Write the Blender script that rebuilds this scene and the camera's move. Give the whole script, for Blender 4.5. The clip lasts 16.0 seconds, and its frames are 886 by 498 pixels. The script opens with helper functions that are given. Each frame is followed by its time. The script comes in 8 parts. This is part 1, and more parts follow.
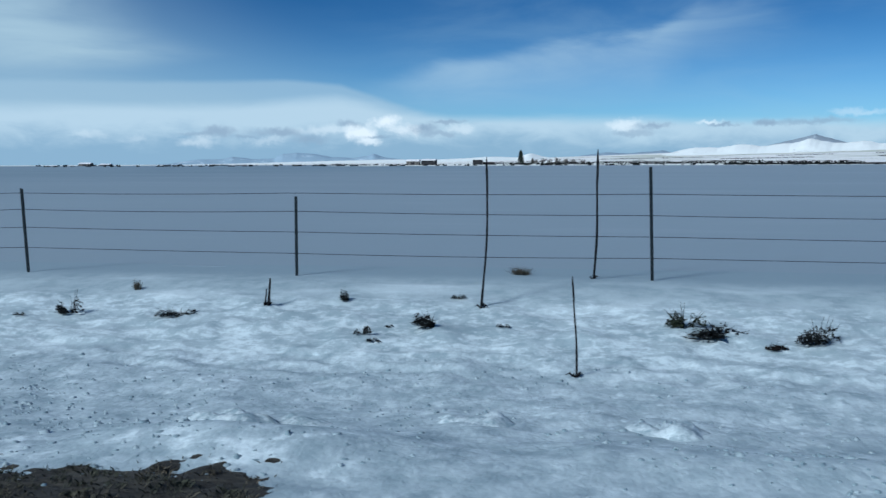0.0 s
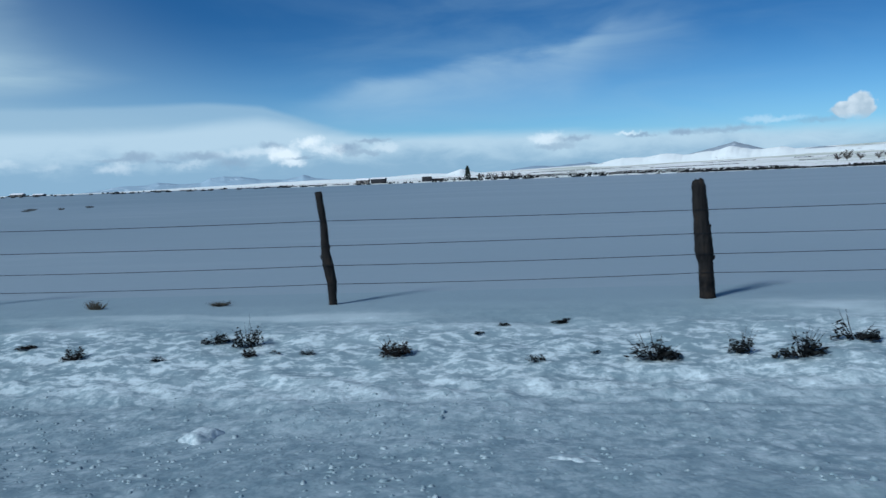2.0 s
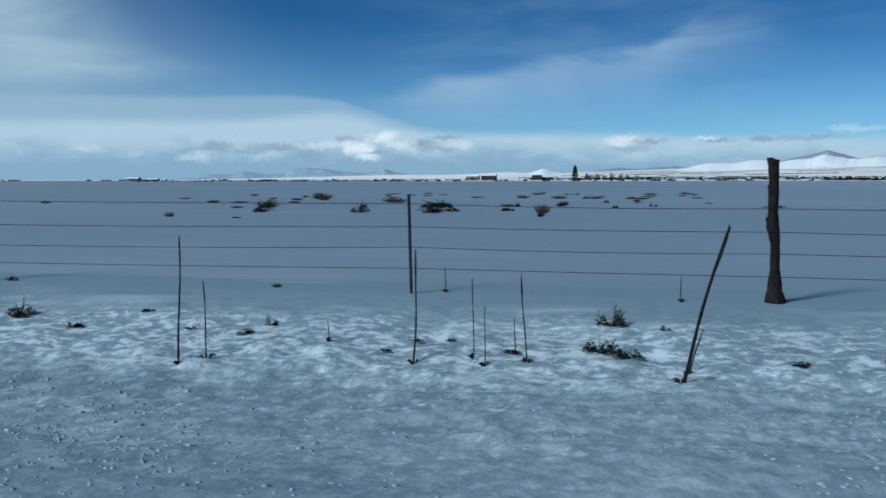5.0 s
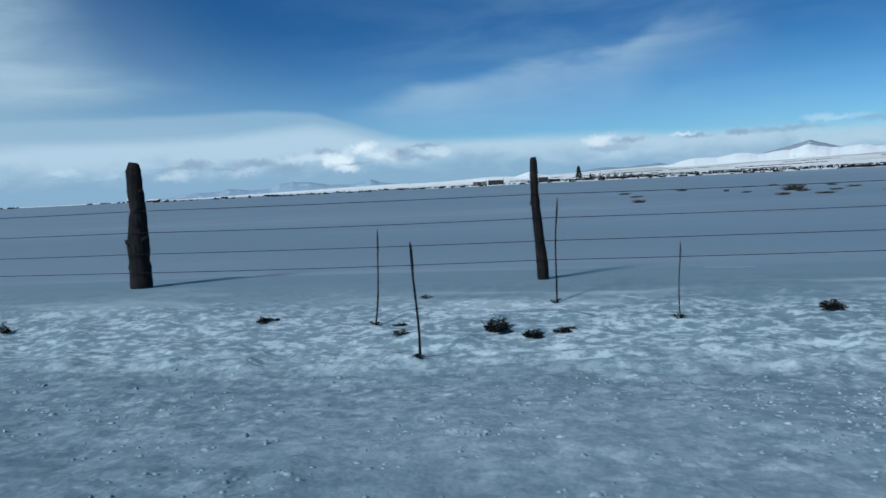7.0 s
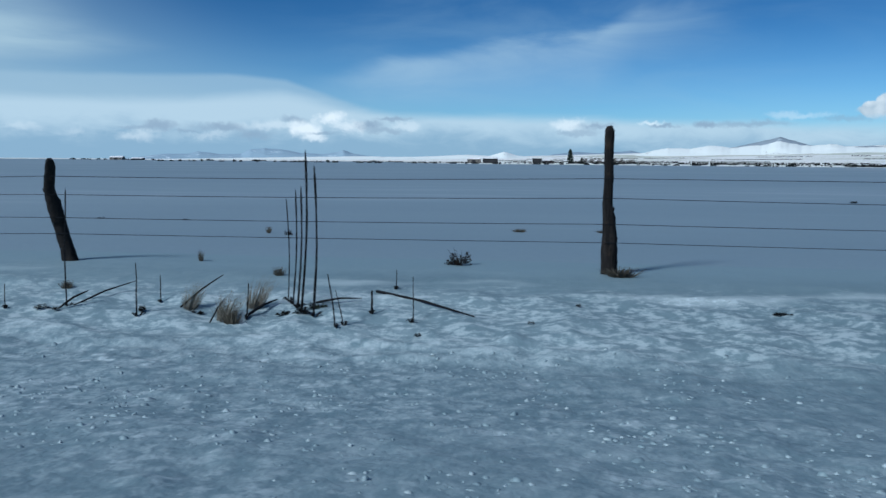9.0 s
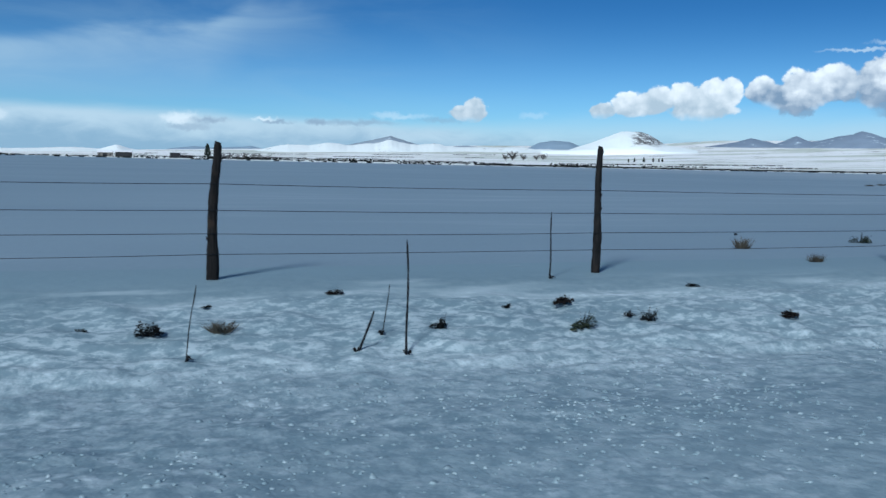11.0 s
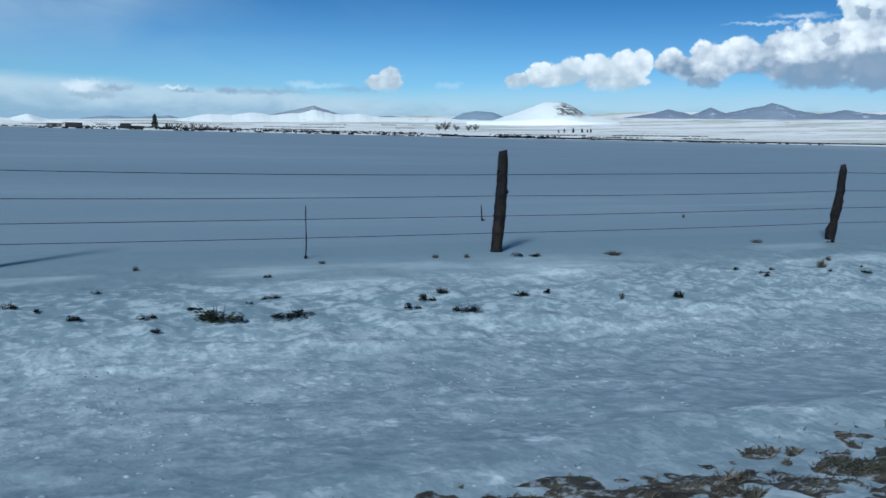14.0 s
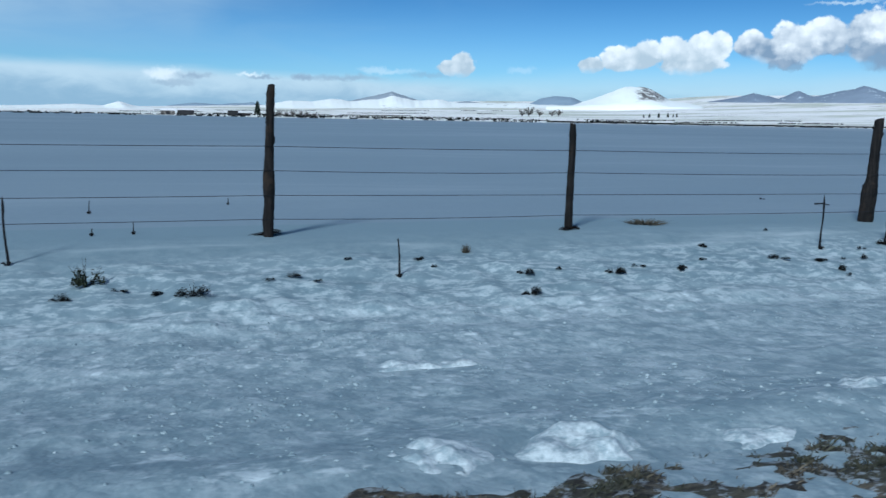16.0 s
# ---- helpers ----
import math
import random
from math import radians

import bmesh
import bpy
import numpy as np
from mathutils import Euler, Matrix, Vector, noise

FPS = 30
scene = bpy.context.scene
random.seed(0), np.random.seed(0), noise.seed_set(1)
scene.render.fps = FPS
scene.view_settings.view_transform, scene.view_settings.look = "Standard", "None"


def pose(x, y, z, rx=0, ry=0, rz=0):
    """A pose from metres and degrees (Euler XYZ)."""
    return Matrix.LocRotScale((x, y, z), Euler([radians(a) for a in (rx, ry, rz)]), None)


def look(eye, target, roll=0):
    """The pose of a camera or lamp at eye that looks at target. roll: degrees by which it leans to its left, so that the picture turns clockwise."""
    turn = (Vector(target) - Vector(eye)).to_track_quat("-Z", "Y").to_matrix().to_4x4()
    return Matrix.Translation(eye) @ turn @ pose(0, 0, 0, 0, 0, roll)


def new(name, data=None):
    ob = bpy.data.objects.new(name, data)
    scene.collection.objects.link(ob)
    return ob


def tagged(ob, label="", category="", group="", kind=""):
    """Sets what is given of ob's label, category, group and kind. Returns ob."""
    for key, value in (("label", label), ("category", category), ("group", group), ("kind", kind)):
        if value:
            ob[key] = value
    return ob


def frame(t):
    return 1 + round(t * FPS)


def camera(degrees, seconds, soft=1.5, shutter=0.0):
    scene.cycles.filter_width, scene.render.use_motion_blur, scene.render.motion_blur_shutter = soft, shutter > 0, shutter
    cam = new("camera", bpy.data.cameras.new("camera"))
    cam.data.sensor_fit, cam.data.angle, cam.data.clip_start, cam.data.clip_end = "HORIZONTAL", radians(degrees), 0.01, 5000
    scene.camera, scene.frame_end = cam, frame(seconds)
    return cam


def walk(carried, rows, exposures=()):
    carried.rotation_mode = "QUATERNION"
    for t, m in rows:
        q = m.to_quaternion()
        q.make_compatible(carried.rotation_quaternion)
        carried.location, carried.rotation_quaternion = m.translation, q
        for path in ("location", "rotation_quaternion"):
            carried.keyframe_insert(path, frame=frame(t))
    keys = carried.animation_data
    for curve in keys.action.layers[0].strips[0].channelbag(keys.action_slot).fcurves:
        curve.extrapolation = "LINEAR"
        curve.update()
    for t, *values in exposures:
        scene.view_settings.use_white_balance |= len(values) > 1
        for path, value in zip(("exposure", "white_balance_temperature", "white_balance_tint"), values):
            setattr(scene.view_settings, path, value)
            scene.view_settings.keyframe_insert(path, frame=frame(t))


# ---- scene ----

# ---------------------------------------------------------------- camera
EYE_HEIGHT = 1.30
cam = camera(54.34, 16.0, 1.5, 0.02)
ROWS = [  # seconds, place along the road, yaw, pitch, roll
    (0.0, 0.01, 10.36, -5.63, -0.21), (0.5, -6.97, 7.65, -5.99, -2.27),
    (1.0, -14.10, 4.69, -6.09, -2.86), (1.5, -21.32, 4.68, -5.36, -3.10),
    (2.0, -28.65, 5.61, -4.57, -2.17), (2.5, -36.11, 7.36, -4.62, -0.72),
    (3.0, -43.77, 8.84, -5.44, -0.32), (3.5, -50.83, 9.69, -5.83, -0.77),
    (4.0, -58.53, 9.99, -5.79, -0.71), (4.5, -66.33, 10.01, -5.32, -0.25),
    (5.0, -74.15, 10.21, -4.62, -0.12), (5.2, -77.30, 10.15, -4.35, -0.20),
    (7.3, -109.96, 9.09, -4.16, -3.00), (7.5, -113.12, 9.14, -4.43, -1.65),
    (8.0, -121.07, 9.85, -4.52, 0.60), (8.5, -129.07, 10.49, -5.03, 1.02),
    (9.0, -137.09, 6.69, -5.78, 0.51), (9.5, -145.12, -2.67, -6.72, -0.49),
    (10.0, -153.80, -11.70, -5.66, 0.31), (10.2, -156.47, -13.37, -5.28, 0.52),
    (12.3, -189.59, -22.58, -6.69, 2.02), (12.5, -193.13, -22.27, -6.28, 1.90),
    (13.0, -200.51, -21.88, -6.14, 1.40), (13.5, -208.43, -23.11, -6.70, 0.93),
    (14.0, -216.33, -24.01, -7.53, 1.34), (14.5, -224.35, -24.13, -7.53, 2.20),
    (15.0, -232.94, -23.71, -7.88, 2.22), (15.5, -240.65, -21.88, -8.16, 1.98),
    (16.0, -248.66, -19.28, -8.58, 1.12),
]
walk(cam, [(t, pose(x, 0, EYE_HEIGHT, 90 + pitch, 0, yaw) @ pose(0, 0, 0, 0, 0, roll)) for t, x, yaw, pitch, roll in ROWS],
     exposures=[(t, stops, 5710.0, 6.0) for t, stops in ((0.0, 0.05), (0.5, -0.18), (1.0, 0.0), (1.5, -0.08), (2.0, 0.03), (2.5, -0.03), (3.0, 0.08), (3.5, 0.15), (4.5, -0.05), (5.0, -0.1), (8.0, -0.03), (8.5, -0.1), (9.0, 0.03), (9.5, 0.07), (10.0, 0.12), (10.2, 0.08), (12.5, 0.08), (13.0, -0.03), (13.5, -0.15), (14.0, 0.03), (14.5, 0.15), (15.0, 0.1), (15.5, 0.03), (16.0, 0.15))])

# ---------------------------------------------------------------- node helpers


class Nodes:
    """A few short words for building node trees."""

    def __init__(self, tree):
        self.tree = tree

    def make(self, kind):
        return self.tree.nodes.new(kind)

    def put(self, socket, value):
        if isinstance(value, bpy.types.NodeSocket):
            self.tree.links.new(value, socket)
        else:
            socket.default_value = value

    def math(self, op, a, b=0.0, c=0.0, clamp=False):
        n = self.make("ShaderNodeMath")
        n.operation, n.use_clamp = op, clamp
        for s, v in zip(n.inputs, (a, b, c)):
            self.put(s, v)
        return n.outputs[0]

    def step(self, value, low, high, out_low=0.0, out_high=1.0):
        n = self.make("ShaderNodeMapRange")
        n.interpolation_type = "SMOOTHSTEP"
        for s, v in zip(n.inputs, (value, low, high, out_low, out_high)):
            self.put(s, v)
        return n.outputs[0]

    def noise(self, vector, scale, detail=4.0, rough=0.55, warp=0.0):
        n = self.make("ShaderNodeTexNoise")
        self.put(n.inputs["Vector"], vector)
        n.inputs["Scale"].default_value = scale
        n.inputs["Detail"].default_value = detail
        n.inputs["Roughness"].default_value = rough
        n.inputs["Distortion"].default_value = warp
        return n.outputs[0]

    def cells(self, vector, scale):
        """Crumbs: how near the middle of its own crumb a place lies, and a chance value for each crumb."""
        n = self.make("ShaderNodeTexVoronoi")
        self.put(n.inputs["Vector"], vector)
        n.inputs["Scale"].default_value = scale
        return self.math("SUBTRACT", 1.0, n.outputs["Distance"], clamp=True), n.outputs["Color"]

    def place(self, vector, scale=(1, 1, 1), loc=(0, 0, 0), turn=0.0):
        n = self.make("ShaderNodeMapping")
        self.put(n.inputs["Vector"], vector)
        n.inputs["Scale"].default_value = scale
        n.inputs["Location"].default_value = loc
        n.inputs["Rotation"].default_value = (0, 0, radians(turn))
        return n.outputs[0]

    def mix(self, factor, a, b, blend="MIX"):
        n = self.make("ShaderNodeMix")
        n.data_type, n.blend_type = "RGBA", blend
        for s, v in zip((n.inputs["Factor"], n.inputs[6], n.inputs[7]), (factor, a, b)):
            self.put(s, (*v, 1) if isinstance(v, tuple) and len(v) == 3 else v)
        return n.outputs[2]

    def join(self, x, y, z):
        n = self.make("ShaderNodeCombineXYZ")
        for s, v in zip(n.inputs, (x, y, z)):
            self.put(s, v)
        return n.outputs[0]


# ---------------------------------------------------------------- sky and sun
SUN_EL, SUN_AZ = 36.0, 221.0     # the sun stands behind the car, to its front quarter
SKY = 0.10
world = bpy.data.worlds.new("sky")
scene.world = world
world.use_nodes = True
w = Nodes(world.node_tree)
background = world.node_tree.nodes["Background"]
heaven = w.make("ShaderNodeTexSky")
heaven.sky_type, heaven.sun_disc = "NISHITA", False
heaven.sun_elevation, heaven.sun_rotation = radians(SUN_EL), radians(SUN_AZ)
heaven.altitude, heaven.air_density, heaven.dust_density, heaven.ozone_density = 1300.0, 1.0, 0.6, 3.0
compass = w.make("ShaderNodeTexCoord").outputs["Generated"]
split = w.make("ShaderNodeSeparateXYZ")
w.put(split.inputs[0], compass)
az = w.math("MULTIPLY", w.math("ARCTAN2", split.outputs[0], split.outputs[1]), 57.29578)
el = w.math("MULTIPLY", w.math("ARCSINE", split.outputs[2]), 57.29578)
flat = w.join(az, el, 0.0)
# ragged edges: the place on the dome is shaken by noise before the shapes are read from it
shake_a = w.math("SUBTRACT", w.noise(flat, 0.45, 2.0, 0.5), 0.5)
shake_b = w.math("SUBTRACT", w.noise(w.place(flat, (1, 1, 1), (17, 9, 0)), 0.5, 2.0, 0.5), 0.5)
crisp_a = w.math("SUBTRACT", w.noise(w.place(flat, (1, 1, 1), (5, 3, 0)), 1.5, 6.0, 0.62), 0.5)
crisp_b = w.math("SUBTRACT", w.noise(w.place(flat, (1, 1, 1), (41, 23, 0)), 1.6, 6.0, 0.62), 0.5)
soft = w.noise(w.place(flat, (0.055, 0.30, 1), (3, 1, 0), -6), 1.0, 3.0, 0.5, 0.4)
wisp = w.noise(w.place(flat, (0.10, 0.42, 1), (13, 4, 0), -19), 1.0, 5.0, 0.55, 0.5)
billow = w.noise(w.place(flat, (0.35, 0.9, 1), (11, 5, 0)), 1.0, 6.0, 0.6, 0.4)


def lobes(scale, loc):
    """Round heads of a billowing cloud: 0.5 in the middle of each, below 0 in the creases between."""
    n = w.make("ShaderNodeTexVoronoi")
    n.voronoi_dimensions, n.feature = "2D", "SMOOTH_F1"
    bent = w.join(w.math("ADD", az, w.math("MULTIPLY", crisp_a, 0.35)), w.math("ADD", el, w.math("MULTIPLY", crisp_b, 0.35)), 0.0)
    w.put(n.inputs["Vector"], w.place(bent, (1, 1.15, 1), loc))
    n.inputs["Scale"].default_value, n.inputs["Smoothness"].default_value = scale, 0.35
    return w.math("SUBTRACT", 0.5, n.outputs["Distance"])


def curve(value, turns):
    """A line through the turns (place, height), straight between them."""
    lo, hi = turns[0][0], turns[-1][0]
    low, tall = min(y for x, y in turns), max(y for x, y in turns)
    n = w.make("ShaderNodeValToRGB")
    w.put(n.inputs[0], w.math("DIVIDE", w.math("SUBTRACT", value, lo), hi - lo))
    stops = n.color_ramp.elements
    while len(stops) < len(turns):
        stops.new(0.5)
    for stop, (x, y) in zip(stops, turns):
        stop.position, stop.color = (x - lo) / (hi - lo), (*[(y - low) / (tall - low)] * 3, 1)
    return w.math("ADD", w.math("MULTIPLY", n.outputs[0], tall - low), low)


head, knob = lobes(0.62, (3.1, 1.7, 0)), lobes(1.7, (8.3, 2.9, 0))
cauli = w.math("ADD", w.math("MULTIPLY", head, 0.60), w.math("ADD", w.math("MULTIPLY", knob, 0.24), w.math("MULTIPLY", crisp_a, 0.60)))
azs = w.math("ADD", az, w.math("ADD", w.math("MULTIPLY", shake_a, 1.6), w.math("MULTIPLY", crisp_a, 1.6)))
els = w.math("ADD", el, w.math("ADD", w.math("MULTIPLY", shake_b, 0.5), w.math("MULTIPLY", crisp_b, 0.75)))


def puff(a, e, wide, high, across, up):
    """How far inside a round billow a place on the dome lies: 1 in its middle, 0 on its rim."""
    u = w.math("DIVIDE", w.math("SUBTRACT", across, a), wide)
    v = w.math("DIVIDE", w.math("SUBTRACT", up, e), high)
    return w.math("SUBTRACT", 1.0, w.math("SQRT", w.math("ADD", w.math("MULTIPLY", u, u), w.math("MULTIPLY", v, v))))


def heap(puffs):
    """The union of some round billows."""
    body = None
    for p in puffs:
        one = puff(*p, az, el)
        body = one if body is None else w.math("MAXIMUM", body, one)
    return body


SHADE, GREY, WHITE = (2.3, 3.2, 4.3), (4.6, 5.5, 6.1), (9.0, 9.3, 9.3)
# the air is deeper and bluer aloft than a clear-day model has it
depth = w.mix(w.step(el, 1.5, 11.0), (0.45, 0.69, 0.86), (0.15, 0.355, 0.545))
paint = w.mix(1.0, heaven.outputs[0], depth, "MULTIPLY")
# a brushed veil of high ice cloud, sharpest along its upper edge, that climbs towards the back of the car
edge = curve(az, [(-30.0, 3.0), (-16.0, 5.2), (-10.0, 6.5), (-5.9, 7.2), (-2.2, 7.7), (3.0, 8.2), (5.8, 9.8), (9.0, 9.9), (14.0, 8.6)])
under = w.math("SUBTRACT", w.math("ADD", edge, w.math("MULTIPLY", w.math("SUBTRACT", wisp, 0.5), 1.5)), el)
band = w.math("MULTIPLY", w.step(under, -0.5, 0.7), w.step(under, 4.6, 0.5))
band = w.math("MULTIPLY", band, w.math("MULTIPLY", w.step(az, -17.0, -8.0), w.step(az, 13.0, 1.0)))
paint = w.mix(w.math("MULTIPLY", band, w.step(wisp, 0.22, 0.75, 0.27, 0.60)), paint, (4.6, 6.0, 6.9))
# faint streaks elsewhere
thin = w.math("MULTIPLY", w.math("MULTIPLY", w.step(az, 30.0, 4.0), w.step(az, -24.0, -4.0)), w.step(wisp, 0.3, 0.8, 0.02, 0.20))
paint = w.mix(thin, paint, (3.8, 5.3, 6.2))
# a thick pale cloud towards the front of the car, with one long streak drawn out of it
front = w.math("SUBTRACT", w.math("ADD", az, w.math("MULTIPLY", w.math("SUBTRACT", soft, 0.5), 5.0)), curve(el, [(0.0, -22.0), (4.0, -24.0), (5.6, -32.5), (6.3, -30.0), (6.9, -28.3), (7.5, -30.0), (8.4, -32.3), (9.6, -33.4), (14.0, -36.0)]))
front = w.math("MULTIPLY", w.math("MULTIPLY", w.step(front, 5.5, -4.5), w.step(el, 5.2, 6.6, 0.45, 0.95)), w.math("MULTIPLY", w.step(el, 16.0, 11.0), w.step(az, -75.0, -50.0)))
paint = w.mix(w.math("MULTIPLY", front, w.step(w.math("ADD", w.math("MULTIPLY", wisp, 0.75), w.math("MULTIPLY", soft, 0.25)), 0.34, 0.62, 0.45, 1.0)), paint, (4.35, 5.6, 6.2))
haze = w.math("MULTIPLY", w.step(w.math("ADD", az, w.math("MULTIPLY", el, 1.6)), -2.0, -25.0), 0.42)
paint = w.mix(haze, paint, (3.8, 5.2, 6.0))
# the edge of a flat sheet above the bank
shelf = w.math("ADD", curve(az, [(-60.0, 5.0), (-37.0, 5.1), (-26.6, 5.25), (-20.6, 5.4), (-17.0, 5.15), (-14.0, 4.2), (-11.0, 3.3), (-8.0, 2.8)]), w.math("MULTIPLY", w.math("SUBTRACT", wisp, 0.5), 0.35))
paint = w.mix(w.math("MULTIPLY", w.step(w.math("SUBTRACT", el, shelf), 0.14, -0.30), w.step(az, -9.0, -15.0, 0.0, 0.62)), paint, (3.7, 5.1, 6.1))
# the bank of cloud along the horizon: white along its top, blue-grey below
top = w.math("ADD", curve(az, [(-60.0, 3.6), (-37.0, 3.6), (-23.0, 3.9), (-17.0, 4.2), (-12.0, 3.5), (-9.6, 3.1), (-2.0, 3.0), (3.2, 2.95), (7.5, 2.6), (13.4, 2.45), (22.0, 2.3), (30.0, 2.9), (40.0, 3.3), (60.0, 3.3)]), w.math("MULTIPLY", w.math("SUBTRACT", wisp, 0.5), 0.9))
bank = w.math("MULTIPLY", w.step(w.math("DIVIDE", w.math("SUBTRACT", el, top), w.step(az, 14.0, 30.0, 1.0, 3.0)), 0.38, -0.6), w.step(az, 14.0, 34.0, 0.95, 0.72))
low = w.math("ADD", w.math("ADD", w.math("MULTIPLY", w.math("SUBTRACT", billow, 0.5), 2.3), w.math("MULTIPLY", el, 0.9)), w.step(az, -12.0, 8.0, 0.0, 0.45))
tone = w.mix(w.step(low, 0.75, 2.55), (2.85, 4.3, 5.5), (5.15, 6.4, 7.1))
paint = w.mix(bank, paint, tone)
# torn scraps of cloud in the bank: white heads and grey-blue backs
for a, e, wide, high, white, much in (
    (-32.3, 1.85, 1.0, 0.28, True, 0.22), (-29.7, 1.55, 0.9, 0.22, True, 0.2), (-26.3, 1.45, 1.5, 0.38, True, 0.42), (-21.7, 1.55, 1.5, 0.24, True, 0.3), (-18.3, 2.2, 1.8, 0.3, True, 0.4),
    (-24.9, 2.05, 1.3, 0.38, False, 0.75), (-26.4, 1.95, 1.0, 0.14, False, 0.5), (-21.0, 2.05, 1.9, 0.32, False, 0.75), (-23.0, 1.8, 0.9, 0.12, False, 0.5), (-19.0, 1.65, 1.3, 0.38, False, 0.6),
    (-16.6, 2.65, 1.2, 0.26, False, 0.65), (-15.9, 2.05, 1.25, 0.52, True, 1.0), (-14.1, 2.75, 0.95, 0.40, True, 1.0), (-15.3, 1.5, 1.0, 0.25, True, 0.8), (-12.9, 2.25, 1.2, 0.40, True, 0.7),
    (-14.6, 1.8, 1.1, 0.13, False, 0.6), (-11.7, 2.35, 1.1, 0.34, False, 0.85), (-10.2, 2.75, 1.3, 0.16, False, 0.7), (-10.4, 1.95, 1.4, 0.2, False, 0.55), (-9.0, 2.35, 1.0, 0.3, True, 0.4),
    (1.5, 2.5, 1.2, 0.36, True, 0.7), (3.1, 2.38, 1.2, 0.24, False, 0.75), (1.9, 2.0, 1.5, 0.16, False, 0.5), (6.6, 2.48, 0.9, 0.16, True, 0.7), (7.4, 2.32, 1.1, 0.13, False, 0.8), (9.8, 2.52, 0.7, 0.24, False, 0.8),
    (12.8, 2.52, 2.6, 0.22, False, 0.6), (15.3, 3.0, 2.0, 0.24, True, 0.32), (17.8, 2.75, 1.8, 0.2, False, 0.4), (24.3, 3.2, 0.8, 0.2, True, 0.2),
):
    body = w.math("MULTIPLY", w.step(w.math("ADD", puff(a, e, wide * 1.3, high * 1.35, azs, els), w.math("MULTIPLY", w.math("SUBTRACT", billow, 0.5), 1.2)), 0.0, 0.85), much)
    paint = w.mix(body, paint, (8.3, 8.8, 8.9) if white else (2.9, 3.8, 4.8))
# the heaps towards the back of the car: round white heads, flat grey feet
for puffs, foot, dark, grey in (
    ([(20.3, 3.65, 1.05, 0.95), (19.5, 3.35, 1.15, 0.62), (20.2, 3.2, 1.2, 0.7)], 2.75, 1.1, 0.35),
    ([(28.6, 3.6, 1.05, 0.62), (30.2, 3.95, 1.25, 0.92), (32.0, 4.15, 1.7, 1.15), (33.8, 4.35, 1.5, 1.25), (35.4, 4.5, 1.4, 1.35), (36.4, 4.8, 0.95, 1.05), (34.6, 3.7, 2.4, 0.85)], 3.12, 1.3, 0.30),
    ([(38.3, 4.8, 1.25, 1.05), (39.3, 4.55, 1.3, 1.0), (40.5, 4.8, 1.75, 1.55), (42.5, 5.25, 1.9, 1.4), (44.7, 5.4, 2.0, 1.75), (47.2, 5.7, 2.3, 2.1), (51.0, 6.2, 3.6, 3.2), (56.5, 6.0, 5.0, 4.2)], None, 1.7, 0.55),
    ([(48.9, 8.1, 1.5, 1.1), (51.5, 9.3, 2.4, 1.6)], 7.0, 1.0, 0.3),
):
    if foot is None:
        foot = curve(az, [(36.0, 4.1), (38.6, 4.0), (40.1, 3.25), (41.2, 3.6), (42.4, 4.1), (44.4, 3.75), (46.0, 3.25), (60.0, 3.1)])
    over = w.math("SUBTRACT", w.math("ADD", el, w.math("ADD", w.math("MULTIPLY", crisp_b, 0.55), w.math("MULTIPLY", shake_b, 0.5))), foot)
    body = w.math("ADD", heap(puffs), w.math("MULTIPLY", w.math("SUBTRACT", cauli, 0.22), 0.72))
    solid = w.math("MULTIPLY", w.step(body, 0.0, 0.16), w.step(over, -0.30, 0.35))
    white = w.math("ADD", w.step(over, 0.05, dark, 0.0, 0.66), w.math("MULTIPLY", w.math("SUBTRACT", cauli, 0.16), 1.7))
    white = w.math("ADD", white, w.step(body, 0.75, 0.15, 0.0, grey * 0.5), clamp=True)
    paint = w.mix(solid, paint, w.mix(white, SHADE if dark > 1.5 else GREY, WHITE))
# the grey bellies of the tall heap
for a, e, wide, high, much in ((46.6, 4.1, 2.6, 1.05, 0.9), (50.5, 4.3, 3.6, 1.5, 0.9), (40.2, 3.6, 0.9, 0.45, 0.7), (49.2, 7.7, 0.55, 0.55, 0.75), (47.3, 6.1, 0.32, 0.5, 0.6), (43.6, 4.3, 1.0, 0.35, 0.5)):
    body = w.math("ADD", puff(a, e, wide, high, azs, els), w.math("MULTIPLY", cauli, -0.35))
    paint = w.mix(w.math("MULTIPLY", w.step(body, -0.1, 0.40), w.math("MULTIPLY", w.step(w.math("SUBTRACT", els, 3.25), -0.2, 0.15), much)), paint, SHADE)
# thin streamers above it
for a, e, wide, high in ((43.4, 7.15, 2.6, 0.16), (45.8, 7.55, 2.2, 0.22)):
    paint = w.mix(w.math("MULTIPLY", w.step(puff(a, e, wide, high, azs, els), 0.0, 0.8), 0.6), paint, (6.5, 7.6, 8.2))
w.put(background.inputs["Color"], paint)
background.inputs["Strength"].default_value = SKY
lamp = bpy.data.lights.new("sun", "SUN")
lamp.energy, lamp.angle, lamp.color = 3.3, radians(11.0), (1.0, 0.95, 0.88)
sun = new("sun", lamp)
sun_way = Vector((math.sin(radians(SUN_AZ)) * math.cos(radians(SUN_EL)), math.cos(radians(SUN_AZ)) * math.cos(radians(SUN_EL)), math.sin(radians(SUN_EL))))
sun.matrix_world = look(sun_way * 100, (0, 0, 0))

# ---------------------------------------------------------------- materials


def material(name):
    m = bpy.data.materials.new(name)
    m.use_nodes = True
    return m, Nodes(m.node_tree), m.node_tree.nodes["Principled BSDF"]


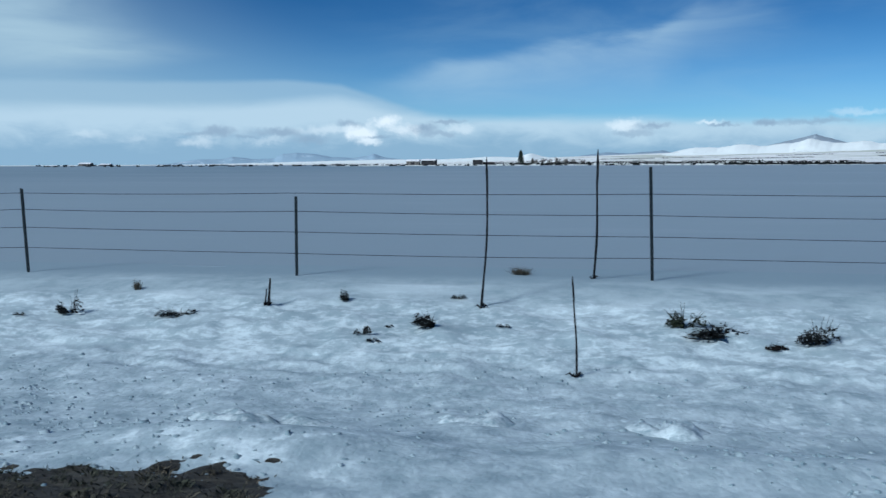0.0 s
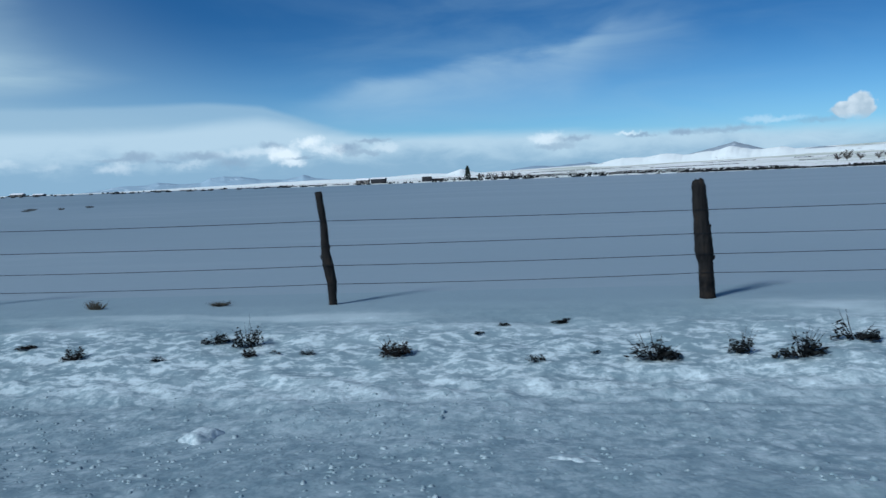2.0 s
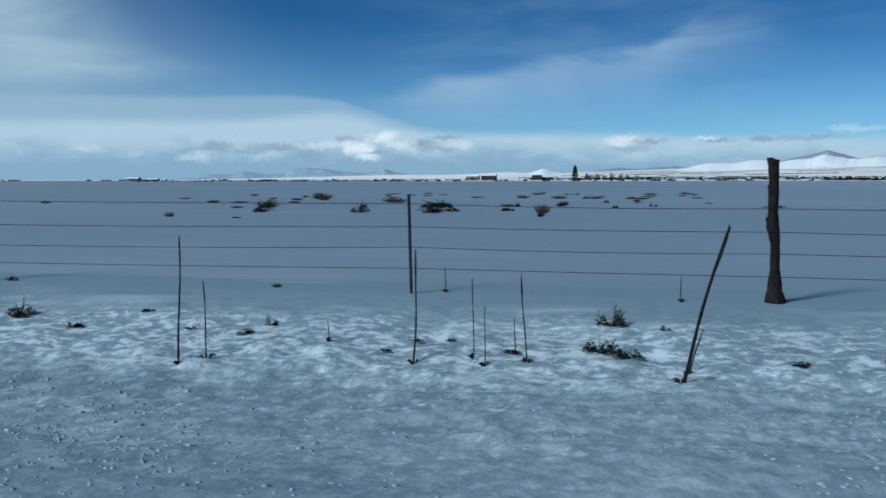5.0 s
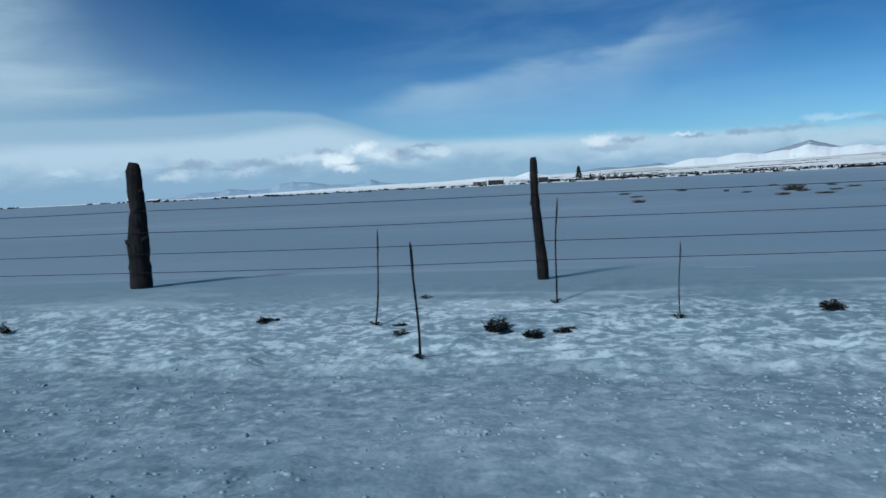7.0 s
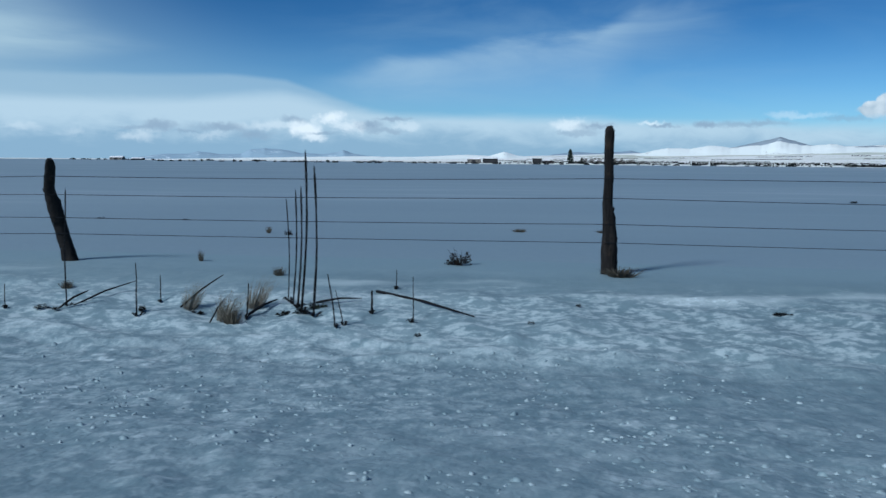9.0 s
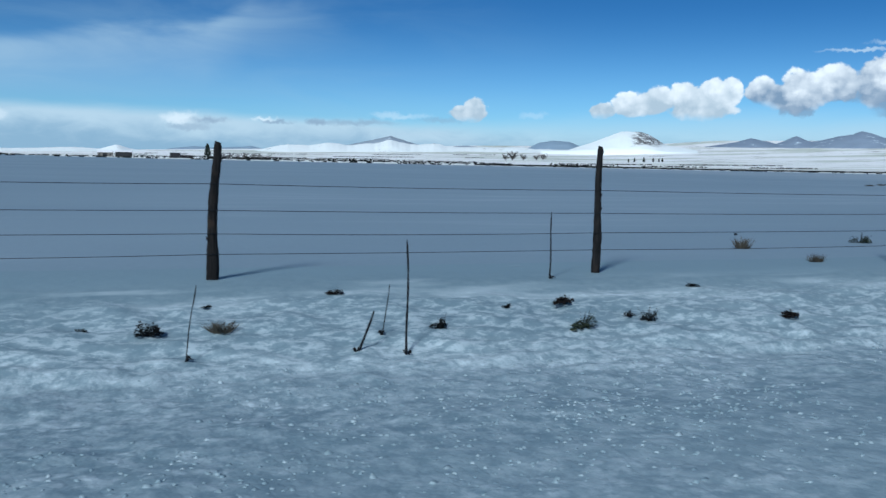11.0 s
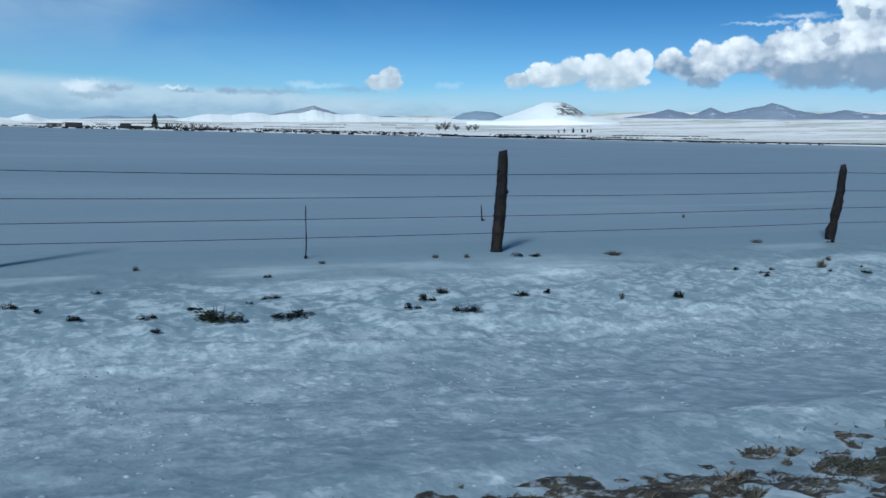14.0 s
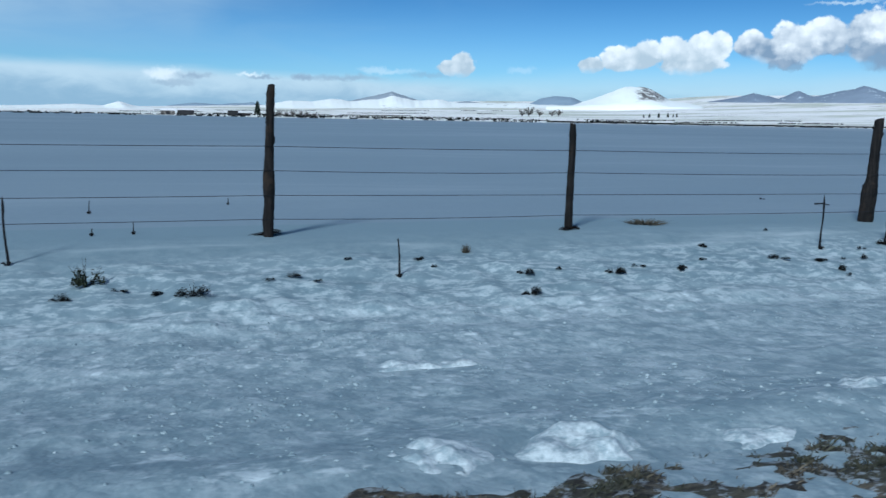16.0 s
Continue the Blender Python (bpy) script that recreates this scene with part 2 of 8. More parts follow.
def relief(n, shader, height, strength, distance):
    b = n.make("ShaderNodeBump")
    b.inputs["Strength"].default_value, b.inputs["Distance"].default_value = strength, distance
    n.put(b.inputs["Height"], height)
    n.put(shader.inputs["Normal"], b.outputs[0])


def verge_snow():
    """Thrown and refrozen roadside snow: icy crust darkened by painted cloud shade, white crumbs, wind-drawn drifts."""
    m, n, s = material("roadside_snow")
    p = n.make("ShaderNodeNewGeometry").outputs["Position"]
    parts = n.make("ShaderNodeSeparateXYZ")
    n.put(parts.inputs[0], p)
    x, y = parts.outputs[0], parts.outputs[1]
    crumbs = n.noise(n.place(p, (1, 0.75, 1)), 8.5, 5.0, 0.66)
    lumps = n.noise(n.place(p, (1, 0.85, 1)), 4.6, 5.0, 0.62, 0.2)
    drift = n.noise(n.place(p, (0.9, 1.5, 1), (0, 0, 0), 12), 1.9, 6.0, 0.66, 0.5)
    broad = n.noise(n.place(p, (0.4, 1.0, 1)), 0.35, 4.0, 0.55)
    ragged = n.math("SUBTRACT", broad, 0.5)
    # crumbs near the road, drifts in the ditch, calm crust at the fence
    near = n.step(n.math("ADD", y, n.math("MULTIPLY", ragged, 1.6)), 7.6, 6.9)
    ditch = n.math("MULTIPLY", n.step(n.math("ADD", y, n.math("MULTIPLY", ragged, 1.8)), 6.5, 7.4),
                   n.step(n.math("ADD", y, n.math("MULTIPLY", n.math("SUBTRACT", drift, 0.5), 1.6)), 8.85, 8.2))
    # broken ice: coarse and fine crumbs, each with a brightness of its own, thicker in some places than in others
    bent = n.join(n.math("ADD", x, n.math("MULTIPLY", crumbs, 0.10)), n.math("ADD", y, n.math("MULTIPLY", lumps, 0.12)), 0.0)
    coarse, chance = n.cells(n.place(bent, (0.95, 0.75, 1)), 13.0)
    grit, luck = n.cells(n.place(bent, (1.0, 0.75, 1), (3, 8, 0)), 28.0)
    frost = n.noise(n.place(p, (1, 0.80, 1), (6, 1, 0)), 6.5, 6.0, 0.68)
    heaped = n.step(n.noise(n.place(p, (0.55, 1.1, 1), (9, 4, 0)), 1.3, 3.0, 0.6), 0.36, 0.64)
    bits = n.math("ADD", n.math("MULTIPLY", n.step(n.math("MULTIPLY", chance, coarse), 0.36, 0.62), n.math("ADD", n.math("MULTIPLY", heaped, 0.75), 0.15)), n.math("MULTIPLY", n.step(n.math("MULTIPLY", luck, grit), 0.38, 0.60), 0.30))
    a = n.math("MULTIPLY", n.math("MULTIPLY", near, n.step(y, 3.6, 5.8, 0.45, 1.0)), n.math("ADD", n.math("MULTIPLY", bits, 0.9), n.step(n.math("ADD", n.math("MULTIPLY", frost, 0.72), n.math("MULTIPLY", lumps, 0.32)), 0.45, 0.64, 0.0, 0.5)))
    dash = n.noise(n.place(p, (7.0, 5.6, 1), (2, 9, 0)), 1.0, 4.0, 0.68)
    a = n.math("ADD", a, n.math("MULTIPLY", n.math("MULTIPLY", near, n.step(dash, 0.50, 0.62)), n.math("ADD", n.math("MULTIPLY", heaped, 0.40), 0.10)))
    # one stretch is darker, with a smooth icy lane before the ditch
    dark_stretch = n.math("MULTIPLY", n.step(x, -104.0, -124.0), n.step(x, -176.0, -156.0))
    lane = n.math("MULTIPLY", n.math("MULTIPLY", dark_stretch, n.step(x, -139.0, -134.0)), n.step(n.math("ADD", y, ragged), 4.9, 5.6, 0.0, 0.7))
    a = n.math("MULTIPLY", a, n.math("SUBTRACT", 1.0, lane))
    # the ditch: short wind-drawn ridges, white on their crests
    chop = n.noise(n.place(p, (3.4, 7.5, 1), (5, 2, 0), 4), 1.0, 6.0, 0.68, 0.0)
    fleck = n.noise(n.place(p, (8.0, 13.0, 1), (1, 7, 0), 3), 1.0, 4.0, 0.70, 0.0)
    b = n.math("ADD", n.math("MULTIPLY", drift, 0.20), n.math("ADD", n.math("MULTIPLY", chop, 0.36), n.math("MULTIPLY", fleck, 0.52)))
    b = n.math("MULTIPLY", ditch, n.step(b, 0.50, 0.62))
    # soft long drifts up the bank
    sheltered = n.math("MULTIPLY", n.step(y, 8.0, 8.5), n.step(y, 9.6, 9.0))
    long_drift = n.noise(n.place(p, (0.42, 1.7, 1), (2, 6, 0), 6), 1.0, 4.0, 0.5, 0.3)
    d = n.math("MULTIPLY", sheltered, n.step(long_drift, 0.50, 0.72, 0.0, 0.42))
    c = n.step(n.math("ADD", n.math("MULTIPLY", broad, 0.6), n.math("MULTIPLY", lumps, 0.45)), 0.58, 0.76, 0.0, 0.5)
    # where the plough left a berm of cleaner snow beside bare ground
    ploughed = n.math("ADD", n.math("MULTIPLY", n.math("MULTIPLY", n.step(x, -15.2, -13.2), n.step(x, -0.2, -1.6)), 3.90), n.math("MULTIPLY", n.step(x, -188.0, -197.0), 3.2))
    past = n.math("SUBTRACT", n.math("ADD", y, n.math("MULTIPLY", n.math("SUBTRACT", n.noise(p, 1.1, 5.0, 0.65), 0.5), 0.9)), ploughed)
    berm = n.math("MULTIPLY", n.math("MULTIPLY", n.step(past, 0.0, 0.12), n.step(past, 1.25, 0.55)),
                  n.step(n.math("ADD", n.math("MULTIPLY", drift, 0.5), n.math("MULTIPLY", lumps, 0.5)), 0.53, 0.62))
    white = n.math("ADD", n.math("ADD", n.math("MULTIPLY", a, 0.50), n.math("MULTIPLY", n.math("MULTIPLY", b, n.step(x, -34.0, -10.0, 1.0, 0.6)), n.step(x, -95.0, -135.0, 0.76, 0.44))), n.math("ADD", n.math("ADD", d, n.math("MULTIPLY", near, n.step(x, -140.0, -185.0, 0.0, 0.06))), n.math("MULTIPLY", c, 0.4)))
    # whiter towards the start, where stronger light is put into the colour
    brighter_lit = n.math("MULTIPLY", n.step(x, -34.0, -12.0), n.step(n.math("ADD", n.math("MULTIPLY", lumps, 0.5), n.math("MULTIPLY", drift, 0.5)), 0.36, 0.62, 0.2, 0.46))
    white = n.math("ADD", n.math("ADD", white, brighter_lit), n.math("MULTIPLY", berm, 0.5), clamp=True)
    # blue-grey crust: the cloud shade over it sits in this colour
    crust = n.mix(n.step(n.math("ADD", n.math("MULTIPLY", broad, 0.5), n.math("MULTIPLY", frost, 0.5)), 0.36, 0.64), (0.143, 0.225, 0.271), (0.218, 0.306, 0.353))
    crust = n.mix(n.math("MULTIPLY", dark_stretch, n.step(x, -141.0, -134.0, 0.25, 0.6)), crust, (0.120, 0.190, 0.228))
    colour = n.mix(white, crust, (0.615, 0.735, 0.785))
    # field colour, its shade and the start's stronger light painted in
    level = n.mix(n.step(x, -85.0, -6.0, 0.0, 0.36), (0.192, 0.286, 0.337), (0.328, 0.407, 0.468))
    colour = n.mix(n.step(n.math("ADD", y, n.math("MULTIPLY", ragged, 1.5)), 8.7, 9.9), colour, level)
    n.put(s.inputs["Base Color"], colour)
    s.inputs["Roughness"].default_value = 0.7
    rubble = n.math("MULTIPLY", near, n.math("ADD", n.math("MULTIPLY", n.math("MULTIPLY", coarse, chance), 0.9), n.math("MULTIPLY", grit, 0.3)))
    relief(n, s, n.math("ADD", n.math("ADD", n.math("MULTIPLY", frost, 0.6), n.math("MULTIPLY", lumps, 0.5)), n.math("ADD", rubble, n.math("MULTIPLY", n.math("MULTIPLY", ditch, chop), 0.6))), 0.24, 0.05)
    return m


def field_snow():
    """Snow with cloud shade painted grey-blue into its colour up to the far edge of the field, deep clean snow beyond
    it.
    """
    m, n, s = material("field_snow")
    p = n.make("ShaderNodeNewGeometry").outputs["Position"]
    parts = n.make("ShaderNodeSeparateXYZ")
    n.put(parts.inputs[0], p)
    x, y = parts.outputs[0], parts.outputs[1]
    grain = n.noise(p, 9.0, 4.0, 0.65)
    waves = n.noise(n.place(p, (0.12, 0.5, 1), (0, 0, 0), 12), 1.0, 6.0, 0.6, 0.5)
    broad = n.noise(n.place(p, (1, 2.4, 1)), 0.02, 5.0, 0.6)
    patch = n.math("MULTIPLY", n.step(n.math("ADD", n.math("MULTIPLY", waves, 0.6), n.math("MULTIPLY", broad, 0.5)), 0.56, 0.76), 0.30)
    # this dark base colour carries the cloud shade on the near field
    shaded_snow = n.mix(n.step(n.math("ADD", n.math("MULTIPLY", broad, 0.7), n.math("MULTIPLY", grain, 0.3)), 0.3, 0.7), (0.178, 0.255, 0.312), (0.228, 0.309, 0.370))
    shaded_snow = n.mix(patch, shaded_snow, (0.392, 0.472, 0.534))
    # paler towards the start: stronger light there put into the colour
    shaded_snow = n.mix(n.step(x, -85.0, -6.0, 0.0, 0.36), shaded_snow, (0.338, 0.407, 0.458))
    # beyond the field: clean snow crossed by bands of stubble and brush
    far = n.math("LOGARITHM", n.math("MAXIMUM", y, 1.0), 2.718)
    across = n.join(n.math("MULTIPLY", x, 0.0022), n.math("MULTIPLY", far, 9.0), 0.0)
    plots = n.noise(n.place(across, (0.5, 1, 1)), 1.3, 5.0, 0.62)
    brush = n.noise(n.place(across, (1.6, 2.6, 1), (7, 3, 0)), 1.6, 6.0, 0.7)
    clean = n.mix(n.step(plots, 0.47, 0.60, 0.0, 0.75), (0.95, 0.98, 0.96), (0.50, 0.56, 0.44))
    stubble = n.math("SUBTRACT", y, n.math("MULTIPLY", x, 0.16))
    stubble = n.math("MULTIPLY", n.math("MULTIPLY", n.step(stubble, 700.0, 740.0), n.step(stubble, 1150.0, 800.0)), n.step(x, 120.0, 420.0))
    clean = n.mix(n.math("MULTIPLY", stubble, n.step(brush, 0.36, 0.60, 0.15, 0.8)), clean, (0.24, 0.27, 0.19))
    clean = n.mix(n.step(brush, 0.57, 0.63, 0.0, 0.8), clean, (0.15, 0.16, 0.13))
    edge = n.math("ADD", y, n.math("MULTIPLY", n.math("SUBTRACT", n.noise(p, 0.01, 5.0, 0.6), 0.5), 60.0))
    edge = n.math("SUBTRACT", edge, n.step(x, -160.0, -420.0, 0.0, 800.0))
    colour = n.mix(n.step(edge, 560.0, 566.0), shaded_snow, clean)
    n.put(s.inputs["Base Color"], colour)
    s.inputs["Roughness"].default_value = 0.65
    relief(n, s, n.math("ADD", n.math("MULTIPLY", grain, 0.15), waves), 0.35, 0.06)
    return m


def hill_snow(name, rock, amount, blue=0.0, shoulder=None):
    """Snow on distant slopes, with bare rock and brush breaking through; far ones have the haze of the air painted in
    as bluer snow and rock.
    """
    m, n, s = material(name)
    p = n.make("ShaderNodeNewGeometry").outputs["Position"]
    bare = n.noise(n.place(p, (1, 1, 2.2)), 0.012, 7.0, 0.7, 0.8)
    rows = n.noise(n.place(p, (0.2, 1, 4.0)), 0.02, 5.0, 0.65)
    cover = n.step(n.math("ADD", n.math("MULTIPLY", bare, 0.75), n.math("MULTIPLY", rows, 0.3)), 0.74 - amount, 0.82 - amount)
    if shoulder:
        part_x = n.make("ShaderNodeSeparateXYZ")
        n.put(part_x.inputs[0], p)
        bearing = n.math("DIVIDE", n.math("ADD", part_x.outputs[0], 225.0), part_x.outputs[1])
        wobbly = n.math("ADD", bearing, n.math("MULTIPLY", n.math("SUBTRACT", bare, 0.5), 0.05))
        crag = n.math("MULTIPLY", n.step(wobbly, shoulder - 0.006, shoulder + 0.006), n.step(wobbly, shoulder + 0.050, shoulder + 0.038))
        crag = n.math("MULTIPLY", crag, n.step(n.math("ADD", part_x.outputs[2], n.math("MULTIPLY", bare, 60.0)), 118.0, 140.0))
        fleck = n.noise(p, 0.05, 4.0, 0.7)
        cover = n.math("MAXIMUM", cover, n.math("MULTIPLY", crag, n.step(fleck, 0.40, 0.52)))
    # blue: how much air haze is mixed into the snow colour
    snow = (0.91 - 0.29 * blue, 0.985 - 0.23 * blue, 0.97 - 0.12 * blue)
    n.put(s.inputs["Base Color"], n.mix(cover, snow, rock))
    s.inputs["Roughness"].default_value = 0.8
    return m


def weathered_wood():
    m, n, s = material("weathered_wood")
    t = n.make("ShaderNodeTexCoord").outputs["Object"]
    r = n.make("ShaderNodeObjectInfo").outputs["Random"]
    shifted = n.make("ShaderNodeVectorMath")
    n.put(shifted.inputs[0], t)
    n.put(shifted.inputs[1], n.join(r, r, r))
    grain = n.noise(n.place(shifted.outputs[0], (14, 14, 1.1)), 3.0, 6.0, 0.65, 0.4)
    spots = n.noise(shifted.outputs[0], 7.0, 4.0, 0.6)
    colour = n.mix(n.step(grain, 0.3, 0.7), (0.0032, 0.0036, 0.0044), (0.021, 0.0195, 0.019))
    colour = n.mix(n.step(spots, 0.52, 0.70, 0.0, 0.6), colour, (0.040, 0.029, 0.021))
    colour = n.mix(n.math("MULTIPLY", r, 0.35), colour, (0.014, 0.016, 0.018))
    s.inputs["Specular IOR Level"].default_value = 0.15
    n.put(s.inputs["Base Color"], colour)
    s.inputs["Roughness"].default_value = 0.9
    relief(n, s, grain, 0.8, 0.012)
    return m


def plain(name, colour, rough=0.7, metal=0.0, spread=0.5, scale=20.0):
    m, n, s = material(name)
    s.inputs["Specular IOR Level"].default_value = 0.15 if rough > 0.8 else 0.4
    t = n.make("ShaderNodeTexCoord").outputs["Object"]
    r = n.make("ShaderNodeObjectInfo").outputs["Random"]
    f = n.math("ADD", n.math("MULTIPLY", n.noise(t, scale, 4.0), 0.7), n.math("MULTIPLY", r, 0.3))
    dark = tuple(c * (1 - spread) for c in colour)
    light = tuple(min(1.0, c * (1 + spread)) for c in colour)
    n.put(s.inputs["Base Color"], n.mix(f, dark, light))
    s.inputs["Roughness"].default_value, s.inputs["Metallic"].default_value = rough, metal
    return m


def road_edge_soil():
    """Wet dark soil with flattened tan and dull green grass in it."""
    m, n, s = material("road_edge_soil")
    p = n.make("ShaderNodeNewGeometry").outputs["Position"]
    parts = n.make("ShaderNodeSeparateXYZ")
    n.put(parts.inputs[0], p)
    x = parts.outputs[0]
    patch = n.noise(n.place(p, (0.8, 1.3, 1)), 3.2, 5.0, 0.65, 0.3)
    blades = n.noise(n.place(p, (9.0, 26.0, 9.0), (0, 0, 0), 25), 1.0, 4.0, 0.65, 0.5)
    tint = n.mix(n.step(n.noise(p, 1.6, 3.0, 0.6), 0.42, 0.60), (0.040, 0.046, 0.034), (0.108, 0.100, 0.076))
    soil = n.mix(n.step(n.math("ADD", n.math("MULTIPLY", patch, 0.5), n.math("MULTIPLY", blades, 0.5)), 0.42, 0.60), (0.013, 0.0135, 0.012), n.mix(n.step(x, -30.0, -60.0), (0.045, 0.044, 0.036), tint))
    frozen = n.noise(n.place(p, (1, 1.2, 1), (4, 2, 0)), 14.0, 4.0, 0.65, 0.3)
    n.put(s.inputs["Base Color"], n.mix(n.math("MULTIPLY", n.step(frozen, 0.52, 0.60), n.step(x, -30.0, -60.0, 0.0, 0.7)), soil, (0.30, 0.36, 0.40)))
    s.inputs["Roughness"].default_value = 0.9
    relief(n, s, n.math("ADD", blades, patch), 0.6, 0.03)
    return m


def edge_grass():
    """Short dead grass: tan, grey-brown and dull green from blade to blade."""
    m, n, s = material("edge_grass")
    g = n.make("ShaderNodeNewGeometry")
    where = n.step(n.noise(g.outputs["Position"], 2.1, 3.0, 0.6), 0.40, 0.60)
    r = g.outputs["Random Per Island"]
    n.put(s.inputs["Base Color"], n.mix(r, n.mix(where, (0.018, 0.024, 0.017), (0.026, 0.024, 0.019)), n.mix(where, (0.055, 0.062, 0.042), (0.125, 0.112, 0.084))))
    s.inputs["Roughness"].default_value = 0.9
    return m


def crumb_snow():
    """Clods of thrown snow: pale to dark grey ice from one to the next, the crust's cloud shade in the colour."""
    m, n, s = material("snow_crumb")
    g = n.make("ShaderNodeNewGeometry")
    r = g.outputs["Random Per Island"]
    grain = n.noise(g.outputs["Position"], 60.0, 3.0)
    n.put(s.inputs["Base Color"], n.mix(n.math("ADD", n.math("MULTIPLY", n.math("MULTIPLY", r, r), 0.9), n.math("MULTIPLY", grain, 0.2), clamp=True), (0.168, 0.25, 0.295), (0.345, 0.437, 0.482)))
    s.inputs["Roughness"].default_value = 0.6
    return m


def clean_snow():
    """Fresh white snow in soft lumps."""
    m, n, s = material("clean_snow")
    p = n.make("ShaderNodeNewGeometry").outputs["Position"]
    f = n.math("ADD", n.math("MULTIPLY", n.noise(p, 7.0, 5.0, 0.65), 0.6), n.math("MULTIPLY", n.noise(p, 30.0, 3.0, 0.6), 0.4))
    n.put(s.inputs["Base Color"], n.mix(n.step(f, 0.40, 0.60), (0.235, 0.325, 0.375), (0.52, 0.62, 0.665)))
    s.inputs["Roughness"].default_value = 0.7
    relief(n, s, f, 0.5, 0.04)
    return m


CLEAN = clean_snow()
CRUMB = crumb_snow()
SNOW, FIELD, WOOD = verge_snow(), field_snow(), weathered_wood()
HILL = hill_snow("hill_snow", (0.16, 0.16, 0.16), 0.13)
CONE = hill_snow("rocky_hill_snow", (0.12, 0.12, 0.12), 0.02, 0.0, 0.610)
# far mountains: haze is put into both their rock and snow colours
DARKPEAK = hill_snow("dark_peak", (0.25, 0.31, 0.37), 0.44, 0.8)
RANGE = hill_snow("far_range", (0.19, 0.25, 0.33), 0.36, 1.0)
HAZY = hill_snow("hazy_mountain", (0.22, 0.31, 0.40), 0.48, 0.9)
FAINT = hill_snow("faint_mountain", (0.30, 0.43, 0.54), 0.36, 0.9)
STEEL = plain("green_steel", (0.013, 0.020, 0.026), 0.82)
WIRE = plain("rusty_wire", (0.008, 0.011, 0.015), 0.85)
STALK = plain("dead_stalk", (0.009, 0.0105, 0.013), 0.9)
SAGE = plain("sagebrush_leaf", (0.011, 0.014, 0.015), 0.9, 0.0, 0.7)
TAN = plain("dry_grass", (0.070, 0.067, 0.055), 0.9, 0.0, 0.5)
PALE = plain("pale_grass", (0.150, 0.145, 0.122), 0.9, 0.0, 0.4)
GREEN = plain("green_brush", (0.026, 0.036, 0.024), 0.9, 0.0, 0.6)
RUST = plain("rust_brown_weed", (0.015, 0.013, 0.012), 0.9, 0.0, 0.6)
BARE, SHOULDER = road_edge_soil(), edge_grass()
SOIL = plain("wet_soil", (0.018, 0.019, 0.019), 0.95, 0.0, 0.6, 8.0)
ASPHALT = plain("asphalt", (0.05, 0.05, 0.052), 0.85, 0.0, 0.35, 30.0)
TRUNK = plain("bare_branch", (0.10, 0.096, 0.094), 0.9)
CONIFER = plain("conifer_needles", (0.020, 0.030, 0.024), 0.9, 0.0, 0.5)
BARNWALL = plain("dark_barn_boards", (0.028, 0.030, 0.034), 0.85, 0.0, 0.4, 0.6)
BARNRED = plain("dull_red_boards", (0.022, 0.019, 0.020), 0.85, 0.0, 0.4, 0.6)
BARNTAN = plain("pale_boards", (0.16, 0.155, 0.145), 0.85, 0.0, 0.3, 0.6)
ROOFSNOW = plain("roof_snow", (0.80, 0.83, 0.86), 0.7, 0.0, 0.1, 0.5)

# ---------------------------------------------------------------- mesh helpers


def mesh_of(name, verts, faces, mat, smooth=True):
    me = bpy.data.meshes.new(name)
    me.from_pydata(verts, [], faces)
    me.materials.append(mat)
    if smooth:
        me.polygons.foreach_set("use_smooth", [True] * len(me.polygons))
    me.update()
    return me


def part(name, me, parent, label="", m=None):
    ob = new(name, me)
    ob.parent = parent
    if m is not None:
        ob.matrix_basis = m
    return tagged(ob, label)


def tube(path, radii, sides=6, seed=0, rough=0.0, flat=1.0):
    """Rings round a path, closed at both ends: verts and faces. rough: how gnarled; flat: how much thinner front to back."""
    rnd = random.Random(seed)
    verts, faces = [], []
    for k, (p, r) in enumerate(zip(path, radii)):
        p = Vector(p)
        a, b = Vector(path[max(k - 1, 0)]), Vector(path[min(k + 1, len(path) - 1)])
        way = (b - a).normalized()
        side = way.cross(Vector((0, 1, 0)))
        side = Vector((1, 0, 0)) if side.length < 0.1 else side.normalized()
        up = side.cross(way).normalized()
        for j in range(sides):
            t = 2 * math.pi * j / sides
            q = r * (1 + rough * rnd.uniform(-1, 1))
            verts.append(p + side * q * math.cos(t) + up * q * flat * math.sin(t))
    n = len(path)
    for k in range(n - 1):
        for j in range(sides):
            i = (j + 1) % sides
            faces.append((k * sides + j, k * sides + i, (k + 1) * sides + i, (k + 1) * sides + j))
    faces.append(tuple(range(sides))[::-1])
    faces.append(tuple(range((n - 1) * sides, n * sides)))
    return verts, faces


def merge(pieces):
    verts, faces = [], []
    for v, f in pieces:
        o = len(verts)
        verts += v
        faces += [tuple(i + o for i in q) for q in f]
    return verts, faces


# ---------------------------------------------------------------- the lie of the land
SWELL_X = [-300, -240, -226, -200, -191, -158, -143, -130, -118, -110, -95, -75, -50, -22, 0, 40]
SWELL_Z = [0.0, -0.02, -0.13, -0.14, -0.01, 0.0, 0.10, 0.09, 0.22, 0.28, 0.12, 0.0, 0.0, -0.08, 0.03, 0.0]


# across the road: down into a shallow ditch and up a bank to the fence
DITCH_Y = [2.0, 3.0, 4.5, 5.8, 6.8, 7.2, 7.6, 8.0, 8.5, 9.0, 9.4]
DITCH_Z = [-0.12, -0.17, -0.30, -0.42, -0.43, -0.37, -0.28, -0.20, -0.10, -0.02, 0.0]


def swell(x):
    return np.interp(x, SWELL_X, SWELL_Z)


def ground_z(x, y):
    """The height of the snow near the road, without its small lumps."""
    z = swell(x) * np.interp(y, [1.5, 6.0, 14.0, 60.0], [0.3, 1.0, 1.0, 0.0])
    return z + np.interp(y, DITCH_Y, DITCH_Z)


